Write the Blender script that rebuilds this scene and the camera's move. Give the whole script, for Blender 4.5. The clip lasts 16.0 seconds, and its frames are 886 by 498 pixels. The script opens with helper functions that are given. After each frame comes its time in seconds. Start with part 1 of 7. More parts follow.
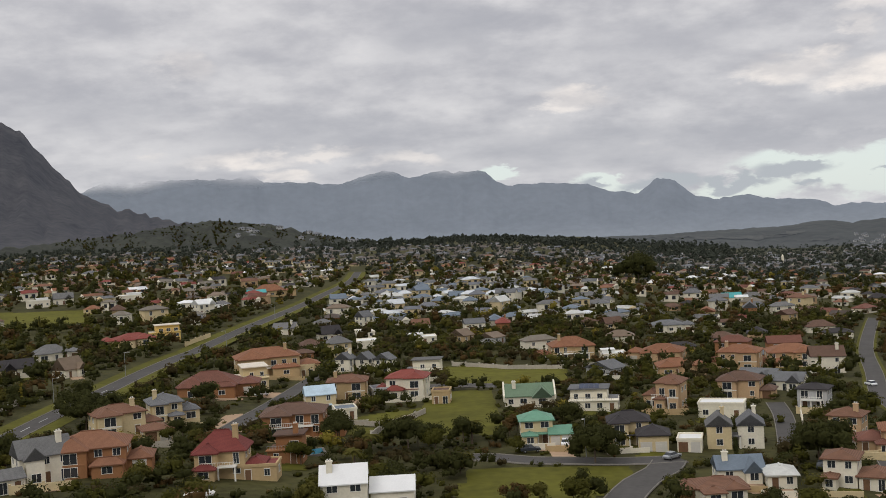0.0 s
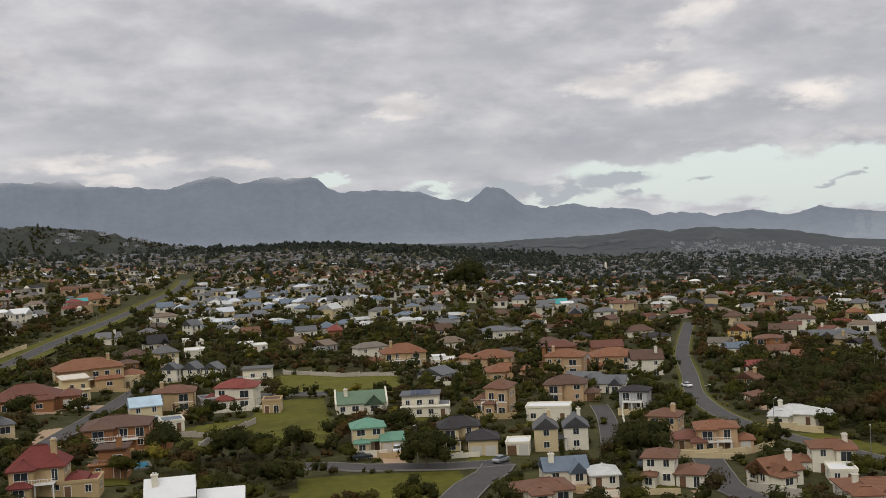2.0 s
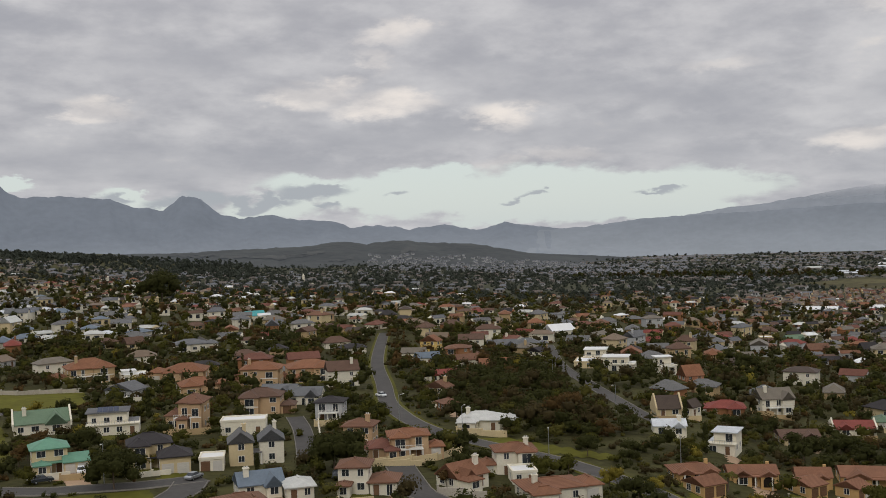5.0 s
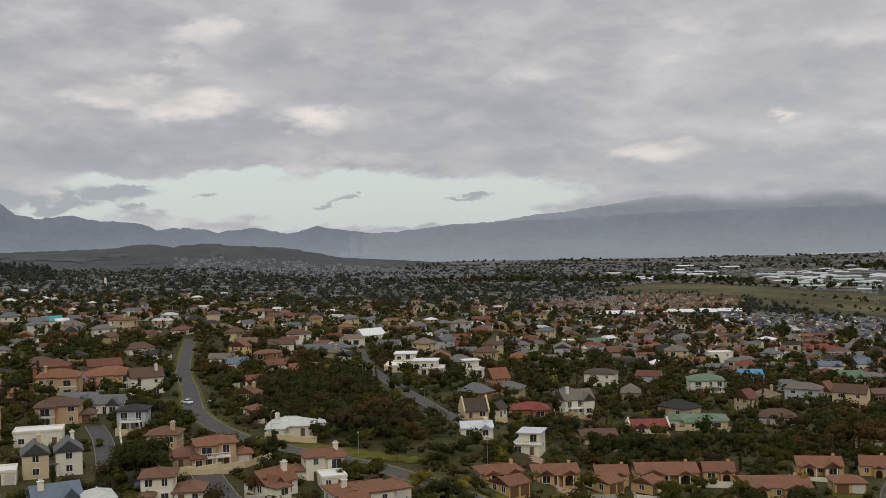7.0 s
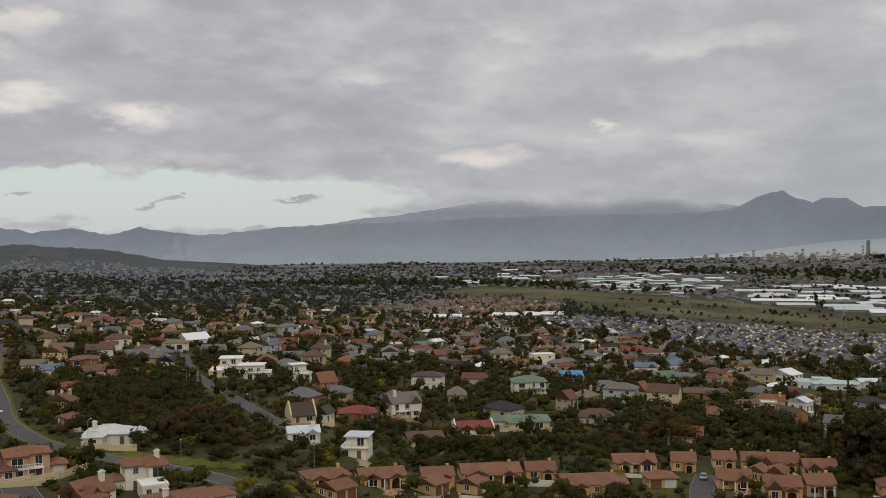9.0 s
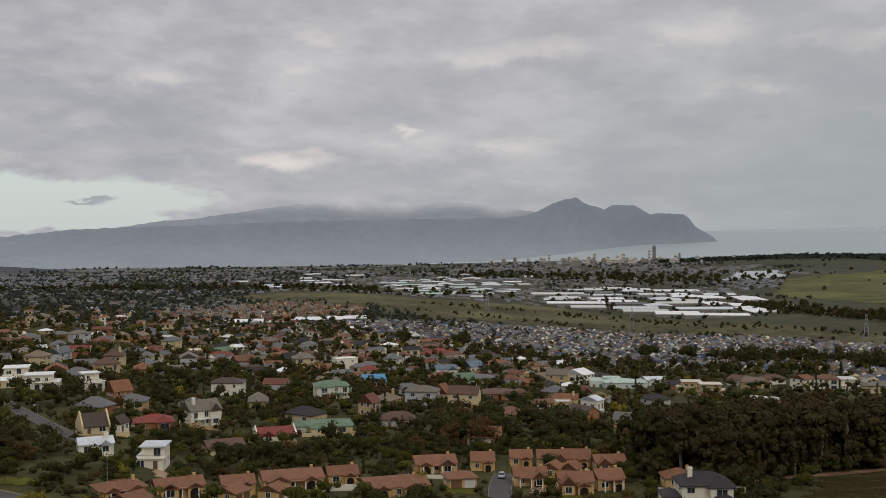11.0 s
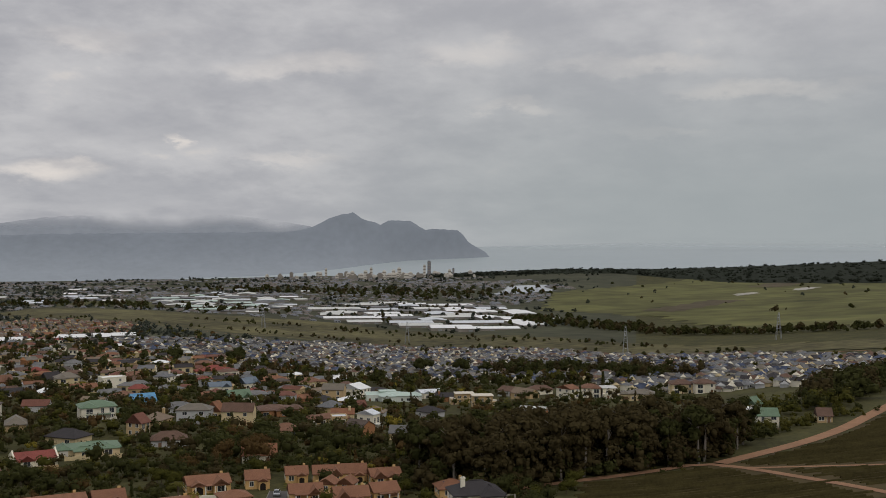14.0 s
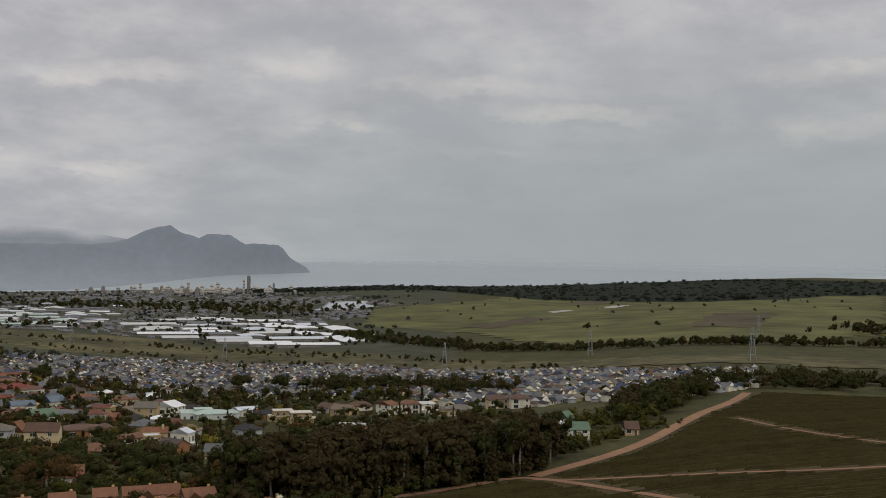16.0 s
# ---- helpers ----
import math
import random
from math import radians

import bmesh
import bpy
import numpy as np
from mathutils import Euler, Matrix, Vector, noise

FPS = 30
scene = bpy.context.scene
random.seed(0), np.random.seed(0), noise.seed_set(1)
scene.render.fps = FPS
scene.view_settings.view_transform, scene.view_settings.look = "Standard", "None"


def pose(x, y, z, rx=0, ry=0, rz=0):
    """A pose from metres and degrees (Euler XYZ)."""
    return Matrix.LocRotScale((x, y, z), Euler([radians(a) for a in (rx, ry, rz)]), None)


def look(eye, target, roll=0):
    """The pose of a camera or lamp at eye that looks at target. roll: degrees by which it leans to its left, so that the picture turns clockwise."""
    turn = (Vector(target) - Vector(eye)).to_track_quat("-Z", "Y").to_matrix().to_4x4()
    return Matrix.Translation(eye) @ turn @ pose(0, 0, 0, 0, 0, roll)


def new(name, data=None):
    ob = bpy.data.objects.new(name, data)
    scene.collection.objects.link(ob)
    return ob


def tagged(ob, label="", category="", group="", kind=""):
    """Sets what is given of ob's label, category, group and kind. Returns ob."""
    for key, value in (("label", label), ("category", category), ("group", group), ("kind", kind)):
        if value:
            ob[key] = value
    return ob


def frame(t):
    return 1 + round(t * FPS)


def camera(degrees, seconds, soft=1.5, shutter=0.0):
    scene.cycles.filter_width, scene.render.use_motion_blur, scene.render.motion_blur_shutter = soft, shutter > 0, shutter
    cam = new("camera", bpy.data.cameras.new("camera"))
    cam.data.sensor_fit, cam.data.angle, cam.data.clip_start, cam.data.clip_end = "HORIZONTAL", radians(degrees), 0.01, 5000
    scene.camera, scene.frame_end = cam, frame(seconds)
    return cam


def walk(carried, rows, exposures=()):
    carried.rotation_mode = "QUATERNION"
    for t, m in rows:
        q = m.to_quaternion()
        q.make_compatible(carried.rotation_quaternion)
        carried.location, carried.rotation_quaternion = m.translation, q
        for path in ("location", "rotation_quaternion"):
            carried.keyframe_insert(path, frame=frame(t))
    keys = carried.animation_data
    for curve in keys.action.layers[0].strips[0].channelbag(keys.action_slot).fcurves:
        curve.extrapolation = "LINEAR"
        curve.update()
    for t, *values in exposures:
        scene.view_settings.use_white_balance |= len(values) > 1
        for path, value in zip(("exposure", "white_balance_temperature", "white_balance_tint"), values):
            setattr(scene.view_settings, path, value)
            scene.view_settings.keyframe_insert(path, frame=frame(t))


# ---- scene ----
cam = camera(45, 16.0, soft=0.9)
EYE = 45.0


def aim(yaw, pitch, roll):
    """Pose of the hovering camera: yaw to the left of north, pitch up, roll, in degrees."""
    a, b = radians(yaw), radians(pitch)
    way = Vector((-math.sin(a) * math.cos(b), math.cos(a) * math.cos(b), math.sin(b)))
    return look((0, 0, EYE), Vector((0, 0, EYE)) + way * 100, roll)


walk(cam, [
    (0, aim(0.000, -1.159, -3.292)),
    (0.5, aim(-1.936, -1.185, -3.268)),
    (1, aim(-3.973, -1.188, -3.190)),
    (1.5, aim(-6.412, -1.228, -3.104)),
    (2, aim(-8.980, -1.262, -3.000)),
    (2.5, aim(-11.502, -1.279, -2.935)),
    (3, aim(-13.824, -1.293, -2.788)),
    (3.5, aim(-16.236, -1.319, -2.665)),
    (4, aim(-18.922, -1.335, -2.464)),
    (4.5, aim(-22.041, -1.326, -2.197)),
    (7, aim(-35.146, -1.360, -1.227)),
    (7.5, aim(-37.384, -1.348, -1.022)),
    (8, aim(-39.913, -1.372, -0.835)),
    (8.5, aim(-42.067, -1.355, -0.688)),
    (11, aim(-54.830, -1.157, -0.168)),
    (11.5, aim(-57.554, -1.116, -0.110)),
    (12, aim(-60.032, -0.946, -0.142)),
    (12.5, aim(-61.610, -0.878, -0.102)),
    (13, aim(-62.300, -0.709, -0.045)),
    (13.5, aim(-64.270, -0.537, 0.039)),
    (14, aim(-66.738, -0.360, 0.243)),
    (14.5, aim(-69.024, -0.127, 0.387)),
    (15, aim(-71.336, 0.121, 0.625)),
    (15.5, aim(-73.770, 0.345, 0.877)),
    (16, aim(-76.256, 0.614, 1.071)),
], exposures=[(0, 0.27), (4.5, 0.09), (8.5, 0.0), (12.5, -0.05), (16, -0.08)])

# ---- world and sun ----
world = bpy.data.worlds.new("overcast_sky")
scene.world = world
world.use_nodes = True
wn, wl = world.node_tree.nodes, world.node_tree.links
wn.clear()


def wmath(op, a, b=None, clamp=False):
    n = wn.new("ShaderNodeMath")
    n.operation = op
    n.use_clamp = clamp
    for i, src in enumerate((a, b)):
        if src is None:
            continue
        if isinstance(src, (int, float)):
            n.inputs[i].default_value = src
        else:
            wl.new(src, n.inputs[i])
    return n.outputs[0]


def wramp(src, lo, hi):
    n = wn.new("ShaderNodeMapRange")
    n.interpolation_type = "SMOOTHSTEP"
    wl.new(src, n.inputs[0])
    n.inputs[1].default_value, n.inputs[2].default_value = lo, hi
    return n.outputs[0]


def wmix(fac, a, b):
    n = wn.new("ShaderNodeMix")
    n.data_type = "RGBA"
    if isinstance(fac, float):
        n.inputs[0].default_value = fac
    else:
        wl.new(fac, n.inputs[0])
    for i, src in ((6, a), (7, b)):
        if isinstance(src, tuple):
            n.inputs[i].default_value = (*src, 1)
        else:
            wl.new(src, n.inputs[i])
    return n.outputs[2]


def wnoise(vec, scale, detail, rough):
    n = wn.new("ShaderNodeTexNoise")
    wl.new(vec, n.inputs["Vector"])
    n.inputs["Scale"].default_value = scale
    n.inputs["Detail"].default_value = detail
    n.inputs["Roughness"].default_value = rough
    return n.outputs[0]


wcoord = wn.new("ShaderNodeTexCoord")
wsep = wn.new("ShaderNodeSeparateXYZ")
wl.new(wcoord.outputs["Generated"], wsep.inputs[0])
sx, sy, sz = wsep.outputs
zc = wmath("ADD", wmath("MAXIMUM", sz, -0.02), 0.25)
comb = wn.new("ShaderNodeCombineXYZ")
wl.new(wmath("DIVIDE", sx, zc), comb.inputs[0])
wl.new(wmath("DIVIDE", sy, zc), comb.inputs[1])
deck = comb.outputs[0]
flat = wn.new("ShaderNodeVectorMath")
flat.operation = "MULTIPLY"
wl.new(wcoord.outputs["Generated"], flat.inputs[0])
flat.inputs[1].default_value = (1, 1, 2.4)
big = wnoise(deck, 0.9, 3.0, 0.5)
mid = wnoise(deck, 3.9, 7.0, 0.56)
fine = wnoise(flat.outputs[0], 13.0, 7.0, 0.6)
lump = wmath("ADD", wmath("MULTIPLY", big, 0.26), wmath("ADD", wmath("MULTIPLY", mid, 0.44), wmath("MULTIPLY", fine, 0.30)))
cloud = wmix(wramp(lump, 0.38, 0.62), (0.385, 0.387, 0.42), (0.585, 0.578, 0.592))
# the thinnest parts glow a little warm
cloud = wmix(wramp(lump, 0.575, 0.68), cloud, (0.74, 0.69, 0.65))
# azimuth and height in degrees, frayed by the same noise as the deck
az_deg = wmath("MULTIPLY", wmath("ARCTAN2", sx, sy), 180 / math.pi)
el_deg = wmath("MULTIPLY", wmath("ARCSINE", sz), 180 / math.pi)
fray_a = wmath("MULTIPLY", wmath("SUBTRACT", wnoise(flat.outputs[0], 13.0, 6.0, 0.62), 0.5), 7.5)
fray_e = wmath("MULTIPLY", wmath("SUBTRACT", fine, 0.5), 3.0)
sky_at = wn.new("ShaderNodeCombineXYZ")
wl.new(wmath("ADD", az_deg, fray_a), sky_at.inputs[0])
wl.new(wmath("ADD", el_deg, fray_e), sky_at.inputs[1])


def banks(spots, soft_in=0.35, soft_out=1.5):
    """Strongest of some ragged oval banks: azimuth, height, half-width, half-height in degrees, strength."""
    total = None
    for b_az, b_el, b_w, b_h, b_s in spots:
        off = wn.new("ShaderNodeVectorMath")
        off.operation = "MULTIPLY_ADD"
        wl.new(sky_at.outputs[0], off.inputs[0])
        off.inputs[1].default_value = (1 / b_w, 1 / b_h, 0)
        off.inputs[2].default_value = (-b_az / b_w, -b_el / b_h, 0)
        span = wn.new("ShaderNodeVectorMath")
        span.operation = "LENGTH"
        wl.new(off.outputs[0], span.inputs[0])
        n = wn.new("ShaderNodeMapRange")
        n.interpolation_type = "SMOOTHSTEP"
        wl.new(span.outputs["Value"], n.inputs[0])
        n.inputs[1].default_value, n.inputs[2].default_value = soft_in, soft_out
        n.inputs[3].default_value, n.inputs[4].default_value = b_s, 0.0
        total = n.outputs[0] if total is None else wmath("MAXIMUM", total, n.outputs[0])
    return total


# heavy grey undersides
DARK_BANKS = ((1.5, 10.4, 3.0, 1.3, .6), (12.1, 3.8, 5.3, 1.0, .5), (-6.7, 5.4, 6.1, 1.1, .45), (-17.2, 7.1, 5.3, 1.0, .4), (8.6, 4.1, 8.0, 1.3, .5), (23.0, 4.9, 5.7, 0.9, .6),
              (32.7, 7.0, 4.9, 0.8, .45), (13.0, 9.3, 4.5, 0.9, .35), (35.0, 4.7, 6.4, 1.0, .55), (52.4, 6.3, 4.9, 1.0, .4), (18.4, 3.6, 3.8, 0.8, .6), (29.1, 8.3, 4.5, 0.8, .35),
              (51.3, 2.6, 6.1, 0.9, .4), (39.5, 6.1, 4.5, 1.2, .4), (55.0, 7.9, 6.1, 0.8, .3), (40.4, 3.5, 3.4, 0.6, .5), (91.9, 10.7, 6.4, 1.7, .4), (93.1, 6.6, 4.2, 0.9, .35), (72.0, 11.9, 5.7, 1.1, .25))
cloud = wmix(banks(DARK_BANKS, 0.2, 1.6), cloud, (0.335, 0.342, 0.38))
# the deck is smoother over the sea
seaward = wramp(wmath("ADD", wmath("MULTIPLY", sx, math.sin(radians(92))), wmath("MULTIPLY", sy, math.cos(radians(92)))), 0.55, 0.97)
cloud = wmix(wmath("MULTIPLY", seaward, 0.3), cloud, (0.495, 0.50, 0.515))
# breaks where the low sun catches the cloud edges
BRIGHT_BANKS = ((7.5, 6.4, 2.3, .45, .7), (-12.9, 9.1, 1.5, .76, .35), (-10.0, 4.1, 2.7, .45, .7), (-5.8, 4.3, 1.5, .3, .5), (-8.0, 3.2, 1.9, .34, .6), (-1.5, 3.7, 2.2, .34, .45),
                (18.3, 7.0, 2.3, .53, .7), (22.6, 6.5, 2.3, .61, .8), (28.3, 5.55, 1.9, .68, .9), (23.0, 10.3, 1.5, .53, .6), (21.7, 8.8, .8, .76, .4), (31.3, 3.4, 2.3, .45, .5),
                (27.7, 2.8, 1.5, .38, .3), (46.3, 3.5, 1.9, .53, .75), (53.0, 5.3, .8, .34, .9))
FAINT_BANKS = ((40.1, 7.9, 1.9, .45, .35), (48.8, 10.3, 2.5, .72, .35), (58.0, 4.2, 2.3, .3, .35), (59.0, 9.2, 3.4, .53, .35), (68.5, 10.1, 2.7, .68, .3), (71.1, 7.2, 2.3, .34, .4),
               (78.2, 5.8, 2.3, .3, .35), (83.5, 7.8, 4.2, .45, .45), (96.1, 7.1, 2.7, .76, .4), (76.6, 9.2, 4.5, .45, .35), (95.2, 9.75, 3.0, .61, .4))
cloud = wmix(wmath("MULTIPLY", banks(BRIGHT_BANKS + FAINT_BANKS), wmath("ADD", 0.45, wmath("MULTIPLY", wramp(mid, 0.40, 0.60), 0.55))), cloud, (0.86, 0.79, 0.73))
nishita = wn.new("ShaderNodeTexSky")
nishita.sky_type = "NISHITA"
nishita.sun_disc = False
nishita.sun_elevation, nishita.sun_rotation = radians(34), radians(200)
nscale = wn.new("ShaderNodeVectorMath")
nscale.operation = "SCALE"
wl.new(nishita.outputs[0], nscale.inputs[0])
nscale.inputs[3].default_value = 0.07
clear = wmix(0.76, nscale.outputs[0], (0.70, 0.76, 0.745))
# open strip between the cloud deck and the ranges in the north-east, with torn shreds of cloud in it
CLEAR_GAPS = ((3.4, 2.8, 1.2, .45, .9), (9.0, 2.05, 1.9, .5, 1), (10.7, 1.6, .9, .5, 1), (18.4, 2.4, 2.8, .7, .9), (22.9, 1.5, 5.3, 1.4, 1), (30.2, .75, 7.6, 1.1, 1), (36.2, .3, 6.1, .85, 1),
              (30.7, 1.5, 11.5, 1.4, 1), (40.0, 1.9, 4.2, 1.2, .8), (23.1, 2.1, 4.5, 1.0, 1), (36.6, .9, 4.5, 1.3, .9), (41.0, 1.8, 3.6, .9, .7), (16.0, 1.2, 3.0, .7, .9))
SHREDS = ((8.4, 1.9, 1.0, .27, .9), (12.0, 1.7, 2.1, .5, .9), (16.0, 1.45, 1.5, .36, .85), (18.2, 2.0, 2.0, .5, .95), (19.1, 2.3, .9, .34, .9), (18.7, 1.1, .8, .18, .7), (22.6, 1.7, .5, .15, .6),
          (29.9, 1.4, .7, .13, .6), (36.0, 1.2, 1.2, .16, .7), (15.0, 1.7, 1.4, .4, .9))
gap = wramp(wmath("ADD", banks(CLEAR_GAPS, 0.3, 1.5), wmath("MULTIPLY", wmath("SUBTRACT", mid, 0.5), 0.9)), 0.28, 0.72)
# grey veil over the sea
sea_way = wramp(wmath("ADD", wmath("MULTIPLY", sx, math.sin(radians(92))), wmath("MULTIPLY", sy, math.cos(radians(92)))), 0.80, 0.99)
veil = wmath("MULTIPLY", wmath("SUBTRACT", 1.0, wramp(sz, 0.02, 0.24)), wmath("ADD", wmath("MULTIPLY", sea_way, 0.8), 0.10))
sky = wmix(gap, cloud, clear)
sky = wmix(wramp(banks(SHREDS, 0.2, 1.5), 0.1, 0.7), sky, (0.385, 0.41, 0.44))
sky = wmix(veil, sky, (0.35, 0.385, 0.395))
# overhead the overcast is brighter than towards the horizon
bright = wmath("ADD", 1.0, wmath("MULTIPLY", wramp(sz, 0.25, 0.75), 0.9))
sscale = wn.new("ShaderNodeVectorMath")
sscale.operation = "SCALE"
wl.new(sky, sscale.inputs[0])
wl.new(bright, sscale.inputs[3])
wbg = wn.new("ShaderNodeBackground")
wl.new(sscale.outputs[0], wbg.inputs[0])
wbg.inputs[1].default_value = 1.0
wout = wn.new("ShaderNodeOutputWorld")
wl.new(wbg.outputs[0], wout.inputs[0])

sun = new("sun", bpy.data.lights.new("sun", "SUN"))
sun.data.energy, sun.data.angle, sun.data.color = 0.6, radians(20), (1.0, 0.95, 0.88)
sun.matrix_world = look((0, 0, 0), (0.45, 0.7, -0.62))

# ---- materials ----
MATS = {}


def material(key, base, rough=0.85, var=0.22, scale=0.6, bump=0.0, course=0.0, metal=0.0, island=False, haze_glow=None, fine_scale=None, fade=None, foot=None):
    """Procedural surface: base colour broken up at two scales, a little different on every object or island."""
    m = bpy.data.materials.new(key)
    m.use_nodes = True
    nt = m.node_tree
    nd, lk = nt.nodes, nt.links
    bs = nd["Principled BSDF"]
    bs.inputs["Roughness"].default_value = rough
    bs.inputs["Metallic"].default_value = metal
    bs.inputs["Specular IOR Level"].default_value = 0.5 if rough < 0.5 else 0.03 if key.startswith("leaf") else 0.12
    tc = nd.new("ShaderNodeTexCoord")
    geo = nd.new("ShaderNodeNewGeometry")
    vec = geo.outputs["Position"]
    n1, n2 = nd.new("ShaderNodeTexNoise"), nd.new("ShaderNodeTexNoise")
    for n, s, dt in ((n1, scale, 4), (n2, fine_scale or scale * 7, 5)):
        lk.new(vec, n.inputs["Vector"])
        n.inputs["Scale"].default_value, n.inputs["Detail"].default_value = s, dt
    add = nd.new("ShaderNodeMath")
    add.operation = "ADD"
    lk.new(n1.outputs[0], add.inputs[0])
    lk.new(n2.outputs[0], add.inputs[1])
    if island:
        src = geo.outputs["Random Per Island"]
    else:
        oi = nd.new("ShaderNodeObjectInfo")
        src = oi.outputs["Random"]
    add2 = nd.new("ShaderNodeMath")
    add2.operation = "MULTIPLY_ADD"
    lk.new(src, add2.inputs[0])
    add2.inputs[1].default_value = 0.28 if island else 0.3
    lk.new(add.outputs[0], add2.inputs[2])
    mr = nd.new("ShaderNodeMapRange")
    lk.new(add2.outputs[0], mr.inputs[0])
    mr.inputs[1].default_value, mr.inputs[2].default_value = 0.75, 1.65
    mx = nd.new("ShaderNodeMix")
    mx.data_type = "RGBA"
    lk.new(mr.outputs[0], mx.inputs[0])
    mx.inputs[6].default_value = (*[c * (1 - var) for c in base], 1)
    mx.inputs[7].default_value = (*[min(1, c * (1 + var)) for c in base], 1)
    col = mx.outputs[2]
    hgt = add.outputs[0]
    if course:
        # courses of tiles or bricks
        wv = nd.new("ShaderNodeTexWave")
        wv.bands_direction = "Z"
        wv.inputs["Scale"].default_value = course
        wv.inputs["Distortion"].default_value = 0.6
        lk.new(tc.outputs["Object"], wv.inputs["Vector"])
        mx2 = nd.new("ShaderNodeMix")
        mx2.data_type, mx2.blend_type = "RGBA", "MULTIPLY"
        mx2.inputs[0].default_value = 0.35
        lk.new(col, mx2.inputs[6])
        lk.new(wv.outputs["Color"], mx2.inputs[7])
        col, hgt = mx2.outputs[2], wv.outputs["Fac"]
        bump = bump or 0.25
    lk.new(col, bs.inputs["Base Color"])
    if bump:
        bp = nd.new("ShaderNodeBump")
        bp.inputs["Strength"].default_value = bump
        lk.new(hgt, bp.inputs["Height"])
        lk.new(bp.outputs[0], bs.inputs["Normal"])
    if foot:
        # mist at the foot of a far range, painted as paler emission
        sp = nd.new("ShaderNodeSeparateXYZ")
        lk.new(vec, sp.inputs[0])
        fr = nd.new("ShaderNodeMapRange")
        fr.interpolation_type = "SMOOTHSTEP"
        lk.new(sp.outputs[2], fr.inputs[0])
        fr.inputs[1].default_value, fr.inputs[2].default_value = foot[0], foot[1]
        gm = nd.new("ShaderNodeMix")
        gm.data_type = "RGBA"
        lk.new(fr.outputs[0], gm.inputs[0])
        gm.inputs[6].default_value, gm.inputs[7].default_value = (*foot[2], 1), (*haze_glow, 1)
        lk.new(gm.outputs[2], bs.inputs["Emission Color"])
    if haze_glow:
        bs.inputs["Emission Color"].default_value = (*haze_glow, 1)
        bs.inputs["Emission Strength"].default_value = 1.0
    if fade:
        # alpha falls off upward, imitating cloud or haze
        sp = nd.new("ShaderNodeSeparateXYZ")
        lk.new(vec, sp.inputs[0])
        nf = nd.new("ShaderNodeTexNoise")
        lk.new(vec, nf.inputs["Vector"])
        nf.inputs["Scale"].default_value, nf.inputs["Detail"].default_value = 0.0035, 5
        up = nd.new("ShaderNodeMath")
        up.operation = "MULTIPLY_ADD"
        lk.new(nf.outputs[0], up.inputs[0])
        up.inputs[1].default_value = fade[2]
        lk.new(sp.outputs[2], up.inputs[2])
        fr = nd.new("ShaderNodeMapRange")
        fr.interpolation_type = "SMOOTHSTEP"
        lk.new(up.outputs[0], fr.inputs[0])
        fr.inputs[1].default_value, fr.inputs[2].default_value = fade[0] + fade[2] / 2, fade[1] + fade[2] / 2
        fr.inputs[3].default_value, fr.inputs[4].default_value = 1.0, 0.0
        lk.new(fr.outputs[0], bs.inputs["Alpha"])
    if key.startswith("leaf"):
        # thin leaves pass part of the light
        tl, ms = nd.new("ShaderNodeBsdfTranslucent"), nd.new("ShaderNodeMixShader")
        lk.new(col, tl.inputs[0])
        ms.inputs[0].default_value = 0.3
        lk.new(bs.outputs[0], ms.inputs[1])
        lk.new(tl.outputs[0], ms.inputs[2])
        lk.new(ms.outputs[0], nd["Material Output"].inputs[0])
    MATS[key] = m
    return m


WALLS = dict(white=(0.70, 0.65, 0.52), cream=(0.57, 0.46, 0.27), tan=(0.44, 0.32, 0.17), brick=(0.29, 0.14, 0.065), peach=(0.48, 0.33, 0.19),
             grey=(0.42, 0.42, 0.41), yellow=(0.66, 0.47, 0.16), yellowc=(0.54, 0.35, 0.15), terra=(0.42, 0.20, 0.12), pale=(0.60, 0.64, 0.58))
for k, c in WALLS.items():
    material("wall_" + k, c, 0.9, 0.13, 0.35, 0.05)
ROOFS = dict(grey=(0.165, 0.162, 0.155), terra=(0.225, 0.108, 0.062), maroon=(0.18, 0.048, 0.04), rust=(0.195, 0.102, 0.064), rustd=(0.18, 0.08, 0.056),
             slate=(0.155, 0.157, 0.158), orange=(0.25, 0.115, 0.062), brown=(0.14, 0.085, 0.06), skyroof=(0.38, 0.48, 0.54), red=(0.24, 0.068, 0.052),
             whiteroof=(0.68, 0.68, 0.66), white=(0.66, 0.66, 0.63), green=(0.12, 0.175, 0.11), green2=(0.12, 0.25, 0.17), dark=(0.05, 0.045, 0.045),
             bluegrey=(0.13, 0.16, 0.19), thatch=(0.17, 0.125, 0.085), thatchg=(0.15, 0.13, 0.10), thatchd=(0.075, 0.055, 0.042), pale=(0.50, 0.50, 0.46),
             metal=(0.52, 0.54, 0.55), bluer=(0.10, 0.24, 0.38), palegreen=(0.38, 0.46, 0.40), cream=(0.58, 0.52, 0.42), navy=(0.06, 0.075, 0.12), teal=(0.08, 0.33, 0.33))
for k, c in ROOFS.items():
    tiled = k in ("terra", "maroon", "rust", "rustd", "orange", "brown", "red", "grey", "slate", "dark", "navy")
    material("roof_" + k, c, 0.75 if tiled else 0.55, 0.07 if k in ("whiteroof", "white") else 0.22, 0.5, 0.08, 2.6 if tiled else 0.0)
material("trim_white", (0.70, 0.68, 0.61), 0.6, 0.08)
material("glass", (0.03, 0.035, 0.04), 0.12, 0.3)
material("door_wood", (0.16, 0.09, 0.05), 0.6, 0.2, 2.0)
material("garage_panel", (0.55, 0.52, 0.46), 0.6, 0.1)
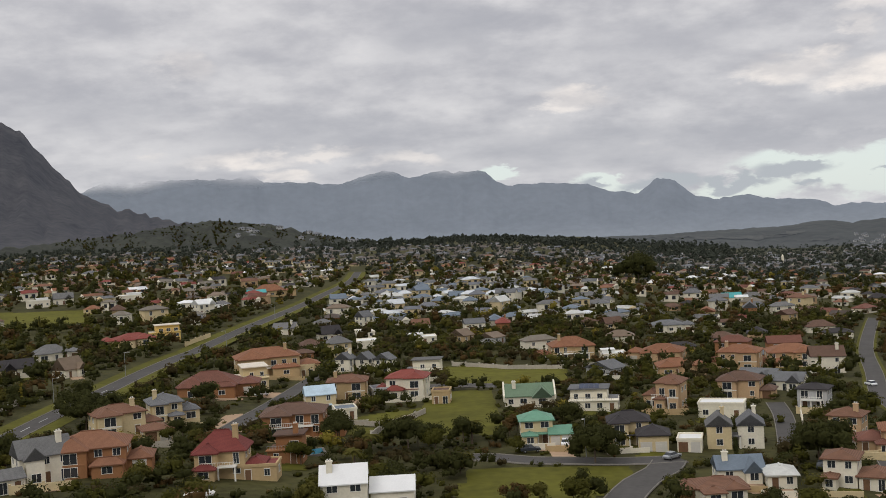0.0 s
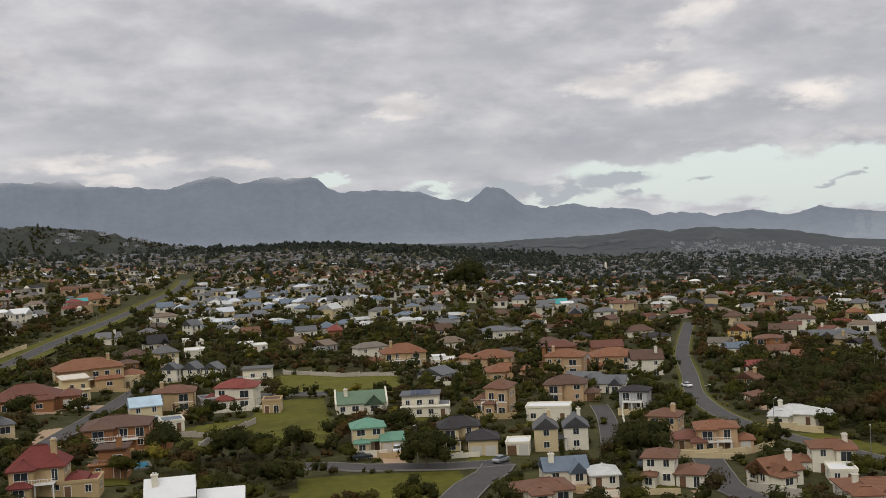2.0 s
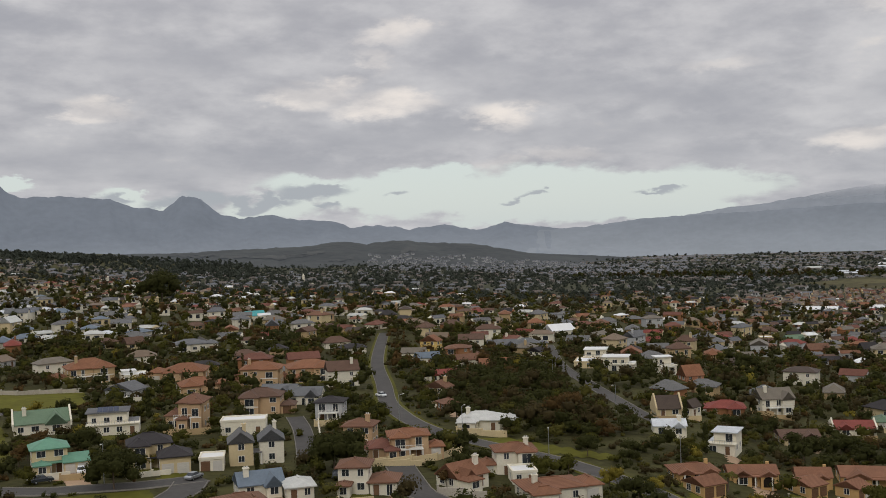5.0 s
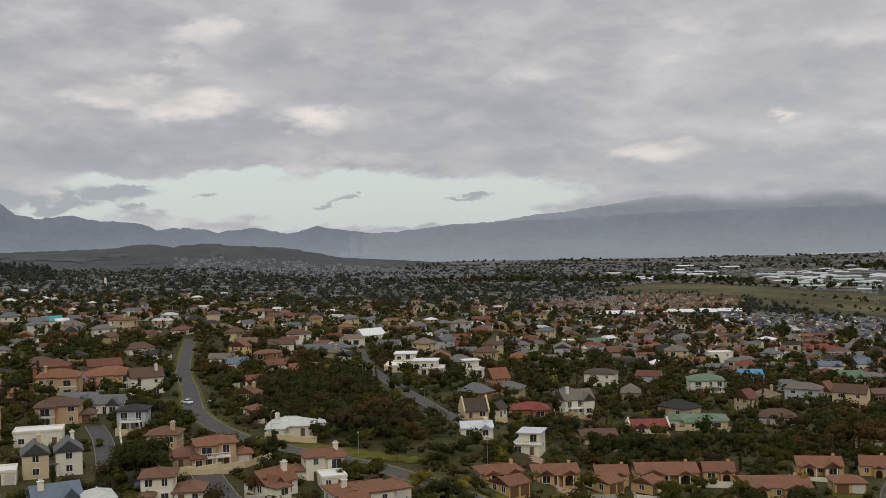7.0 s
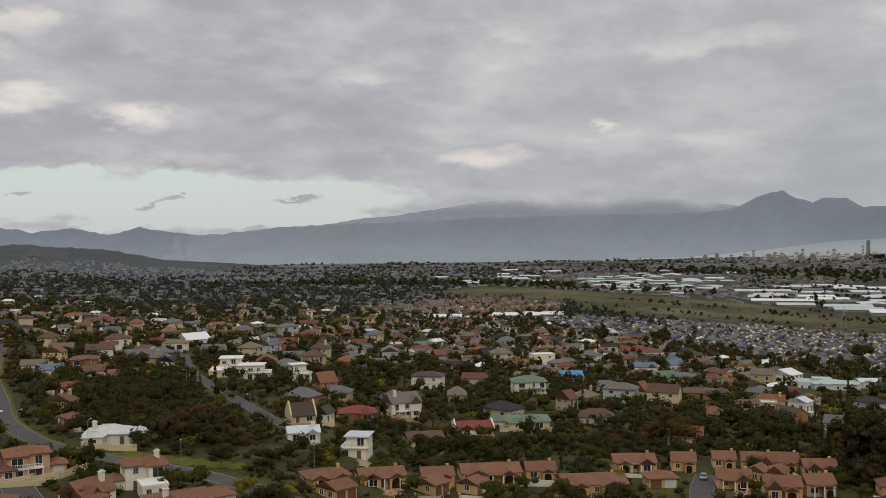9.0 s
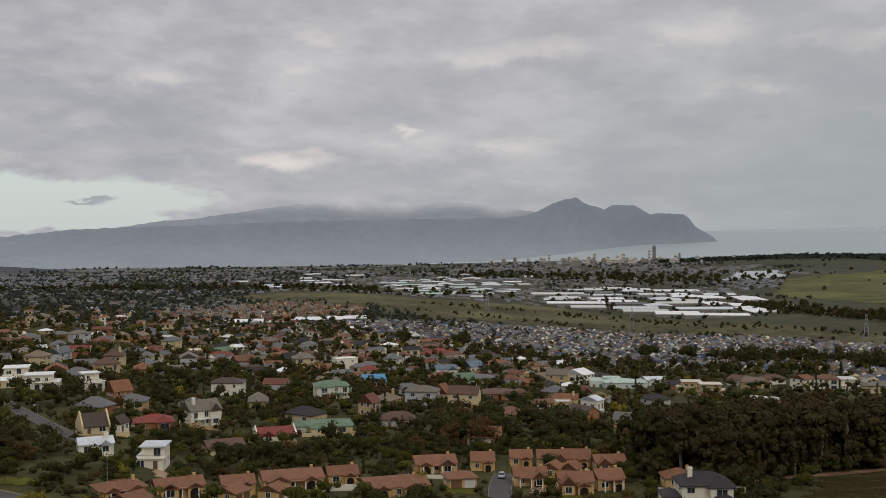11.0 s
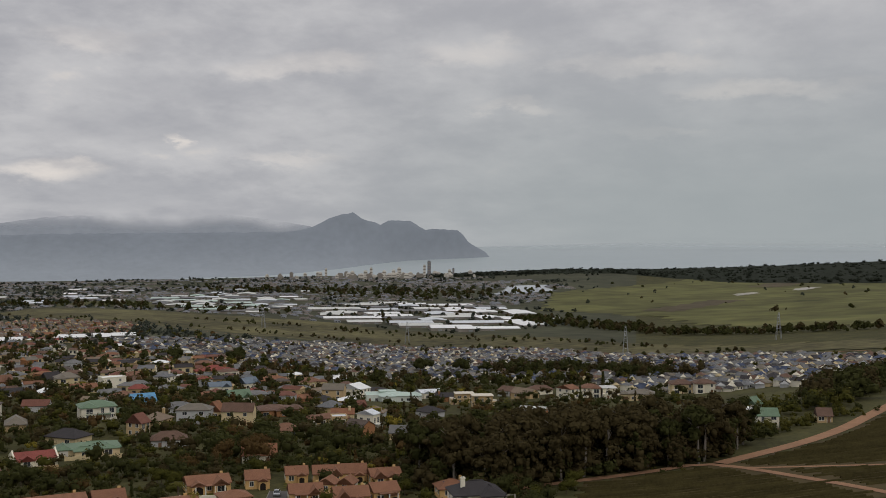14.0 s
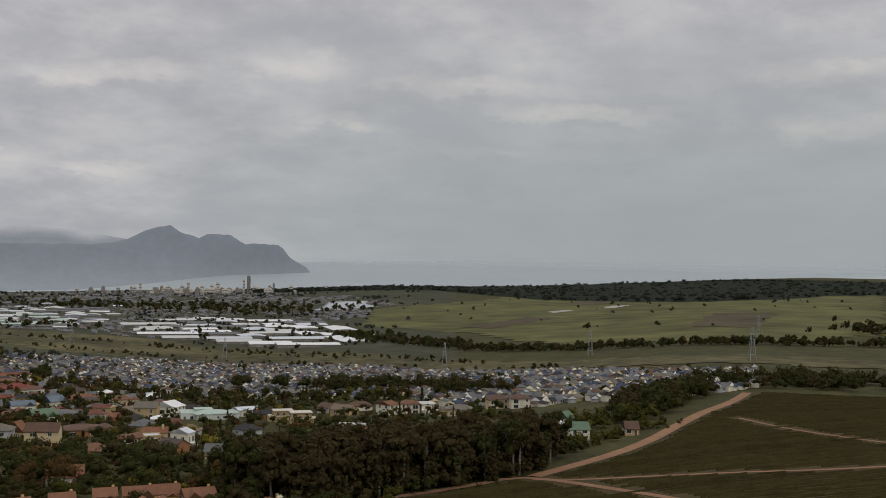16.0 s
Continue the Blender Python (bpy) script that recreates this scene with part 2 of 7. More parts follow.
# near-black colour standing for the shade inside porch arches
material("arch_shade", (0.018, 0.014, 0.011), 0.9, 0.2)
material("solar", (0.02, 0.03, 0.06), 0.15, 0.2)
material("asphalt", (0.082, 0.077, 0.071), 0.9, 0.22, 0.15, 0.1)
material("kerb", (0.19, 0.175, 0.15), 0.9, 0.2, 0.5)
material("paint_line", (0.42, 0.42, 0.40), 0.8, 0.2, 1.0)
material("soil", (0.24, 0.135, 0.078), 0.95, 0.25, 0.12, 0.2)
material("paving", (0.36, 0.25, 0.16), 0.9, 0.2, 0.5)
material("lawn", (0.098, 0.094, 0.013), 0.95, 0.35, 0.06, 0.3)
material("meadow", (0.081, 0.079, 0.027), 0.95, 0.75, 0.006, 0.1, fine_scale=0.02)
material("heath", (0.108, 0.096, 0.042), 0.95, 0.75, 0.008, 0.1, fine_scale=0.08)
material("brown_field", (0.075, 0.060, 0.035), 0.95, 0.4, 0.01, 0.1, fine_scale=0.05)
material("pale_sand", (0.33, 0.31, 0.27), 0.95, 0.2, 0.02)
# weak bluish emission paints distance haze over the wooded hill
material("hill_scrub", (0.034, 0.036, 0.022), 0.95, 0.6, 0.02, 0.3, haze_glow=(0.006, 0.007, 0.009), fine_scale=0.08)
material("plain_ground", (0.047, 0.048, 0.027), 0.95, 0.6, 0.004, 0.0, fine_scale=0.03)
material("vineyard_soil", (0.058, 0.043, 0.017), 0.95, 0.3, 0.03, 0.2)
material("garden_ground", (0.050, 0.047, 0.016), 0.95, 0.65, 0.05, 0.6, fine_scale=0.55)
material("leaf_dark", (0.048, 0.050, 0.016), 0.8, 0.24, 0.2, island=True)
material("leaf_green", (0.072, 0.070, 0.015), 0.8, 0.24, 0.2, island=True)
material("leaf_olive", (0.094, 0.086, 0.021), 0.8, 0.24, 0.2, island=True)
material("leaf_gum", (0.063, 0.049, 0.021), 0.8, 0.24, 0.2, island=True)
material("leaf_rust", (0.094, 0.058, 0.022), 0.8, 0.24, 0.2, island=True)
material("leaf_yellow", (0.21, 0.17, 0.03), 0.8, 0.4, 0.2, island=True)
# far foliage, paled and greyed to paint distance haze into its base colour
material("leaf_haze", (0.064, 0.072, 0.056), 0.9, 0.35, 0.05, island=True)
# far-town walls and roofs, greyed so that distance haze is in the colour
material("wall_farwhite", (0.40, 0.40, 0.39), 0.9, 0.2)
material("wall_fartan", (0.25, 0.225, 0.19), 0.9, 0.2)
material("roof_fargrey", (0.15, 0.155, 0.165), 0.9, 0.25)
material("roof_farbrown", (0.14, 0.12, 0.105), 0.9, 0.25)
material("tower_cream", (0.56, 0.53, 0.47), 0.9, 0.12)
material("tower_dark", (0.20, 0.20, 0.21), 0.9, 0.2)
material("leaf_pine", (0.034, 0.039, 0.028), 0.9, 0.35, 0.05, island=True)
material("leaf_vine", (0.052, 0.043, 0.016), 0.9, 0.4, 0.2, island=True)
material("bark", (0.12, 0.09, 0.065), 0.95, 0.3, 1.5, 0.3)
material("bark_pale", (0.19, 0.165, 0.135), 0.95, 0.3, 1.0, 0.2)
material("car_white", (0.72, 0.72, 0.72), 0.3, 0.05)
material("car_dark", (0.03, 0.035, 0.04), 0.3, 0.05)
material("car_silver", (0.35, 0.36, 0.37), 0.3, 0.05, metal=0.4)
material("rubber", (0.02, 0.02, 0.02), 0.8, 0.1)
material("steel", (0.35, 0.36, 0.36), 0.4, 0.1, metal=0.7)
material("pond_water", (0.30, 0.32, 0.33), 0.25, 0.1, 0.01)
material("pool_water", (0.06, 0.30, 0.42), 0.1, 0.1)
material("boundary_wall", (0.42, 0.38, 0.31), 0.9, 0.2, 0.4)
material("terracotta_pot", (0.60, 0.58, 0.53), 0.8, 0.1)
# distant country: the haze of many kilometres is painted in as emission
material("range_far", (0.060, 0.066, 0.074), 0.95, 0.35, 0.006, 0.0, haze_glow=(0.106, 0.121, 0.144), fine_scale=0.03, fade=(240, 320, 130), foot=(-110, 60, (0.165, 0.182, 0.205)))
material("range_cape", (0.060, 0.066, 0.074), 0.95, 0.35, 0.006, 0.0, haze_glow=(0.136, 0.151, 0.172), fine_scale=0.03, foot=(-110, 60, (0.19, 0.207, 0.228)))
material("range_pale", (0.10, 0.105, 0.11), 0.95, 0.25, 0.006, 0.0, haze_glow=(0.15, 0.165, 0.19), fine_scale=0.03, fade=(70, 165, 120))
# nearer slopes and their cleared strips get a fainter haze emission
material("range_near", (0.030, 0.027, 0.024), 0.95, 0.85, 0.012, 0.5, haze_glow=(0.024, 0.027, 0.036), fine_scale=0.06)
material("hill_fields", (0.030, 0.031, 0.026), 0.95, 0.7, 0.006, 0.0, haze_glow=(0.028, 0.032, 0.038), fine_scale=0.03)
material("hill_clearing", (0.044, 0.043, 0.036), 0.95, 0.4, 0.01, 0.0, haze_glow=(0.028, 0.032, 0.038), fine_scale=0.04)
# the sea emits some grey to imitate the haze it melts into
material("sea_water", (0.225, 0.25, 0.255), 0.6, 0.06, 0.003, haze_glow=(0.082, 0.092, 0.097), fade=(8, 62, 0))

# ---- building blocks ----
AZ = (-60, -20, 0, 19, 33, 46, 65, 75, 94, 140)
RR = (100, 300, 450, 700, 1000, 1500, 2200, 3000, 4000, 4950)
ZZ = ((4, 2, 2, 14, 26, 39, 58, 58, 58, 58), (4, 2, 2, 14, 26, 39, 50, 50, 40, 40), (-1, -4, -6, -2, 6, 19, 15, 5, 0, 0), (-2, -7, -13, -14, -19, -30, -41, -50, -60, -70), (-7, -10, -15, -23, -31, -46, -65, -80, -100, -110), (-12, -21, -26, -36, -42, -54, -69, -80, -100, -110), (-12, -22, -32, -48, -64, -78, -86, -83, -80, -90), (-10, -18, -26, -42, -58, -68, -70, -67, -57, -60), (-8, -13, -14, -23, -32, -38, -36, -34, -8, 0), (0, 0, 0, 0, 0, 0, 0, 0, 0, 0))
LOGR = np.log(RR)


def ground(x, y):
    """Height of the land at a place."""
    r = max(math.hypot(x, y), 1.0)
    a = min(140.0, max(-60.0, math.degrees(math.atan2(x, y))))
    i = 0
    while i < len(AZ) - 2 and AZ[i + 1] <= a:
        i += 1
    u = (a - AZ[i]) / (AZ[i + 1] - AZ[i])
    u = u * u * (3 - 2 * u)
    lr = math.log(r)
    return float(np.interp(lr, LOGR, ZZ[i]) * (1 - u) + np.interp(lr, LOGR, ZZ[i + 1]) * u)


def polar(az, r):
    return math.sin(radians(az)) * r, math.cos(radians(az)) * r


def grid_mesh(name, verts, quads, mats, index=None, smooth=False):
    """A mesh of quads from arrays."""
    me = bpy.data.meshes.new(name)
    verts, quads = np.asarray(verts, np.float32), np.asarray(quads, np.int32)
    me.vertices.add(len(verts))
    me.vertices.foreach_set("co", verts.ravel())
    me.loops.add(len(quads) * 4)
    me.loops.foreach_set("vertex_index", quads.ravel())
    me.polygons.add(len(quads))
    me.polygons.foreach_set("loop_start", np.arange(len(quads), dtype=np.int32) * 4)
    if smooth:
        me.polygons.foreach_set("use_smooth", np.ones(len(quads), bool))
    for m in mats:
        me.materials.append(MATS[m])
    if index is not None:
        me.polygons.foreach_set("material_index", np.asarray(index, np.int32))
    me.update(calc_edges=True)
    return me


def part(name, bm, mat, parent, label=""):
    me = bpy.data.meshes.new(name)
    bm.to_mesh(me)
    bm.free()
    me.materials.append(MATS[mat])
    ob = new(name, me)
    ob.parent = parent
    return tagged(ob, label)


def box(bm, x0, x1, y0, y1, z0, z1):
    vs = [bm.verts.new(p) for p in ((x0, y0, z0), (x1, y0, z0), (x1, y1, z0), (x0, y1, z0), (x0, y0, z1), (x1, y0, z1), (x1, y1, z1), (x0, y1, z1))]
    for f in ((0, 3, 2, 1), (4, 5, 6, 7), (0, 1, 5, 4), (1, 2, 6, 5), (2, 3, 7, 6), (3, 0, 4, 7)):
        bm.faces.new([vs[i] for i in f])
    return bm


def prism(bm, ring0, ring1):
    a, b = [bm.verts.new(p) for p in ring0], [bm.verts.new(p) for p in ring1]
    n = len(a)
    bm.faces.new(a[::-1])
    bm.faces.new(b)
    for i in range(n):
        bm.faces.new((a[i], a[(i + 1) % n], b[(i + 1) % n], b[i]))
    return bm


# ---- land ----
def land():
    azs = np.arange(-180, 180, 1.0)
    rs = np.concatenate([[0.01, 40], np.geomspace(80, 4960, 118)])
    verts = [(*polar(a, r), ground(*polar(a, r))) for r in rs for a in azs]
    n, k = len(azs), len(rs)
    i, j = np.meshgrid(np.arange(k - 1), np.arange(n), indexing="ij")
    q = np.stack([i * n + j, i * n + (j + 1) % n, (i + 1) * n + (j + 1) % n, (i + 1) * n + j], -1).reshape(-1, 4)[:, ::-1]
    tagged(new("ground", grid_mesh("ground", verts, q, ["garden_ground"], smooth=True)), "dark olive garden soil and rough grass over rolling land", "ground", kind="structure")


land()


def plain_sheet():
    """Scrub and parks between the suburbs of the plain."""
    azs, rs = np.arange(12, 78, 1.0), np.geomspace(950, 4300, 52)
    reach = lambda a, r: r * (1 + np.interp(a, [38, 46], [0.2, 0.0]) * (r - 950) / 3000)
    verts = [(*polar(a, reach(a, r)), ground(*polar(a, reach(a, r))) + 0.3) for r in rs for a in azs]
    n, k = len(azs), len(rs)
    i, j = np.meshgrid(np.arange(k - 1), np.arange(n - 1), indexing="ij")
    q = np.stack([i * n + j, i * n + j + 1, (i + 1) * n + j + 1, (i + 1) * n + j], -1).reshape(-1, 4)[:, ::-1]
    tagged(new("plain", grid_mesh("plain", verts, q, ["plain_ground"], smooth=True)), "dull green scrub and parks between distant suburbs", "ground", kind="structure")


plain_sheet()


def ridge(name, label, profile, foot, top, mat, rough, seed, step=0.2):
    """A range of hills: crest angles over azimuth, rising from the foot to the crest, with gullies, and falling behind."""
    pa, pe = [p[0] for p in profile], [p[1] for p in profile]
    azs = np.arange(pa[0], pa[-1] + 1e-6, step)
    ss = np.concatenate([np.linspace(0, 1, 22), [1.25, 1.6]])
    verts = []
    for s in ss:
        for a in azs:
            near = foot + max(0, 4530 - foot) * min(1, max(0, (a - 57) / 8))
            base = max(ground(*polar(a, near)) - 4, EYE + near * math.tan(radians(np.interp(a, [46, 52, 61], [-3.0, -2.5, -1.5]))))
            r = near + (top - near) * min(s, 1.0) + (min(4930, top + 350) - top) * max(0, s - 1) / 0.6
            x, y = polar(a, r)
            crest = EYE + top * math.tan(radians(np.interp(a, pa, pe)))
            crest += rough * 0.35 * noise.fractal(Vector((a * 1.7, seed, 0.0)), 1.0, 2.0, 4) * min(1, (a - pa[0]) / 2, (pa[-1] - a) / 2)
            if s <= 1:
                z = base + (crest - base) * (0.25 * s + 0.75 * s ** 1.9)
                gully = abs(noise.fractal(Vector((a * 0.9, s * 1.6 + seed, 3.0)), 1.0, 2.0, 5))
                z += rough * (0.4 - gully) * 4 * s * (1 - s)
            else:
                z = crest - (crest - base) * (s - 1) * 1.1
            verts.append((x, y, z))
    n, k = len(azs), len(ss)
    i, j = np.meshgrid(np.arange(k - 1), np.arange(n - 1), indexing="ij")
    q = np.stack([i * n + j, (i + 1) * n + j, (i + 1) * n + j + 1, i * n + j + 1], -1).reshape(-1, 4)
    tagged(new(name, grid_mesh(name, verts, q, [mat], smooth=True)), label, "mountain", kind="structure")


ridge("mountain_range", "mountain range with rocky crest under low cloud, blue-grey haze painted in",
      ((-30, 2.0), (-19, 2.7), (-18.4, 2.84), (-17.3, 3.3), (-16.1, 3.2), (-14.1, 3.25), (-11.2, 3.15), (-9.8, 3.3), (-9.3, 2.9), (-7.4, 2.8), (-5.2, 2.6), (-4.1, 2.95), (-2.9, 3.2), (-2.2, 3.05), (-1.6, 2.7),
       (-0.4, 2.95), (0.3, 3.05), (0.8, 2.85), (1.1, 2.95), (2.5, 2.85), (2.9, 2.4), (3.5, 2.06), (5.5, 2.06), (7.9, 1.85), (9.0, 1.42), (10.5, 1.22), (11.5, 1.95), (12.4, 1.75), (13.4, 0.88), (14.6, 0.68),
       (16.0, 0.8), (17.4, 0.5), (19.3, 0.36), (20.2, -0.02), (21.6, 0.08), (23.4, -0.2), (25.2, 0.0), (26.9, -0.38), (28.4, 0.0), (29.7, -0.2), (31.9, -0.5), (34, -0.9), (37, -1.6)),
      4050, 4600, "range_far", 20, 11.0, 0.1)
ridge("headland", "coastal mountains ending in a rocky cape, blue-grey haze painted in",
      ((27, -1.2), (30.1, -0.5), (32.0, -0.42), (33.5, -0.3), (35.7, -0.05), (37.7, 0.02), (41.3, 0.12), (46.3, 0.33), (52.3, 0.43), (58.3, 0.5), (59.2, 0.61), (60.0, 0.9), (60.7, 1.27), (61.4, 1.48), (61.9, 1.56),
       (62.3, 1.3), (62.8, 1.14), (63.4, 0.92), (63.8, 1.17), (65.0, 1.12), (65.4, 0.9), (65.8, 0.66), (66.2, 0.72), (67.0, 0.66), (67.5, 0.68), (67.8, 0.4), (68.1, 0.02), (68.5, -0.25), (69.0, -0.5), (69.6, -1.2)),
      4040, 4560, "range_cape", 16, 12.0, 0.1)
ridge("pale_range", "mountain plateau fading into cloud, pale haze painted in",
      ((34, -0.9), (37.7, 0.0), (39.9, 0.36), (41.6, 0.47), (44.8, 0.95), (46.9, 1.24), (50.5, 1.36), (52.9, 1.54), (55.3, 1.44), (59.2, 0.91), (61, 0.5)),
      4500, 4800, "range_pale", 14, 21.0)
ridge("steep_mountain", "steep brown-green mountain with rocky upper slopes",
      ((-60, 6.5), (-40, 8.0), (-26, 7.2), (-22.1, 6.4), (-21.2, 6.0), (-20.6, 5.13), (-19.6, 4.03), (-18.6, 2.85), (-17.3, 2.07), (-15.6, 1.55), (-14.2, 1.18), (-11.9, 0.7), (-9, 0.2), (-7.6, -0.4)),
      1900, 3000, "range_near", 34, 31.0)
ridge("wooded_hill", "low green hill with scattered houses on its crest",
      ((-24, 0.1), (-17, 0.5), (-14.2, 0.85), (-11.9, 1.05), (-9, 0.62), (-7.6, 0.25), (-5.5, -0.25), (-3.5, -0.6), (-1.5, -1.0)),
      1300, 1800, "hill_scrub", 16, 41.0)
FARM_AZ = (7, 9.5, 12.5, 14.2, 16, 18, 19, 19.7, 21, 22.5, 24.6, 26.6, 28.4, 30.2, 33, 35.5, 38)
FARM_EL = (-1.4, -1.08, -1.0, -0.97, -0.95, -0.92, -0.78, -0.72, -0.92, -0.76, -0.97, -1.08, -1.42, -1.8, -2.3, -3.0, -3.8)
ridge("farmed_hill", "olive hill with fields and dirt tracks, haze painted in", tuple(zip(FARM_AZ, FARM_EL)),
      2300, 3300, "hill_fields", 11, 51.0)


def hill_fields():
    """Pale cleared strips across the farmed hill."""
    pa, pe = FARM_AZ, FARM_EL
    g = random.Random(12)
    for _ in range(16):
        a0, s0, da, ds = g.uniform(10, 24), g.uniform(0.35, 0.8), g.uniform(0.7, 2.2), g.uniform(0.04, 0.12)
        lean = g.uniform(-0.07, 0.07)
        verts = []
        for j in range(4):
            for i in range(13):
                a = a0 + da * i / 12
                s = min(0.97, s0 + lean * i / 12 + ds * j / 3)
                base = max(ground(*polar(a, 2300)) - 4, EYE + 2300 * math.tan(radians(-3.0)))
                crest = EYE + 3300 * math.tan(radians(np.interp(a, pa, pe)))
                crest += 11 * 0.35 * noise.fractal(Vector((a * 1.7, 51.0, 0.0)), 1.0, 2.0, 4)
                gully = abs(noise.fractal(Vector((a * 0.9, s * 1.6 + 51.0, 3.0)), 1.0, 2.0, 5))
                verts.append((*polar(a, 2300 + 1000 * s), base + (crest - base) * (0.25 * s + 0.75 * s ** 1.9) + 11 * (0.4 - gully) * 4 * s * (1 - s) + 2.0))
        q = [(j * 13 + i, j * 13 + i + 1, j * 13 + i + 14, j * 13 + i + 13) for j in range(3) for i in range(12)]
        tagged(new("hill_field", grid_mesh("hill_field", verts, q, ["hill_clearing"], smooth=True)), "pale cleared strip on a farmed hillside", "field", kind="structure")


hill_fields()


def sea():
    """The bay, from the beach outward."""
    coast = ((46, -2.15), (54, -1.95), (62, -1.87), (69, -1.66), (74, -1.46), (83, -1.19), (91, -0.70), (99, -0.34), (125, -0.2))
    azs = np.arange(46, 125, 0.5)
    verts = []
    for s in np.linspace(0, 1, 8):
        for a in azs:
            r = 3960 + (4930 - 3960) * s
            e0 = np.interp(a, [c[0] for c in coast], [c[1] for c in coast]) - 0.02
            e1 = np.interp(a, [46, 52, 60, 69, 81, 90, 125], [-2.05, -1.75, -0.7, -0.22, 0.15, 0.4, 0.5])
            verts.append((*polar(a, r), EYE + r * math.tan(radians(e0 + (e1 - e0) * s))))
    n = len(azs)
    i, j = np.meshgrid(np.arange(7), np.arange(n - 1), indexing="ij")
    q = np.stack([i * n + j, (i + 1) * n + j, (i + 1) * n + j + 1, i * n + j + 1], -1).reshape(-1, 4)[:, ::-1]
    tagged(new("water", grid_mesh("water", verts, q, ["sea_water"], smooth=True)), "calm grey sea of a wide bay with painted-in haze", "water", kind="structure")


sea()

# ---- roads, lawns and fields ----
TAKEN = []   # (x, y, radius) kept free of trees and filler houses


def smooth_line(pts, step=6.0):
    """Catmull-Rom line through the points, evenly dense."""
    p = [Vector(q).to_3d() for q in pts]
    p = [p[0] * 2 - p[1], *p, p[-1] * 2 - p[-2]]
    out = []
    for i in range(1, len(p) - 2):
        n = max(2, int((p[i + 1] - p[i]).length / step))
        for k in range(n):
            u = k / n
            out.append(0.5 * ((2 * p[i]) + (p[i + 1] - p[i - 1]) * u + (2 * p[i - 1] - 5 * p[i] + 4 * p[i + 1] - p[i + 2]) * u * u + (3 * p[i] - p[i - 1] - 3 * p[i + 1] + p[i + 2]) * u ** 3))
    out.append(p[-2])
    return out


def ribbon(pts, offset0, offset1, lift, z_thick=0.0):
    """Quads along a line between two sideways offsets, draped on the land."""
    verts, quads = [], []
    for i, c in enumerate(pts):
        d = (pts[min(i + 1, len(pts) - 1)] - pts[max(i - 1, 0)]).normalized()
        side = Vector((d.y, -d.x, 0))
        for o in (offset0, offset1):
            q = c + side * o
            verts.append((q.x, q.y, max(ground(q.x, q.y), ground(c.x, c.y)) + lift))
    for i in range(len(pts) - 1):
        quads.append((2 * i, 2 * i + 1, 2 * i + 3, 2 * i + 2))
    return verts, quads


def strip(name, pts, o0, o1, lift, mat, label, parent=None, category="road"):
    v, q = ribbon(pts, o0, o1, lift)
    ob = new(name, grid_mesh(name, v, q, [mat]))
    if parent is not None:
        ob.parent = parent
        return tagged(ob, label)
    return tagged(ob, label, category, kind="structure")


def kerb(pts, off, parent):
    v0, q0 = ribbon(pts, off - 0.1, off + 0.1, 0.34)
    n = len(v0)
    v = v0 + [(x, y, z - 0.3) for x, y, z in v0]
    quads = list(q0)
    for i in range(len(pts) - 1):
        quads.append((2 * i, 2 * i + 2, n + 2 * i + 2, n + 2 * i))
        quads.append((2 * i + 1, n + 2 * i + 1, n + 2 * i + 3, 2 * i + 3))
    ob = new("kerb", grid_mesh("kerb", v, quads, ["kerb"]))
    ob.parent = parent


def road(pts, width, label, verge=0.0, dashes=False, dirt=False):
    line = smooth_line(pts)
    ob = strip("road", line, -width / 2, width / 2, 0.2, "soil" if dirt else "asphalt", label)
    for c in line:
        TAKEN.append((c.x, c.y, width / 2 + verge + 1.2))
    if verge:
        for sgn in (-1, 1):
            a, b = sorted((sgn * (width / 2 + 0.2), sgn * (width / 2 + verge)))
            strip("verge", line, a, b, 0.16, "lawn", "grass verge", ob)
    if not dirt:
        for sgn in (-1, 1):
            kerb(line, sgn * (width / 2 + 0.1), ob)
    if dashes:
        fine_line = smooth_line(pts, 3.0)
        for i in range(0, len(fine_line) - 2, 4):
            v, q = ribbon(fine_line[i:i + 3], -0.14, 0.14, 0.245)
            d = new("lane_line", grid_mesh("lane_line", v, q, ["paint_line"]))
            d.parent = ob
    return ob


road([(-102, 240), (-103, 278), (-103, 318), (-104, 366), (-104, 421), (-100, 480), (-97, 520), (-89, 625), (-84, 724), (-76, 856), (-79, 980)], 6.4,
     "grey asphalt through road with dashed line and grass verges", 5, True)
road([(-53, 244), (-52, 262), (-49, 297), (-46, 341), (-43, 385)], 4.8, "grey asphalt side street between garden walls")
road([(219, 548), (206, 519), (166, 425), (137, 345), (118, 293), (111, 258), (113, 236), (119, 220), (124, 204), (125, 185), (128, 165)], 5.2,
     "winding grey asphalt road with pale kerbs and verges", 1.3)
road([(2, 221), (8, 220), (15, 216), (23, 215), (33, 214), (46, 216)], 6.0, "quiet asphalt street beside a grass island")
road([(43, 214), (40, 206), (34, 196), (29, 184), (26, 176)], 6.5, "asphalt street curving round a grass island")
road([(86, 284), (82, 265), (76, 243), (69, 219)], 4.5, "narrow asphalt lane between houses")
road([(275, 466), (229, 379), (206, 324), (190, 284), (178, 250), (176, 233)], 4.4, "dark asphalt road curving down past trees")
road([(116, 680), (119, 581), (119, 501), (123, 455)], 5.0, "straight asphalt street with boundary walls")
road([(214, 134), (226, 142), (243, 151)], 5.5, "asphalt driveway of a townhouse complex")
road([(86, 209), (82, 194), (80, 184), (82, 175)], 6.0, "asphalt court between white houses")
road([(-8, 333), (4, 331), (16, 326)], 7.0, "asphalt turning circle beside an empty lot")
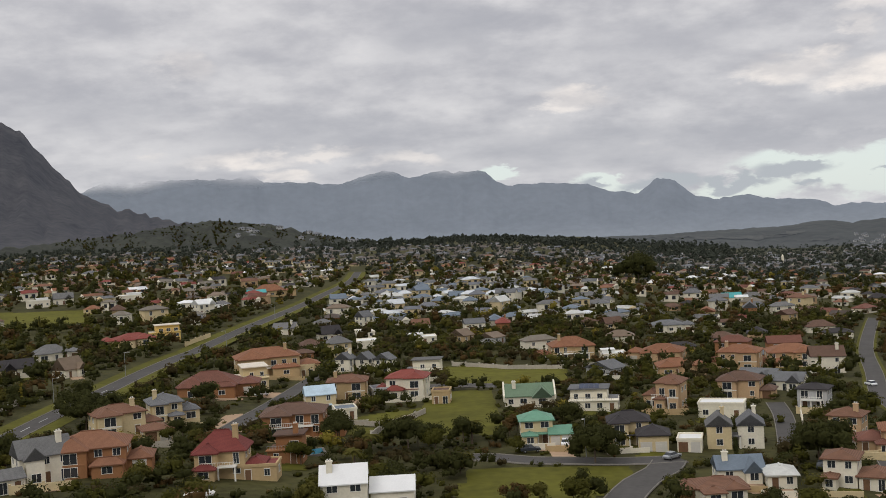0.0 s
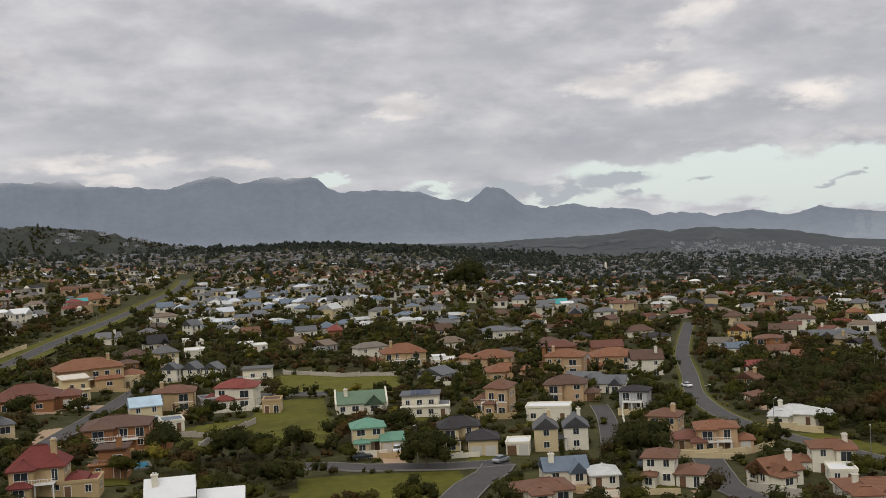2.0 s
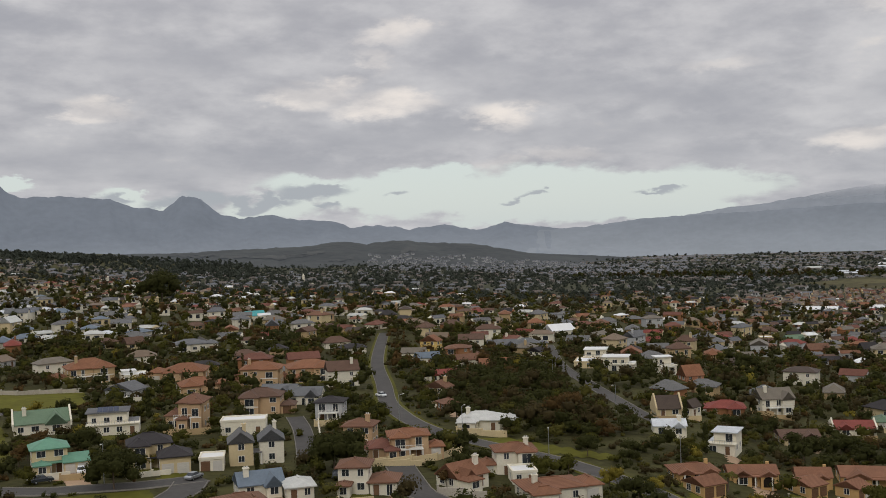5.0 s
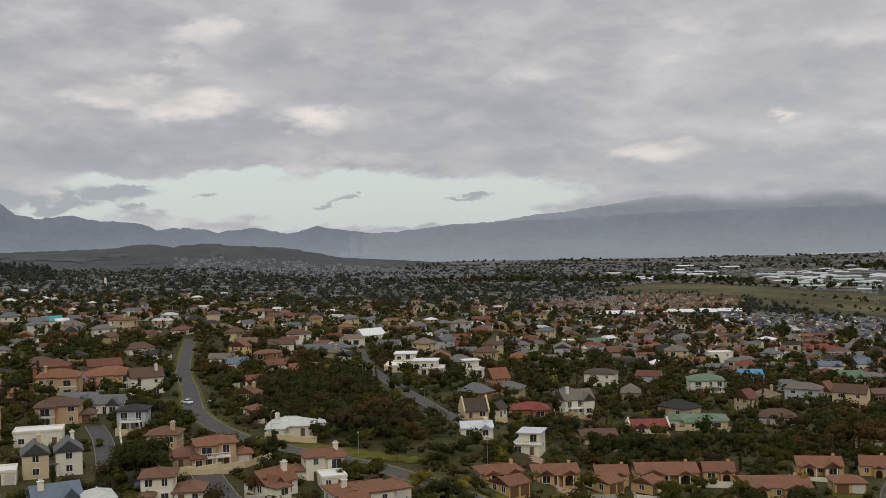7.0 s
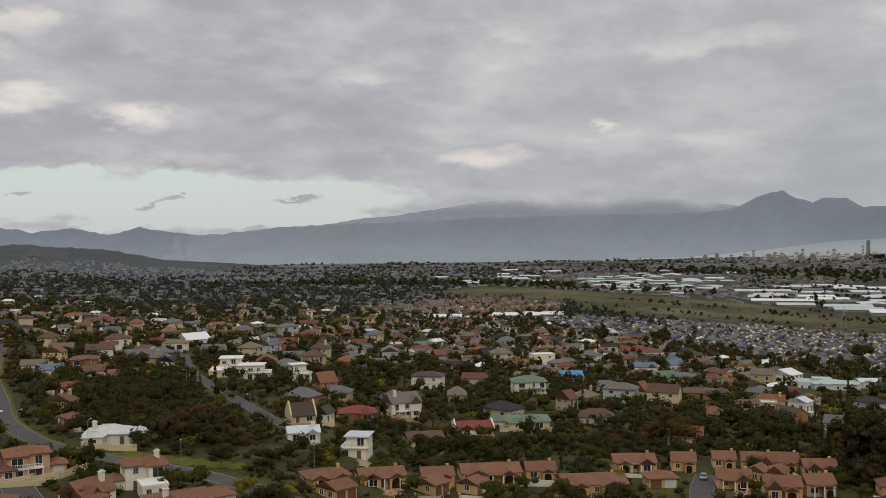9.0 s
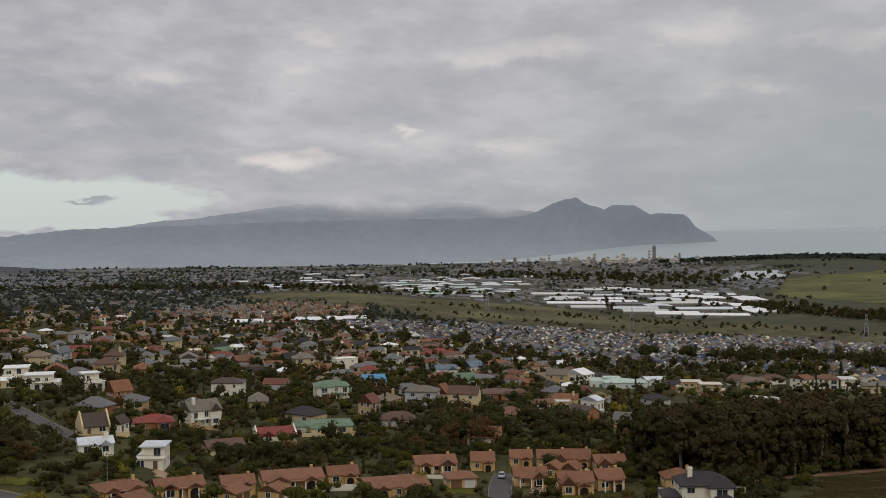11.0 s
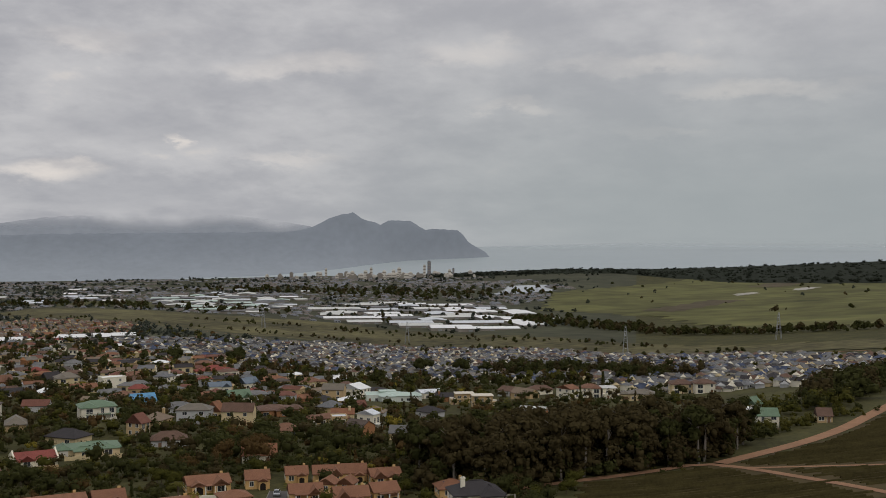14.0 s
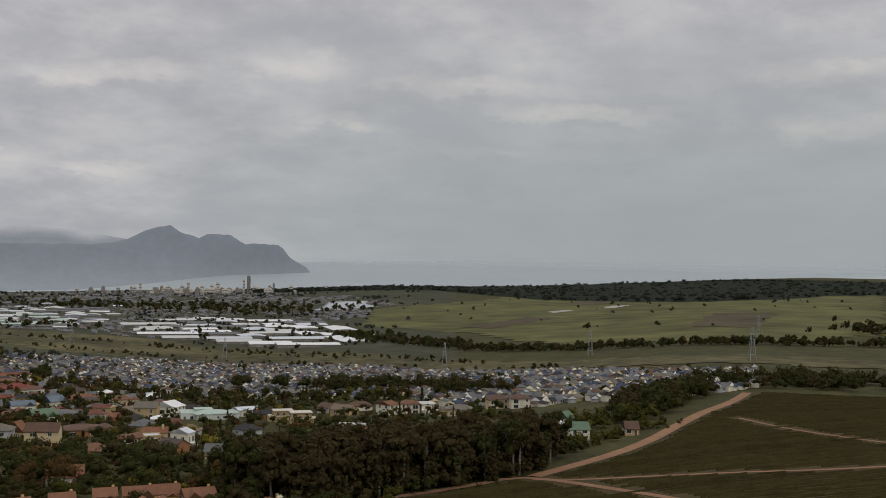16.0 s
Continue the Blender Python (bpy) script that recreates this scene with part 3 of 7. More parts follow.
road([(308, 47), (319, 42), (350, 27), (379, 17), (413, 9), (500, -12), (560, -22)], 4.8, "orange dirt track along a vineyard", dirt=True)
road([(340, -62), (313, -9), (301, 37), (306, 49)], 1.6, "orange dirt farm track", dirt=True)
road([(262, 90), (272, 78), (295, 60), (306, 49), (285, 20), (270, 2)], 3.2, "orange dirt track below gum trees", dirt=True)
road([(375, -70), (407, -31), (432, -14)], 2.0, "thin dirt track across a vineyard", dirt=True)


def inside(x, y, poly):
    hit = False
    for i in range(len(poly)):
        (x0, y0), (x1, y1) = poly[i - 1], poly[i]
        if (y0 > y) != (y1 > y) and x < (x1 - x0) * (y - y0) / (y1 - y0) + x0:
            hit = not hit
    return hit


OPEN = []   # open polygons without trees or houses


def patch(name, poly, mat, label, cell, lift=0.12, category="field", keep=True):
    """A draped sheet of small cells over a polygon, with an uneven edge."""
    xs, ys = [p[0] for p in poly], [p[1] for p in poly]
    nx, ny = int((max(xs) - min(xs)) / cell) + 2, int((max(ys) - min(ys)) / cell) + 2
    ids, verts, quads = {}, [], []

    def vid(i, j):
        if (i, j) not in ids:
            x = min(xs) + i * cell + cell * 0.35 * noise.noise(Vector((i * 0.7, j * 0.7, 1)))
            y = min(ys) + j * cell + cell * 0.35 * noise.noise(Vector((i * 0.7, j * 0.7, 7)))
            ids[i, j] = len(verts)
            verts.append((x, y, ground(x, y) + lift))
        return ids[i, j]

    for i in range(nx):
        for j in range(ny):
            if inside(min(xs) + (i + 0.5) * cell, min(ys) + (j + 0.5) * cell, poly):
                quads.append((vid(i, j), vid(i + 1, j), vid(i + 1, j + 1), vid(i, j + 1)))
    if keep:
        OPEN.append(poly)
    tagged(new(name, grid_mesh(name, verts, quads, [mat], smooth=True)), label, category, kind="structure")


patch("lawn_field", [(-2, 384), (40, 368), (36, 322), (16, 330), (-2, 340)], "lawn", "mown green field behind houses", 2.0)
patch("lawn_slope", [(-6, 322), (13, 318), (11, 246), (-12, 250), (-9, 290)], "lawn", "empty grass lot sloping down between gardens", 2.0)
patch("rough_lot", [(-27, 262), (-28, 274), (-8, 291), (-12, 268), (-17, 263)], "lawn", "rough grass of an empty fenced lot", 2.0)
patch("rough_lot", [(-25, 250), (-25, 260), (-18, 260), (-19, 246)], "lawn", "rough grass of an empty fenced lot", 2.0)
patch("lawn_island", [(3, 211), (33, 210), (35, 201), (26, 186), (14, 176), (-2, 178)], "lawn", "open grass island inside a street bend", 2.0)
patch("road_bank", [(118, 236), (124, 236), (133, 219), (139, 203), (135, 201), (128, 210), (123, 222)], "lawn", "green grass bank beside the winding road", 2.0)
patch("sports_field", [(-252, 592), (-196, 588), (-176, 535), (-213, 505)], "lawn", "bright green playing field", 4.0)
patch("vineyard_ground", [(255, 70), (270, 76), (309, 43), (350, 22), (415, 5), (500, -14), (565, -30), (560, -150), (300, -120), (240, -20)], "vineyard_soil", "brown-green vineyard soil", 5.0)
MEADOW = [(2370, 744), (3121, 561), (3300, 0), (3237, -500), (1449, -225), (1160, -88), (1273, 160), (1622, 344), (1743, 567)]
patch("meadow", MEADOW, "meadow", "wide green pasture in the plain", 25.0, 0.6)
patch("reserve_strip", [(1302, 1250), (1420, 790), (1205, 400), (1017, 130), (925, -160), (790, -140), (905, 150), (1050, 480), (1035, 754), (1000, 1100)], "heath", "olive strip of rough grass beside a railway", 20.0, 0.5)

patch("ploughed_field", [(1500, -60), (1900, -120), (1950, -20), (1560, 20)], "brown_field", "brown ploughed patch in the pasture", 15.0, 1.0, keep=False)
patch("ploughed_field", [(1720, 330), (2000, 260), (2050, 330), (1760, 400)], "brown_field", "brown ploughed patch in the pasture", 15.0, 1.0, keep=False)
patch("ploughed_field", [(2500, 250), (2950, 150), (2950, 260), (2550, 330)], "brown_field", "brown reed patch in the pasture", 20.0, 1.0, keep=False)
patch("pond", [(2362, 890), (2470, 905), (2766, 993), (2781, 876), (2640, 850), (2470, 764), (2370, 809)], "pond_water", "pale shallow lagoon behind the dunes", 12.0, 1.0, category="water")
patch("sand_flat", [(2180, 300), (2240, 265), (2300, 280), (2243, 320)], "pale_sand", "pale sandy flat in the wet pasture", 8.0, 1.0, keep=False)
patch("sand_flat", [(2300, 180), (2420, 160), (2420, 200), (2310, 215)], "pale_sand", "pale sandy flat in the pasture", 10.0, 1.0, keep=False)
patch("green_field", [(1350, -205), (1480, -230), (1500, -300), (1380, -290)], "lawn", "bright green irrigated field", 10.0, 0.8)
patch("green_field", [(1350, 1290), (1560, 1380), (1700, 1230), (1480, 1120)], "meadow", "green field between suburbs", 20.0, 0.8)
road([(1080, 1000), (1190, 820), (1180, 620), (1130, 400), (1010, 180), (930, 20), (880, -160)], 9.0, "straight highway across the plain", 0)
road([(1000, 860), (1010, 700), (990, 450), (900, 190), (830, 20)], 4.0, "pale dirt service track beside the estate", dirt=True)

# ---- houses ----
WALL_WORDS = dict(white="white plastered", cream="cream plastered", tan="tan plastered", brick="red brick", peach="peach plastered", grey="grey plastered",
                  yellow="bright yellow", yellowc="ochre plastered", terra="terracotta painted", pale="pale green")
ROOF_WORDS = dict(grey="grey", terra="terracotta tiled", maroon="dark red tiled", rust="rusty brown tiled", rustd="dark rust tiled", slate="slate grey", orange="orange tiled",
                  brown="brown tiled", skyroof="light blue metal", red="red", whiteroof="white", white="white", green="green metal", green2="sea-green metal", dark="black tiled",
                  bluegrey="blue-grey metal", thatch="brown thatched", thatchg="grey thatched", thatchd="dark thatched", pale="pale grey", metal="silver metal", bluer="bright blue",
                  fargrey="dull grey", farbrown="dull brown", palegreen="pale green", cream="cream", navy="navy tiled", teal="turquoise")
SHARED = {}


def window_parts(parent, x, y, z, w, h, face, divided=True, small=False):
    """A window: a proud frame with sill, and a dark pane behind it. face: quarter turns about the house."""
    key = ("win", round(w, 1), round(h, 1), small)
    if key not in SHARED:
        bm = bmesh.new()
        f = 0.09
        for a in ((-w / 2 - f, -w / 2, 0, h), (w / 2, w / 2 + f, 0, h), (-w / 2 - f, w / 2 + f, h, h + f), (-w / 2 - f - 0.05, w / 2 + f + 0.05, -f, 0), (-0.03, 0.03, 0, h)):
            box(bm, a[0], a[1], -0.08, 0.04, a[2], a[3])
        fm = bpy.data.meshes.new("window_frame")
        bm.to_mesh(fm)
        bm.free()
        fm.materials.append(MATS["trim_white"])
        bm = bmesh.new()
        box(bm, -w / 2, w / 2, -0.03, 0.02, 0, h)
        pm = bpy.data.meshes.new("pane")
        bm.to_mesh(pm)
        bm.free()
        pm.materials.append(MATS["glass"])
        SHARED[key] = (fm, pm)
    fm, pm = SHARED[key]
    ob = new("window", fm)
    ob.parent = parent
    ob.matrix_local = pose(x, y, z, 0, 0, face * 90)
    p = new("pane", pm)
    p.parent = ob


def hip_roof(parent, w, d, z, rise, mat, x=0.0, y=0.0, over=0.55):
    w2, d2 = w / 2 + over, d / 2 + over
    if w >= d:
        rid = [(-(w2 - d2 * 0.95), 0), (w2 - d2 * 0.95, 0)]
    else:
        rid = [(0, -(d2 - w2 * 0.95)), (0, d2 - w2 * 0.95)]
    bm = bmesh.new()
    lo = [bm.verts.new((x + a, y + b, z - 0.16)) for a, b in ((-w2, -d2), (w2, -d2), (w2, d2), (-w2, d2))]
    ea = [bm.verts.new((x + a, y + b, z + 0.06)) for a, b in ((-w2, -d2), (w2, -d2), (w2, d2), (-w2, d2))]
    r0, r1 = [bm.verts.new((x + a, y + b, z + rise)) for a, b in rid]
    bm.faces.new(lo[::-1])
    for i in range(4):
        bm.faces.new((lo[i], lo[(i + 1) % 4], ea[(i + 1) % 4], ea[i]))
    if w >= d:
        fs = ((ea[0], ea[1], r1, r0), (ea[1], ea[2], r1), (ea[2], ea[3], r0, r1), (ea[3], ea[0], r0))
    else:
        fs = ((ea[0], ea[1], r0), (ea[1], ea[2], r1, r0), (ea[2], ea[3], r1), (ea[3], ea[0], r0, r1))
    for f in fs:
        bm.faces.new(f)
    roof = part("roof", bm, mat, parent)
    # ridge cap
    if len(TAKEN) > 1200:
        return roof
    bm = bmesh.new()
    (ax, ay), (bx, by) = rid
    box(bm, x + min(ax, bx) - 0.15, x + max(ax, bx) + 0.15, y + min(ay, by) - 0.15, y + max(ay, by) + 0.15, z + rise - 0.06, z + rise + 0.1)
    part("ridge_cap", bm, mat, roof)
    return roof


def gable_roof(parent, w, d, z, rise, mat, x=0.0, y=0.0, over=0.4, end=0.25):
    """Two slopes with the ridge along x."""
    w2, d2 = w / 2 + end, d / 2 + over
    drop = rise * over / (d / 2)
    t = 0.2
    ring = lambda px: [(px, y - d2, z - drop), (px, y - d2, z - drop + t), (px, y, z + rise + t), (px, y + d2, z - drop + t), (px, y + d2, z - drop), (px, y, z + rise)]
    bm = bmesh.new()
    a, b = [bm.verts.new(p) for p in ring(x - w2)], [bm.verts.new(p) for p in ring(x + w2)]
    for i in range(6):
        bm.faces.new((a[i], a[(i + 1) % 6], b[(i + 1) % 6], b[i]))
    for s in (a[::-1], b):
        bm.faces.new((s[0], s[1], s[2], s[5]))
        bm.faces.new((s[5], s[2], s[3], s[4]))
    bmesh.ops.recalc_face_normals(bm, faces=bm.faces)
    return part("roof", bm, mat, parent)


def gable_walls(w, d, h, rise):
    bm = bmesh.new()
    ring = lambda px: [(px, -d / 2, -0.8), (px, -d / 2, h), (px, 0, h + rise), (px, d / 2, h), (px, d / 2, -0.8)]
    prism(bm, ring(-w / 2), ring(w / 2))
    bmesh.ops.recalc_face_normals(bm, faces=bm.faces)
    return bm


HOUSE_RND = random.Random(5)
FRONTS = []   # near houses, for the walls before their gardens


def house(cx, cy, turn, w, d, h, rise, storeys, roof, wall, rc, flags="", far=False, group=""):
    rnd = HOUSE_RND
    az = math.degrees(math.atan2(cx, cy))
    z = ground(cx, cy)
    # stand on the lowest land under the walls, with a plinth below
    words = f"{'two-storey' if storeys > 1 else 'single-storey'} {WALL_WORDS[wall]} house with {ROOF_WORDS[rc]} {dict(hip='hipped', gable='gabled', flat='flat')[roof]} roof"
    if "chimney" in flags:
        words += ", chimney"
    ob = tagged(new("house"), words, "house", group or ("townhouses of the walled complex" if wall == "yellowc" else "houses of the suburb"))
    ob.matrix_world = pose(cx, cy, z, 0, 0, -az + turn)
    TAKEN.append((cx, cy, math.hypot(w, d) / 2 * 0.92 + 1.0))
    if not far:
        FRONTS.append((cx, cy, w, d))
        fx, fy = polar(az, 1.0)
        for back, rr in ((0.5 * d + 2.5, w * 0.38), (0.5 * d + 6.0, w * 0.32), (0.5 * d + 9.5, w * 0.26)) + (((0.5 * d + 13.5, w * 0.2),) if cy > 0 and math.hypot(cx, cy) < 300 else ()):
            TAKEN.append((cx - fx * back, cy - fy * back, rr))
    wm, rm = "wall_" + wall, "roof_" + rc
    full, side = w, 0
    if roof == "hip" and storeys == 2 and w > 8.5 and not far and "side" in flags:
        # a lower side block beside the main one
        side = 1 if int(cy) % 2 else -1
        sw = full * 0.36
        w = full - sw
        sx0 = side * (full / 2 - sw / 2)
        bm = bmesh.new()
        box(bm, sx0 - sw / 2, sx0 + sw / 2, -d * 0.38, d * 0.44, -0.8, h / 2 + 0.2)
        part("side_wall", bm, wm, ob)
        hip_roof(ob, sw, d * 0.82, h / 2 + 0.2, 1.3, rm, sx0, d * 0.03, 0.4)
        window_parts(ob, sx0, -d * 0.38, 0.8, min(2.2, sw * 0.55), 1.5, 0)
    shift = -side * (full - w) / 2
    fronts, spans, stepped = [-d / 2, -d / 2, -d / 2], [(-99, 99)] * 3, False
    if roof == "gable":
        part("wall", gable_walls(w, d, h, rise), wm, ob)
        gable_roof(ob, w, d, h, rise, rm)
        if "parapet" in flags:
            for sx_ in (-1, 1):
                bm = bmesh.new()
                x0 = sx_ * (w / 2 + 0.1)
                ring = lambda px: [(px, -d / 2 - 0.5, h - 1.2), (px, -d / 2 - 0.5, h + 0.3), (px, -0.7, h + rise + 0.35), (px, 0, h + rise + 0.9), (px, 0.7, h + rise + 0.35), (px, d / 2 + 0.5, h + 0.3), (px, d / 2 + 0.5, h - 1.2)]
                prism(bm, ring(x0 - 0.22), ring(x0 + 0.22))
                bmesh.ops.recalc_face_normals(bm, faces=bm.faces)
                part("parapet_gable", bm, wm, ob)
    else:
        stepped = roof == "flat" and storeys == 2 and not far and w > 6
        bm = bmesh.new()
        box(bm, shift - w / 2, shift + w / 2, -d / 2, d / 2, -0.8, h / 2 if stepped else h)
        part("wall", bm, wm, ob)
        if stepped:
            tier = 1 if int(cx) % 2 else -1
            ux0, ux1 = (-w / 2, w * 0.28) if tier > 0 else (-w * 0.28, w / 2)
            fronts[1], spans[1] = -d / 2 + d * 0.24, (ux0, ux1)
            bm = bmesh.new()
            box(bm, ux0 + 0.02, ux1 - 0.02, fronts[1], d / 2 - 0.05, h / 2, h)
            part("upper_wall", bm, wm, ob)
            bm = bmesh.new()
            box(bm, ux0 - 0.5, ux1 + 0.5, fronts[1] - 0.9, d / 2 + 0.3, h, h + 0.28)
            part("roof", bm, rm, ob)
            bm = bmesh.new()
            box(bm, -w / 2 - 0.3, w / 2 + 0.3, -d / 2 - 0.5, fronts[1] - 0.02, h / 2, h / 2 + 0.22)
            part("terrace_slab", bm, wm, ob)
            bm = bmesh.new()
            box(bm, -w / 2 - 0.2, w / 2 + 0.2, -d / 2 - 0.42, -d / 2 - 0.36, h / 2 + 1.0, h / 2 + 1.08)
            for i in range(int(w / 0.6)):
                box(bm, -w / 2 + i * 0.6, -w / 2 + i * 0.6 + 0.06, -d / 2 - 0.42, -d / 2 - 0.36, h / 2 + 0.22, h / 2 + 1.0)
            part("railing", bm, "steel", ob)
            bm = bmesh.new()
            box(bm, tier * w * 0.39 - w * 0.1, tier * w * 0.39 + w * 0.1, fronts[1], d / 2 - 0.4, h / 2, h / 2 + 0.2)
            part("lower_roof", bm, "roof_slate" if rc == "whiteroof" else rm, ob)
        elif roof == "hip":
            hip_roof(ob, w, d, h, rise, rm, shift)
        else:
            bm = bmesh.new()
            for a in ((-w / 2 - 0.15, w / 2 + 0.15, -d / 2 - 0.15, -d / 2 + 0.2), (-w / 2 - 0.15, w / 2 + 0.15, d / 2 - 0.2, d / 2 + 0.15), (-w / 2 - 0.15, -w / 2 + 0.2, -d / 2 + 0.2, d / 2 - 0.2), (w / 2 - 0.2, w / 2 + 0.15, -d / 2 + 0.2, d / 2 - 0.2)):
                box(bm, *a, h - 0.1, h + 0.45)
            part("parapet", bm, wm, ob)
            bm = bmesh.new()
            box(bm, -w / 2 + 0.2, w / 2 - 0.2, -d / 2 + 0.2, d / 2 - 0.2, h, h + 0.15)
            part("roof", bm, rm, ob)
            if not far and w > 9 and rc != "whiteroof":
                # a set-back upper block
                bm = bmesh.new()
                ux = rnd.choice((-1, 1)) * w * 0.18
                box(bm, ux - w * 0.25, ux + w * 0.25, -d * 0.1, d * 0.42, h + 0.15, h + 1.3)
                box(bm, ux - w * 0.25 - 0.3, ux + w * 0.25 + 0.3, -d * 0.1 - 0.3, d * 0.42 + 0.3, h + 1.3, h + 1.5)
                part("upper_block", bm, rm, ob)
    lvl = h / storeys
    if roof == "hip" and not far and full >= 8 and wall != "yellowc":
        # a full-height cross wing with a hipped roof running back into the main one
        cw, cd = w * 0.44, 1.7
        cs = 1 if int(cx * 7 + cy) % 2 else -1
        cxx = shift + cs * w * 0.24
        bm = bmesh.new()
        box(bm, cxx - cw / 2, cxx + cw / 2, -d / 2 - cd, -d / 2 + 0.3, -0.8, h - 0.02)
        part("cross_wing", bm, wm, ob)
        hip_roof(ob, cw, d * 0.55 + cd, h - 0.02, min(rise * 0.86, cw * 0.36), rm, cxx, -d / 2 - cd + (d * 0.55 + cd) / 2, 0.5)
        for s in range(storeys):
            window_parts(ob, cxx, -d / 2 - cd, s * lvl + (0.25 if s else 0.5), min(2.4, cw * 0.55), 1.9 if s else 1.7, 0)
        spans = [(-99, cxx - cw / 2)] * 3 if cs > 0 else [(cxx + cw / 2, 99)] * 3
        # a band of plaster round the upper floor
        if storeys == 2:
            bm = bmesh.new()
            box(bm, cxx - cw / 2 - 0.08, cxx + cw / 2 + 0.08, -d / 2 - cd - 0.08, -d / 2 - cd + 0.02, lvl - 0.16, lvl + 0.1)
            part("moulding", bm, "trim_white" if wall in ("cream", "tan", "peach") else wm, ob)
        # a lower room or garage on the other side
        aw, ad = max(3.4, full * 0.34), d * 0.72
        ax = shift - cs * (w / 2 + aw / 2)
        if side == 0:
            bm = bmesh.new()
            box(bm, ax - aw / 2, ax + aw / 2, -ad * 0.55, ad * 0.45, -0.8, lvl * 0.92)
            part("annex_wall", bm, wm, ob)
            hip_roof(ob, aw, ad, lvl * 0.92, min(1.5, aw * 0.3), rm, ax, -ad * 0.05, 0.4)
            bm = bmesh.new()
            gw = min(2.6, aw * 0.62)
            box(bm, ax - gw / 2, ax + gw / 2, -ad * 0.55 - 0.05, -ad * 0.55 + 0.02, 0, 2.1)
            for k in range(4):
                box(bm, ax - gw / 2 + 0.05, ax + gw / 2 - 0.05, -ad * 0.55 - 0.08, -ad * 0.55 - 0.05, 0.06 + k * 0.52, 0.52 + k * 0.52)
            part("garage_door", bm, "door_wood" if int(cx) % 2 else "garage_panel", ob)
            TAKEN.append((cx + ax * math.cos(radians(-az + turn)), cy + ax * math.sin(radians(-az + turn)), aw * 0.6))
    if wall == "yellowc" and w > 5.5 and "garage" not in flags:
        # arched porches before the townhouses, each with a small tiled gable
        for px_ in ((-w * 0.27, w * 0.27) if w > 9 else (w * 0.2,)):
            pw, pd, ph = min(3.4, w * 0.34), 1.6, 2.5
            p = part("porch_wall", gable_walls(pd, pw, ph, pw * 0.26), wm, ob)
            p.matrix_local = pose(px_, -d / 2 - pd / 2 + 0.02, 0, 0, 0, 90)
            p = gable_roof(ob, pd + 1.6, pw, ph, pw * 0.26, rm, over=0.3)
            p.matrix_local = pose(px_, -d / 2 - pd / 2 + 0.8, 0, 0, 0, 90)
            # no hole is cut: a near-black arched panel paints the shade inside
            bm = bmesh.new()
            aw = pw * 0.34
            ring = [(-aw, 0.0), (aw, 0.0), (aw, 1.5)] + [(aw * math.cos(k * math.pi / 6), 1.5 + aw * 0.7 * math.sin(k * math.pi / 6)) for k in range(1, 6)] + [(-aw, 1.5)]
            prism(bm, [(px_ + a, -d / 2 - pd - 0.03, b) for a, b in ring], [(px_ + a, -d / 2 - pd + 0.25, b) for a, b in ring])
            bmesh.ops.recalc_face_normals(bm, faces=bm.faces)
            part("arched_opening", bm, "arch_shade", ob)
        bm = bmesh.new()
        box(bm, w * 0.36 - 0.35, w * 0.36 + 0.35, d * 0.1, d * 0.1 + 0.6, h, h + rise + 0.5)
        part("flue", bm, wm, ob)
    if "wing" in flags:
        ww, wd, wh = w * 0.42, 3.2, lvl * 0.95
        wx = shift + rnd.choice((-1, 1)) * w * 0.26
        bm = bmesh.new()
        box(bm, wx - ww / 2, wx + ww / 2, -d / 2 - wd, -d / 2 + 0.02, -0.8, wh)
        part("wing_wall", bm, wm, ob)
        hip_roof(ob, ww, wd, wh, min(1.2, ww * 0.25), rm, wx, -d / 2 - wd / 2, 0.4)
        window_parts(ob, wx, -d / 2 - wd, 0.9, min(1.8, ww * 0.5), 1.2, 0)
    if roof == "gable" and not far and w > 8 and abs(turn) < 45 and "garage" not in flags and rc != "whiteroof":
        # a gable facing forward across the main roof
        gx = (1 if int(cx * 3) % 2 else -1) * w * 0.24
        gw, gd = w * 0.34, d * 0.5 + 1.6
        gr = min(rise * 0.9, gw * 0.55)
        p = part("front_gable", gable_walls(gd, gw, h - 0.05, gr), wm, ob)
        p.matrix_local = pose(gx, -gd / 2, 0, 0, 0, 90)
        p = gable_roof(ob, gd, gw, h - 0.05, gr, rm)
        p.matrix_local = pose(gx, -gd / 2, 0, 0, 0, 90)
        window_parts(ob, gx, -gd, 0.8, min(1.8, gw * 0.5), 1.5, 0)
    # windows and door of the front, windows of the sides
    n = max(2, int(w / (3.0 if not far else 5.0)))
    door_at = rnd.randrange(n)
    for s in range(storeys):
        for i in range(n):
            x = shift - w / 2 + w * (i + 0.5) / n
            zz = s * lvl
            if "wing" in flags and s == 0 and abs(x - wx) < w * 0.25:
                continue
            if s == 0 and i == door_at and "garage" not in flags:
                bm = bmesh.new()
                box(bm, x - 0.55, x + 0.55, -d / 2 - 0.06, -d / 2 + 0.02, 0.0, 2.1)
                dr = part("door", bm, "door_wood", ob)
                bm = bmesh.new()
                for a in ((x - 0.67, x - 0.56, 0, 2.2), (x + 0.56, x + 0.67, 0, 2.2), (x - 0.67, x + 0.67, 2.2, 2.32)):
                    box(bm, a[0], a[1], -d / 2 - 0.09, -d / 2 + 0.02, a[2], a[3])
                part("door_frame", bm, "trim_white", dr) if not far else bm.free()
                continue
            if "garage" in flags and s == 0:
                bm = bmesh.new()
                gw = w / n * 0.78
                box(bm, x - gw / 2, x + gw / 2, -d / 2 - 0.05, -d / 2 + 0.02, 0, 2.2)
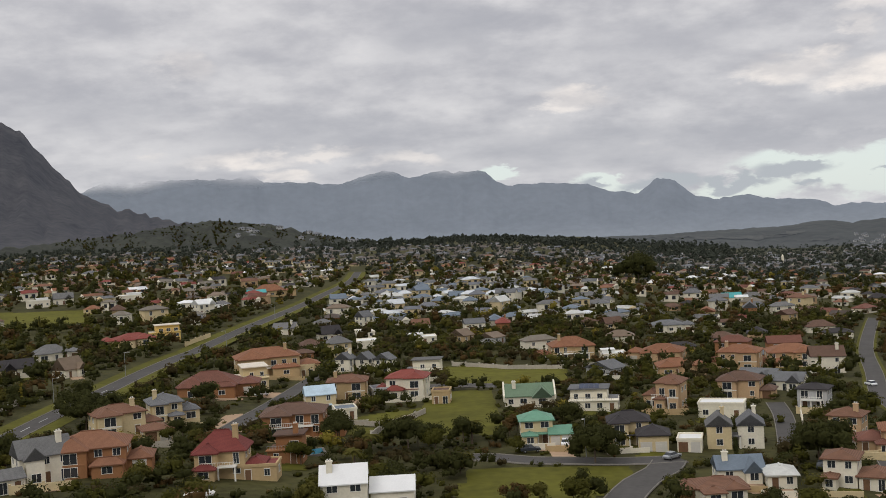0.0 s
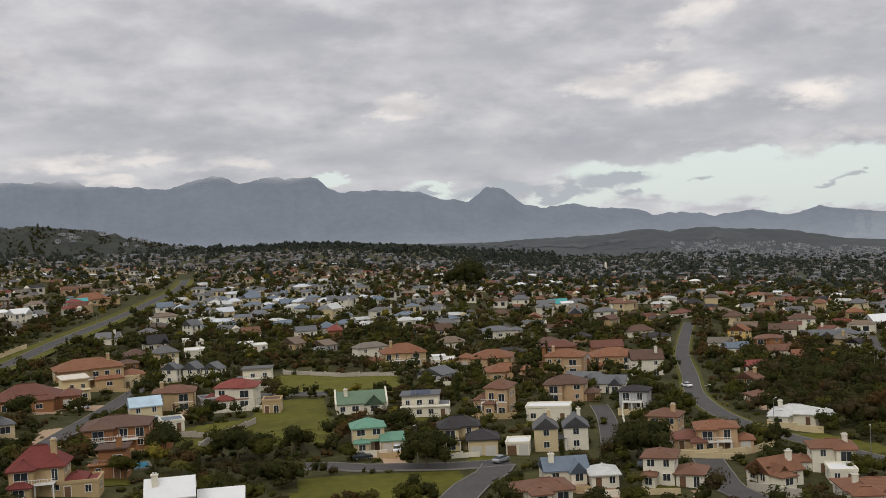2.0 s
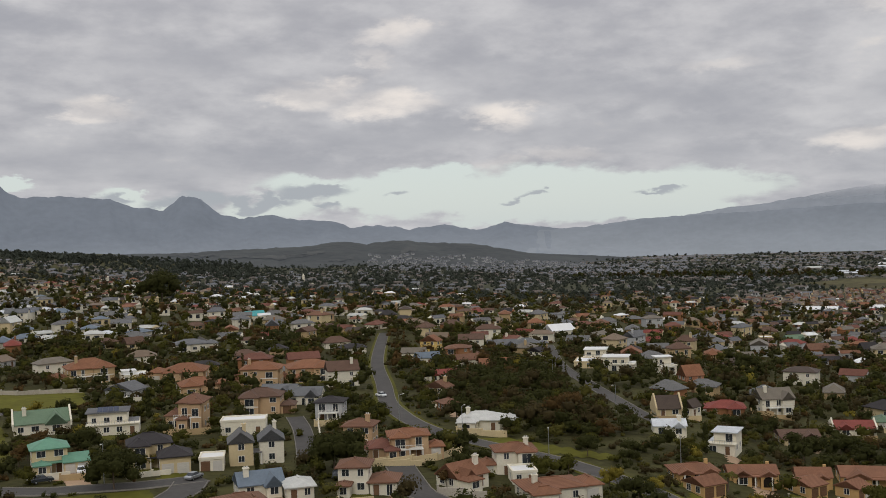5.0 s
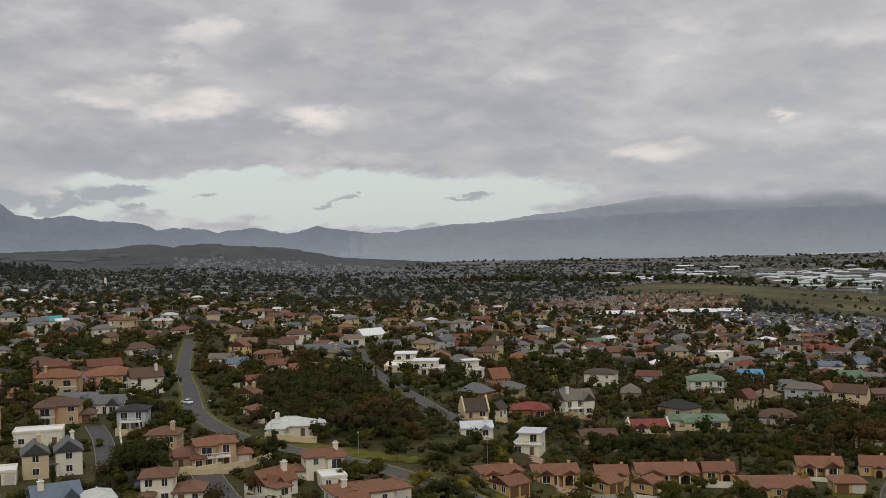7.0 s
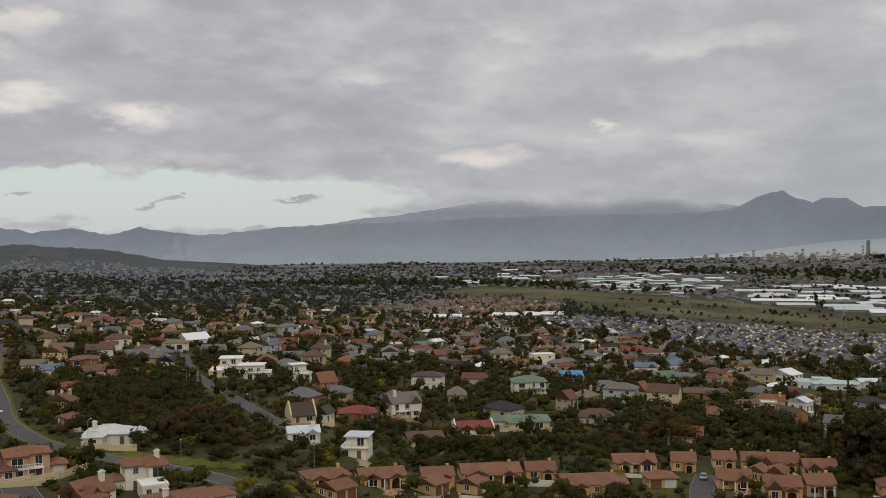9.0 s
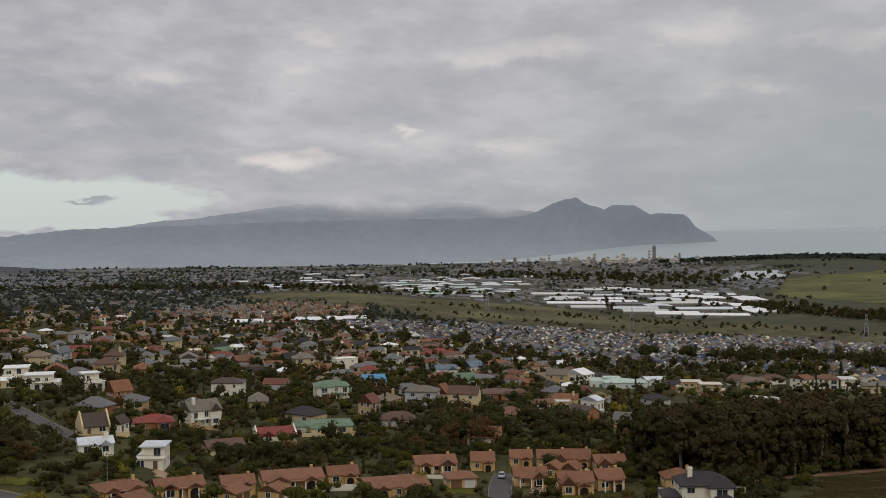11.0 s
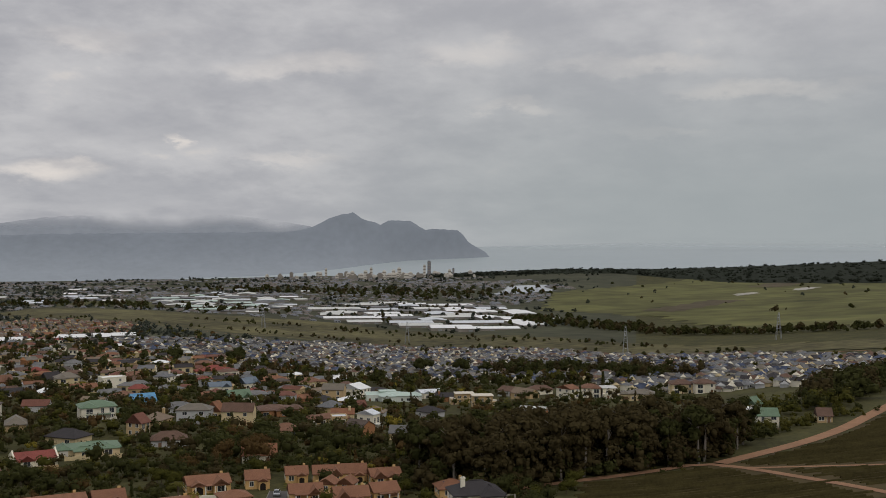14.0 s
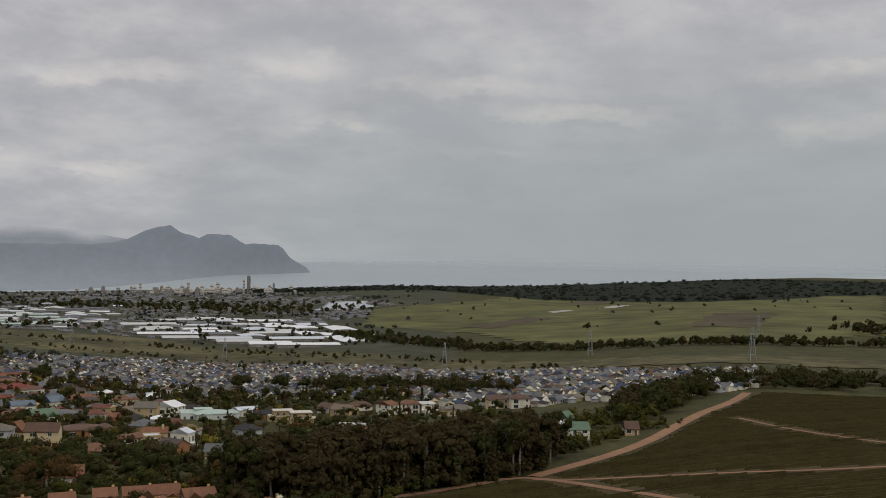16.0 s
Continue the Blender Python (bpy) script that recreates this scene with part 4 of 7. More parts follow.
                for k in range(4):
                    box(bm, x - gw / 2 + 0.05, x + gw / 2 - 0.05, -d / 2 - 0.08, -d / 2 - 0.05, 0.08 + k * 0.54, 0.55 + k * 0.54)
                part("garage_door", bm, rnd.choice(("garage_panel", "door_wood")), ob)
                continue
            tall = "balcony" in flags and s == 1 or rnd.random() < 0.2
            ww_ = rnd.choice((1.0, 1.3, 1.7))
            if not spans[s][0] + 0.9 < x < spans[s][1] - 0.9:
                continue
            window_parts(ob, x, fronts[s], zz + (0.3 if stepped and s else 0.15 if tall else 0.95), min(ww_, w / n * 0.7), 2.0 if tall else 1.25, 0)
        if not far:
            for face, sgn in ((1, 1), (3, -1)):
                # quarter turns put the window on the right and left walls
                if stepped and s:
                    break
                for y in ((-d * 0.22, d * 0.22) if d > 6 and not far else (0.0,)):
                    window_parts(ob, shift + sgn * w / 2, y, s * lvl + 0.95, 1.2, 1.25, face)
    if roof == "gable" and rise > 1.9 and not far:
        window_parts(ob, w / 2, 0, h + 0.25, 0.8, 0.9, 1)
    if "chimney" in flags:
        bm = bmesh.new()
        x, y = shift + rnd.choice((-1, 1)) * w * 0.3, -d * 0.18
        box(bm, x - 0.5, x + 0.5, y - 0.4, y + 0.4, h - 0.3, h + rise + 0.9)
        box(bm, x - 0.62, x + 0.62, y - 0.52, y + 0.52, h + rise + 0.9, h + rise + 1.08)
        ch = part("chimney", bm, wm, ob)
        bm = bmesh.new()
        for sx_ in (-0.22, 0.22):
            box(bm, x + sx_ - 0.14, x + sx_ + 0.14, y - 0.14, y + 0.14, h + rise + 1.08, h + rise + 1.4)
        part("chimney_pot", bm, "terracotta_pot", ch)
    if "veranda" in flags or "balcony" in flags:
        vh = lvl * 0.92
        vd = 2.0
        vw = w * 0.7
        bm = bmesh.new()
        box(bm, -vw / 2, vw / 2, -d / 2 - vd, -d / 2 - 0.01, vh, vh + 0.2)
        part("veranda_roof" if "veranda" in flags else "balcony_slab", bm, rm if "veranda" in flags else "trim_white", ob)
        posts = max(3, int(vw / 2.6) + 1)
        for i in range(posts):
            x = -vw / 2 + 0.15 + (vw - 0.3) * i / (posts - 1)
            bm = bmesh.new()
            box(bm, x - 0.13, x + 0.13, -d / 2 - vd + 0.08, -d / 2 - vd + 0.34, -0.6, vh)
            part("post", bm, "trim_white" if wall != "brick" else wm, ob)
        if "balcony" in flags:
            bm = bmesh.new()
            box(bm, -vw / 2, vw / 2, -d / 2 - vd, -d / 2 - vd + 0.06, vh + 1.0, vh + 1.1)
            for i in range(int(vw / 0.45)):
                x = -vw / 2 + 0.1 + i * 0.45
                box(bm, x - 0.03, x + 0.03, -d / 2 - vd, -d / 2 - vd + 0.06, vh + 0.2, vh + 1.0)
            part("railing", bm, "trim_white", ob)
    if "solar" in flags:
        for i in range(4):
            bm = bmesh.new()
            x = -w * 0.3 + i * 1.3
            prism(bm, [(x, -d * 0.3, h + 0.3), (x + 1.2, -d * 0.3, h + 0.3), (x + 1.2, -d * 0.3 + 1.8, h + 1.25), (x, -d * 0.3 + 1.8, h + 1.25)],
                  [(x, -d * 0.3, h + 0.36), (x + 1.2, -d * 0.3, h + 0.36), (x + 1.2, -d * 0.3 + 1.8, h + 1.31), (x, -d * 0.3 + 1.8, h + 1.31)])
            bmesh.ops.recalc_face_normals(bm, faces=bm.faces)
            part("solar_panel", bm, "solar", ob)
    return ob


house(-19.0, 180.7, -3, 7.8, 6.5, 4.8, 2.4, 2, 'gable', 'white', 'whiteroof', 'chimney')
house(-10.9, 182.7, -3, 7.4, 6.5, 3.4, 1.7, 1, 'gable', 'white', 'whiteroof', '')
house(45.3, 184.6, 14, 8.0, 6.5, 2.6, 1.2, 1, 'hip', 'white', 'rust', 'wing')
house(58.6, 193.0, 8, 5.0, 6.5, 2.6, 1.2, 1, 'hip', 'white', 'pale', '')
house(-43.6, 200.8, -12, 9.3, 7.0, 5.2, 3.4, 2, 'hip', 'tan', 'maroon', 'chimney,wing,balcony')
house(74.6, 189.1, -8, 5.0, 6.5, 2.6, 1.2, 1, 'hip', 'white', 'rust', '')
house(-36.7, 200.4, -10, 7.1, 6.0, 2.7, 1.2, 1, 'flat', 'tan', 'maroon', '')
house(104.3, 178.2, 18, 11.4, 8.6, 3.0, 1.2, 1, 'hip', 'white', 'terra', 'chimney,wing')
house(69.7, 192.0, -8, 5.7, 6.5, 5.2, 1.2, 2, 'hip', 'white', 'rust', 'wing')
house(52.6, 198.7, 10, 8.5, 6.5, 2.6, 1.8, 1, 'gable', 'white', 'bluegrey', 'chimney')
house(-79.7, 189.1, 10, 5.0, 6.5, 2.6, 1.2, 1, 'gable', 'white', 'grey', '')
house(-76.2, 196.9, 12, 9.4, 7.1, 5.2, 2.6, 2, 'gable', 'white', 'grey', 'chimney')
house(92.0, 191.2, 40, 8.1, 6.5, 2.6, 2.2, 1, 'gable', 'white', 'terra', 'chimney,wing')
house(-68.8, 202.9, -8, 13.2, 10.0, 5.2, 2.5, 2, 'hip', 'brick', 'terra', 'wing')
house(106.0, 191.8, 10, 5.0, 6.0, 2.6, 1.2, 1, 'flat', 'white', 'whiteroof', '')
house(-34.1, 217.7, -10, 7.0, 6.5, 5.5, 1.2, 2, 'flat', 'brick', 'brown', 'chimney')
house(141.4, 178.0, 40, 5.8, 6.5, 2.6, 1.2, 1, 'gable', 'yellowc', 'terra', 'garage')
house(108.7, 200.4, 10, 8.3, 6.5, 5.2, 1.2, 2, 'hip', 'white', 'terra', 'chimney')
house(42.4, 227.2, 2, 6.2, 6.5, 3.6, 1.8, 1, 'hip', 'cream', 'dark', 'garage')
house(50.1, 226.3, -4, 5.0, 6.0, 2.6, 1.2, 1, 'flat', 'white', 'white', 'garage')
house(-83.6, 219.3, 8, 5.2, 6.5, 2.6, 1.2, 1, 'flat', 'white', 'whiteroof', '')
house(57.0, 229.2, 92, 6.4, 5.0, 5.2, 2.0, 2, 'gable', 'cream', 'grey', 'chimney,veranda')
house(23.4, 235.0, 4, 5.0, 6.5, 2.6, 1.2, 1, 'gable', 'cream', 'green2', 'garage')
house(145.7, 187.5, 16, 9.3, 7.1, 2.6, 1.2, 1, 'hip', 'yellowc', 'terra', 'veranda')
house(86.8, 221.4, 6, 6.7, 6.5, 2.6, 1.5, 1, 'hip', 'peach', 'rustd', 'wing')
house(63.9, 229.6, 92, 6.8, 5.2, 5.2, 2.0, 2, 'gable', 'white', 'slate', 'chimney')
house(38.5, 234.8, 2, 8.6, 6.5, 5.2, 1.9, 2, 'hip', 'cream', 'dark', 'veranda')
house(18.4, 237.5, 4, 6.9, 6.5, 5.2, 1.7, 2, 'hip', 'cream', 'green2', 'veranda,wing')
house(92.6, 219.9, 4, 8.6, 6.6, 5.2, 1.2, 2, 'hip', 'peach', 'orange', 'balcony')
house(-66.1, 237.3, 8, 6.2, 6.5, 2.6, 1.2, 1, 'hip', 'cream', 'rust', 'garage')
house(86.9, 234.6, -14, 6.8, 6.5, 5.3, 1.4, 2, 'hip', 'peach', 'rust', 'chimney')
house(164.8, 190.9, 10, 10.9, 8.3, 2.6, 1.2, 1, 'gable', 'yellowc', 'terra', 'veranda')
house(-37.2, 251.8, -8, 14.2, 10.7, 5.2, 1.9, 2, 'hip', 'brick', 'brown', 'balcony')
house(174.2, 183.8, 50, 5.6, 7.8, 2.6, 1.2, 1, 'gable', 'yellowc', 'terra', 'garage')
house(237.5, 93.4, 14, 11.7, 8.9, 5.2, 2.5, 2, 'hip', 'white', 'dark', 'chimney,wing')
house(-76.9, 244.3, 12, 11.1, 8.4, 5.2, 1.7, 2, 'hip', 'cream', 'rust', 'chimney')
house(184.2, 179.5, 60, 5.0, 5.7, 2.6, 1.2, 1, 'gable', 'yellowc', 'terra', 'garage')
house(207.0, 161.1, 14, 15.6, 11.8, 2.6, 1.2, 1, 'gable', 'yellowc', 'terra', '')
house(182.9, 190.5, 8, 8.0, 6.5, 2.6, 1.5, 1, 'gable', 'yellowc', 'terra', '')
house(235.5, 126.1, 8, 8.7, 6.6, 3.2, 1.8, 1, 'gable', 'yellowc', 'terra', '')
house(223.6, 152.6, 16, 7.1, 6.5, 2.6, 1.3, 1, 'hip', 'yellowc', 'terra', 'garage')
house(-68.8, 263.1, 8, 11.8, 9.0, 5.3, 1.9, 2, 'hip', 'cream', 'slate', 'chimney,wing,side')
house(198.9, 187.7, 8, 15.2, 11.5, 2.6, 1.3, 1, 'gable', 'yellowc', 'terra', 'veranda')
house(244.5, 121.6, 20, 7.0, 6.5, 3.2, 1.7, 1, 'gable', 'yellowc', 'terra', 'veranda')
house(67.4, 266.4, -6, 11.1, 6.5, 3.6, 1.2, 1, 'flat', 'white', 'whiteroof', '')
house(236.6, 139.7, 6, 8.5, 6.5, 2.7, 1.6, 1, 'gable', 'yellowc', 'terra', 'veranda')
house(208.7, 179.1, 8, 7.7, 6.5, 2.6, 1.6, 1, 'gable', 'yellowc', 'terra', '')
house(-27.7, 275.1, 6, 5.5, 7.1, 2.6, 1.2, 1, 'flat', 'white', 'bluegrey', '')
house(255.8, 107.4, 14, 7.4, 6.5, 2.6, 1.9, 1, 'hip', 'yellowc', 'terra', 'solar')
house(125.9, 248.8, -10, 10.9, 8.2, 2.8, 1.7, 1, 'hip', 'white', 'pale', 'wing,chimney')
house(178.1, 216.0, -12, 7.3, 9.0, 5.2, 1.2, 2, 'flat', 'white', 'metal', '')
house(37.6, 280.6, -4, 12.4, 9.4, 5.5, 1.2, 2, 'flat', 'white', 'slate', 'solar')
house(56.1, 280.6, -14, 10.0, 7.6, 7.2, 1.8, 2, 'hip', 'peach', 'rust', 'wing,balcony,side')
house(248.1, 139.4, 72, 5.0, 4.6, 2.8, 1.3, 1, 'gable', 'yellowc', 'terra', 'garage')
house(-35.0, 283.4, 6, 7.9, 6.5, 5.2, 1.9, 2, 'gable', 'cream', 'skyroof', 'veranda')
house(171.0, 229.3, 6, 8.5, 6.5, 2.6, 1.2, 1, 'gable', 'white', 'metal', 'chimney')
house(251.5, 135.6, 72, 5.0, 4.3, 2.6, 1.4, 1, 'gable', 'yellowc', 'terra', 'garage')
house(235.8, 169.4, 10, 11.3, 8.5, 2.6, 1.5, 1, 'gable', 'yellowc', 'terra', 'veranda')
house(21.1, 290.7, 2, 13.5, 10.2, 2.9, 2.5, 1, 'gable', 'white', 'green', 'parapet,chimney')
house(93.7, 275.3, -12, 7.4, 6.5, 5.2, 1.2, 2, 'hip', 'grey', 'dark', 'balcony')
house(245.8, 160.2, 4, 6.4, 6.5, 2.8, 1.8, 1, 'gable', 'yellowc', 'terra', '')
house(266.7, 132.3, 14, 8.6, 6.5, 2.6, 1.5, 1, 'gable', 'yellowc', 'terra', '')
house(-2.7, 299.0, -6, 5.0, 6.1, 3.5, 1.2, 1, 'flat', 'tan', 'brown', '')
house(261.0, 146.9, 4, 8.4, 6.5, 2.9, 1.7, 1, 'gable', 'yellowc', 'terra', '')
house(265.4, 141.1, 4, 6.9, 6.5, 2.9, 1.9, 1, 'gable', 'yellowc', 'terra', '')
house(257.6, 155.0, 4, 6.1, 6.5, 2.6, 1.6, 1, 'gable', 'yellowc', 'terra', '')
house(129.4, 276.2, 20, 5.0, 6.5, 2.6, 1.2, 1, 'hip', 'brick', 'rust', '')
house(81.3, 299.5, -10, 11.2, 8.5, 5.2, 2.0, 2, 'hip', 'peach', 'brown', '')
house(-30.0, 311.5, -4, 11.2, 8.5, 5.3, 1.6, 2, 'hip', 'tan', 'rust', 'chimney')
house(-12.5, 314.5, -10, 11.6, 8.8, 6.0, 1.9, 2, 'hip', 'white', 'red', 'wing,veranda')
house(-21.0, 313.7, 8, 5.1, 6.8, 2.7, 1.2, 1, 'flat', 'grey', 'fargrey', '')
house(216.6, 231.1, 12, 10.9, 8.3, 2.7, 1.2, 1, 'gable', 'cream', 'brown', 'wing')
house(188.4, 253.5, 14, 7.2, 6.5, 2.7, 3.1, 1, 'gable', 'cream', 'thatchd', 'parapet')
house(-70.6, 313.6, -8, 17.1, 12.9, 3.3, 3.5, 1, 'hip', 'brick', 'rustd', 'wing')
house(134.5, 293.4, 60, 5.0, 6.7, 5.2, 1.7, 2, 'gable', 'tan', 'rust', 'chimney')
house(200.5, 257.4, 60, 5.0, 3.4, 3.0, 1.8, 1, 'gable', 'white', 'thatchd', '')
house(99.1, 313.9, -12, 10.2, 7.8, 3.0, 2.0, 1, 'gable', 'white', 'slate', '')
house(-62.2, 332.7, 6, 9.4, 14.5, 6.2, 1.2, 2, 'flat', 'cream', 'cream', '')
house(95.8, 330.3, -20, 11.6, 8.8, 2.7, 1.9, 1, 'gable', 'white', 'slate', '')
house(247.4, 240.5, 10, 12.1, 9.1, 2.6, 1.5, 1, 'gable', 'white', 'red', 'parapet')
house(220.2, 265.8, 6, 10.9, 8.2, 2.6, 1.8, 1, 'hip', 'brick', 'red', '')
house(51.6, 353.4, 50, 7.7, 10.8, 2.6, 2.1, 1, 'gable', 'grey', 'slate', '')
house(-8.8, 357.6, -8, 11.8, 8.9, 6.0, 1.2, 2, 'flat', 'white', 'grey', '')
house(272.6, 239.4, 6, 14.5, 11.0, 2.6, 1.3, 1, 'hip', 'cream', 'green', 'wing')
house(75.1, 356.5, 6, 11.9, 9.0, 3.3, 2.2, 1, 'hip', 'peach', 'orange', '')
house(-62.3, 363.8, 6, 20.9, 13.0, 6.5, 2.9, 2, 'hip', 'tan', 'orange', 'chimney,wing,balcony')
house(247.1, 274.4, 25, 11.2, 8.5, 5.3, 2.8, 2, 'gable', 'white', 'thatchg', 'chimney,balcony')
house(-49.4, 366.0, 6, 5.0, 9.5, 3.6, 1.2, 1, 'flat', 'cream', 'cream', '')
house(-22.3, 370.1, 60, 5.0, 6.1, 5.2, 2.0, 2, 'gable', 'white', 'slate', '')
house(-29.3, 372.5, 60, 5.0, 5.2, 5.2, 2.1, 2, 'gable', 'white', 'slate', '')
house(-36.1, 372.0, 60, 5.0, 5.5, 5.2, 2.0, 2, 'gable', 'white', 'slate', 'chimney')
house(-128.4, 360.0, 40, 8.5, 6.5, 3.0, 3.5, 1, 'gable', 'white', 'thatch', '')
house(101.9, 374.1, -8, 13.8, 10.5, 6.3, 2.2, 2, 'hip', 'peach', 'orange', 'chimney')
house(162.7, 353.6, 4, 11.5, 8.7, 2.6, 1.2, 1, 'gable', 'white', 'red', '')
house(386.6, 43.4, 14, 7.4, 6.5, 4.6, 2.2, 2, 'gable', 'white', 'green', '')
house(-148.1, 365.2, 6, 11.0, 8.4, 3.5, 2.7, 1, 'gable', 'white', 'dark', '')
house(121.8, 380.9, 8, 16.6, 12.6, 5.4, 2.5, 2, 'hip', 'peach', 'orange', 'wing')
house(397.6, 50.5, 30, 8.1, 14.0, 5.2, 1.2, 2, 'flat', 'white', 'white', '')
house(396.0, 25.1, 10, 5.0, 6.5, 2.6, 2.2, 1, 'gable', 'tan', 'brown', '')
house(310.8, 253.0, 50, 5.0, 6.7, 5.2, 2.9, 2, 'gable', 'tan', 'rustd', '')
house(61.0, 398.6, 6, 9.4, 10.1, 2.6, 1.2, 1, 'flat', 'white', 'white', '')
house(46.2, 404.1, 10, 15.8, 12.0, 5.2, 3.1, 2, 'hip', 'tan', 'orange', 'chimney,balcony')
house(346.6, 213.2, 8, 9.4, 7.1, 2.6, 2.4, 1, 'hip', 'tan', 'rust', '')
house(80.7, 402.9, -8, 15.4, 11.7, 3.6, 2.5, 1, 'hip', 'peach', 'orange', 'wing')
house(254.5, 326.8, 30, 7.6, 6.5, 2.6, 3.5, 1, 'gable', 'terra', 'orange', '')
house(-56.0, 411.3, 6, 7.0, 6.5, 3.1, 1.4, 1, 'hip', 'brick', 'brown', '')
house(419.4, 52.0, 60, 5.0, 5.0, 5.2, 2.3, 2, 'gable', 'white', 'green', '')
house(239.8, 352.1, -6, 12.3, 10.5, 5.2, 1.2, 2, 'flat', 'white', 'white', '')
house(372.2, 204.5, 6, 6.0, 6.5, 6.1, 1.2, 2, 'flat', 'tan', 'metal', '')
house(379.6, 195.3, 60, 5.3, 7.5, 7.2, 1.4, 2, 'gable', 'white', 'metal', 'balcony')
house(255.9, 344.5, 16, 7.8, 6.5, 6.4, 1.2, 2, 'flat', 'white', 'white', 'balcony')
house(234.2, 367.8, -6, 8.1, 13.9, 2.6, 1.2, 1, 'flat', 'cream', 'whiteroof', '')
house(-155.9, 418.7, 6, 12.9, 9.8, 3.0, 3.1, 1, 'hip', 'white', 'grey', '')
house(394.3, 219.8, 10, 12.3, 9.3, 3.1, 1.6, 1, 'hip', 'tan', 'rust', '')
house(340.6, 298.1, 6, 14.0, 10.6, 5.3, 2.1, 2, 'hip', 'white', 'green', 'balcony,veranda')
house(183.8, 412.3, 12, 10.0, 7.6, 2.9, 1.9, 1, 'gable', 'white', 'bluegrey', '')
house(249.9, 382.2, -6, 11.3, 11.9, 5.2, 1.2, 2, 'flat', 'white', 'white', '')
house(375.3, 265.2, 60, 5.3, 7.4, 3.4, 3.6, 1, 'gable', 'tan', 'orange', '')
house(18.6, 462.4, 45, 7.2, 10.1, 2.6, 1.9, 1, 'gable', 'grey', 'thatch', '')
house(5.9, 469.7, 45, 6.6, 9.2, 3.0, 2.5, 1, 'gable', 'tan', 'thatch', '')
house(203.9, 423.3, -8, 10.8, 8.2, 5.2, 1.3, 2, 'hip', 'brick', 'rust', '')
house(-133.7, 454.8, 8, 16.2, 12.3, 3.0, 2.2, 1, 'hip', 'cream', 'red', 'wing')
house(-12.2, 473.4, 4, 13.5, 10.3, 2.6, 1.2, 1, 'flat', 'white', 'white', '')
house(382.5, 289.5, 6, 12.4, 9.4, 2.6, 2.1, 1, 'hip', 'grey', 'grey', '')
house(408.1, 258.1, 8, 15.5, 11.8, 3.1, 1.2, 1, 'hip', 'brick', 'brown', 'wing')
house(240.1, 416.6, 50, 5.4, 7.5, 2.6, 1.6, 1, 'gable', 'white', 'dark', '')
house(119.2, 466.1, 4, 10.4, 7.8, 2.6, 2.1, 1, 'hip', 'tan', 'brown', '')
house(-53.7, 483.7, 20, 9.6, 7.3, 3.3, 3.2, 1, 'gable', 'white', 'dark', '')
house(414.0, 261.7, 8, 13.5, 10.3, 2.6, 1.5, 1, 'hip', 'brick', 'brown', 'wing')
house(-126.0, 475.2, 6, 13.0, 9.9, 5.9, 1.2, 2, 'flat', 'yellow', 'cream', '')
house(-38.7, 498.3, 8, 7.3, 16.0, 2.6, 1.2, 1, 'flat', 'white', 'white', '')
house(205.8, 456.5, 65, 6.1, 8.6, 5.2, 2.4, 2, 'gable', 'yellow', 'orange', '')
house(393.2, 318.2, 14, 11.5, 8.7, 2.7, 2.8, 1, 'gable', 'white', 'bluer', '')
house(243.0, 455.4, 4, 14.3, 10.8, 2.6, 2.1, 1, 'gable', 'tan', 'slate', '')
house(103.7, 506.5, 4, 14.8, 11.2, 3.6, 2.1, 1, 'hip', 'white', 'slate', '')
house(461.8, 244.5, 20, 8.9, 6.7, 2.6, 2.0, 1, 'gable', 'brick', 'rustd', '')
house(489.0, 187.5, 8, 12.5, 9.5, 5.5, 1.2, 2, 'flat', 'tan', 'cream', '')
house(258.7, 459.8, 4, 11.9, 9.0, 2.6, 2.3, 1, 'hip', 'tan', 'slate', '')
house(515.4, 116.1, 6, 12.4, 9.4, 3.6, 1.9, 1, 'hip', 'cream', 'thatchg', '')
house(443.0, 299.8, 20, 11.3, 8.6, 3.6, 2.8, 1, 'gable', 'white', 'green', '')
house(516.7, 153.7, 50, 6.7, 9.4, 5.2, 1.6, 2, 'gable', 'white', 'terra', '')
house(525.9, 134.3, 10, 8.6, 12.8, 5.2, 1.2, 2, 'flat', 'white', 'pale', '')
house(-42.1, 542.1, 40, 6.6, 6.5, 5.2, 2.6, 2, 'gable', 'white', 'slate', '')
house(525.0, 144.7, 10, 9.9, 7.5, 5.2, 1.8, 2, 'hip', 'white', 'rust', '')
house(512.3, 209.3, 8, 12.0, 9.1, 5.2, 1.2, 2, 'flat', 'tan', 'cream', '')
house(467.5, 306.1, 10, 12.6, 9.6, 3.0, 1.7, 1, 'hip', 'grey', 'grey', '')
house(550.6, 92.3, 8, 10.3, 7.8, 5.2, 1.9, 2, 'hip', 'white', 'brown', '')
house(553.5, 104.4, 8, 11.7, 8.8, 5.2, 2.1, 2, 'hip', 'cream', 'brown', '')
house(479.9, 304.1, 6, 14.7, 11.1, 2.6, 1.6, 1, 'hip', 'tan', 'rust', '')
house(522.2, 252.7, 6, 16.9, 12.8, 3.6, 1.5, 1, 'hip', 'pale', 'palegreen', '')
house(521.4, 260.0, 6, 17.7, 13.0, 3.6, 1.2, 1, 'flat', 'pale', 'palegreen', '')
house(456.8, 370.8, 20, 9.5, 7.2, 3.1, 2.0, 1, 'hip', 'pale', 'grey', '')
house(483.7, 339.6, 12, 11.8, 9.0, 3.6, 1.9, 1, 'gable', 'white', 'bluegrey', '')
house(-131.3, 578.4, 30, 10.1, 7.7, 5.6, 2.3, 2, 'gable', 'white', 'white', '')
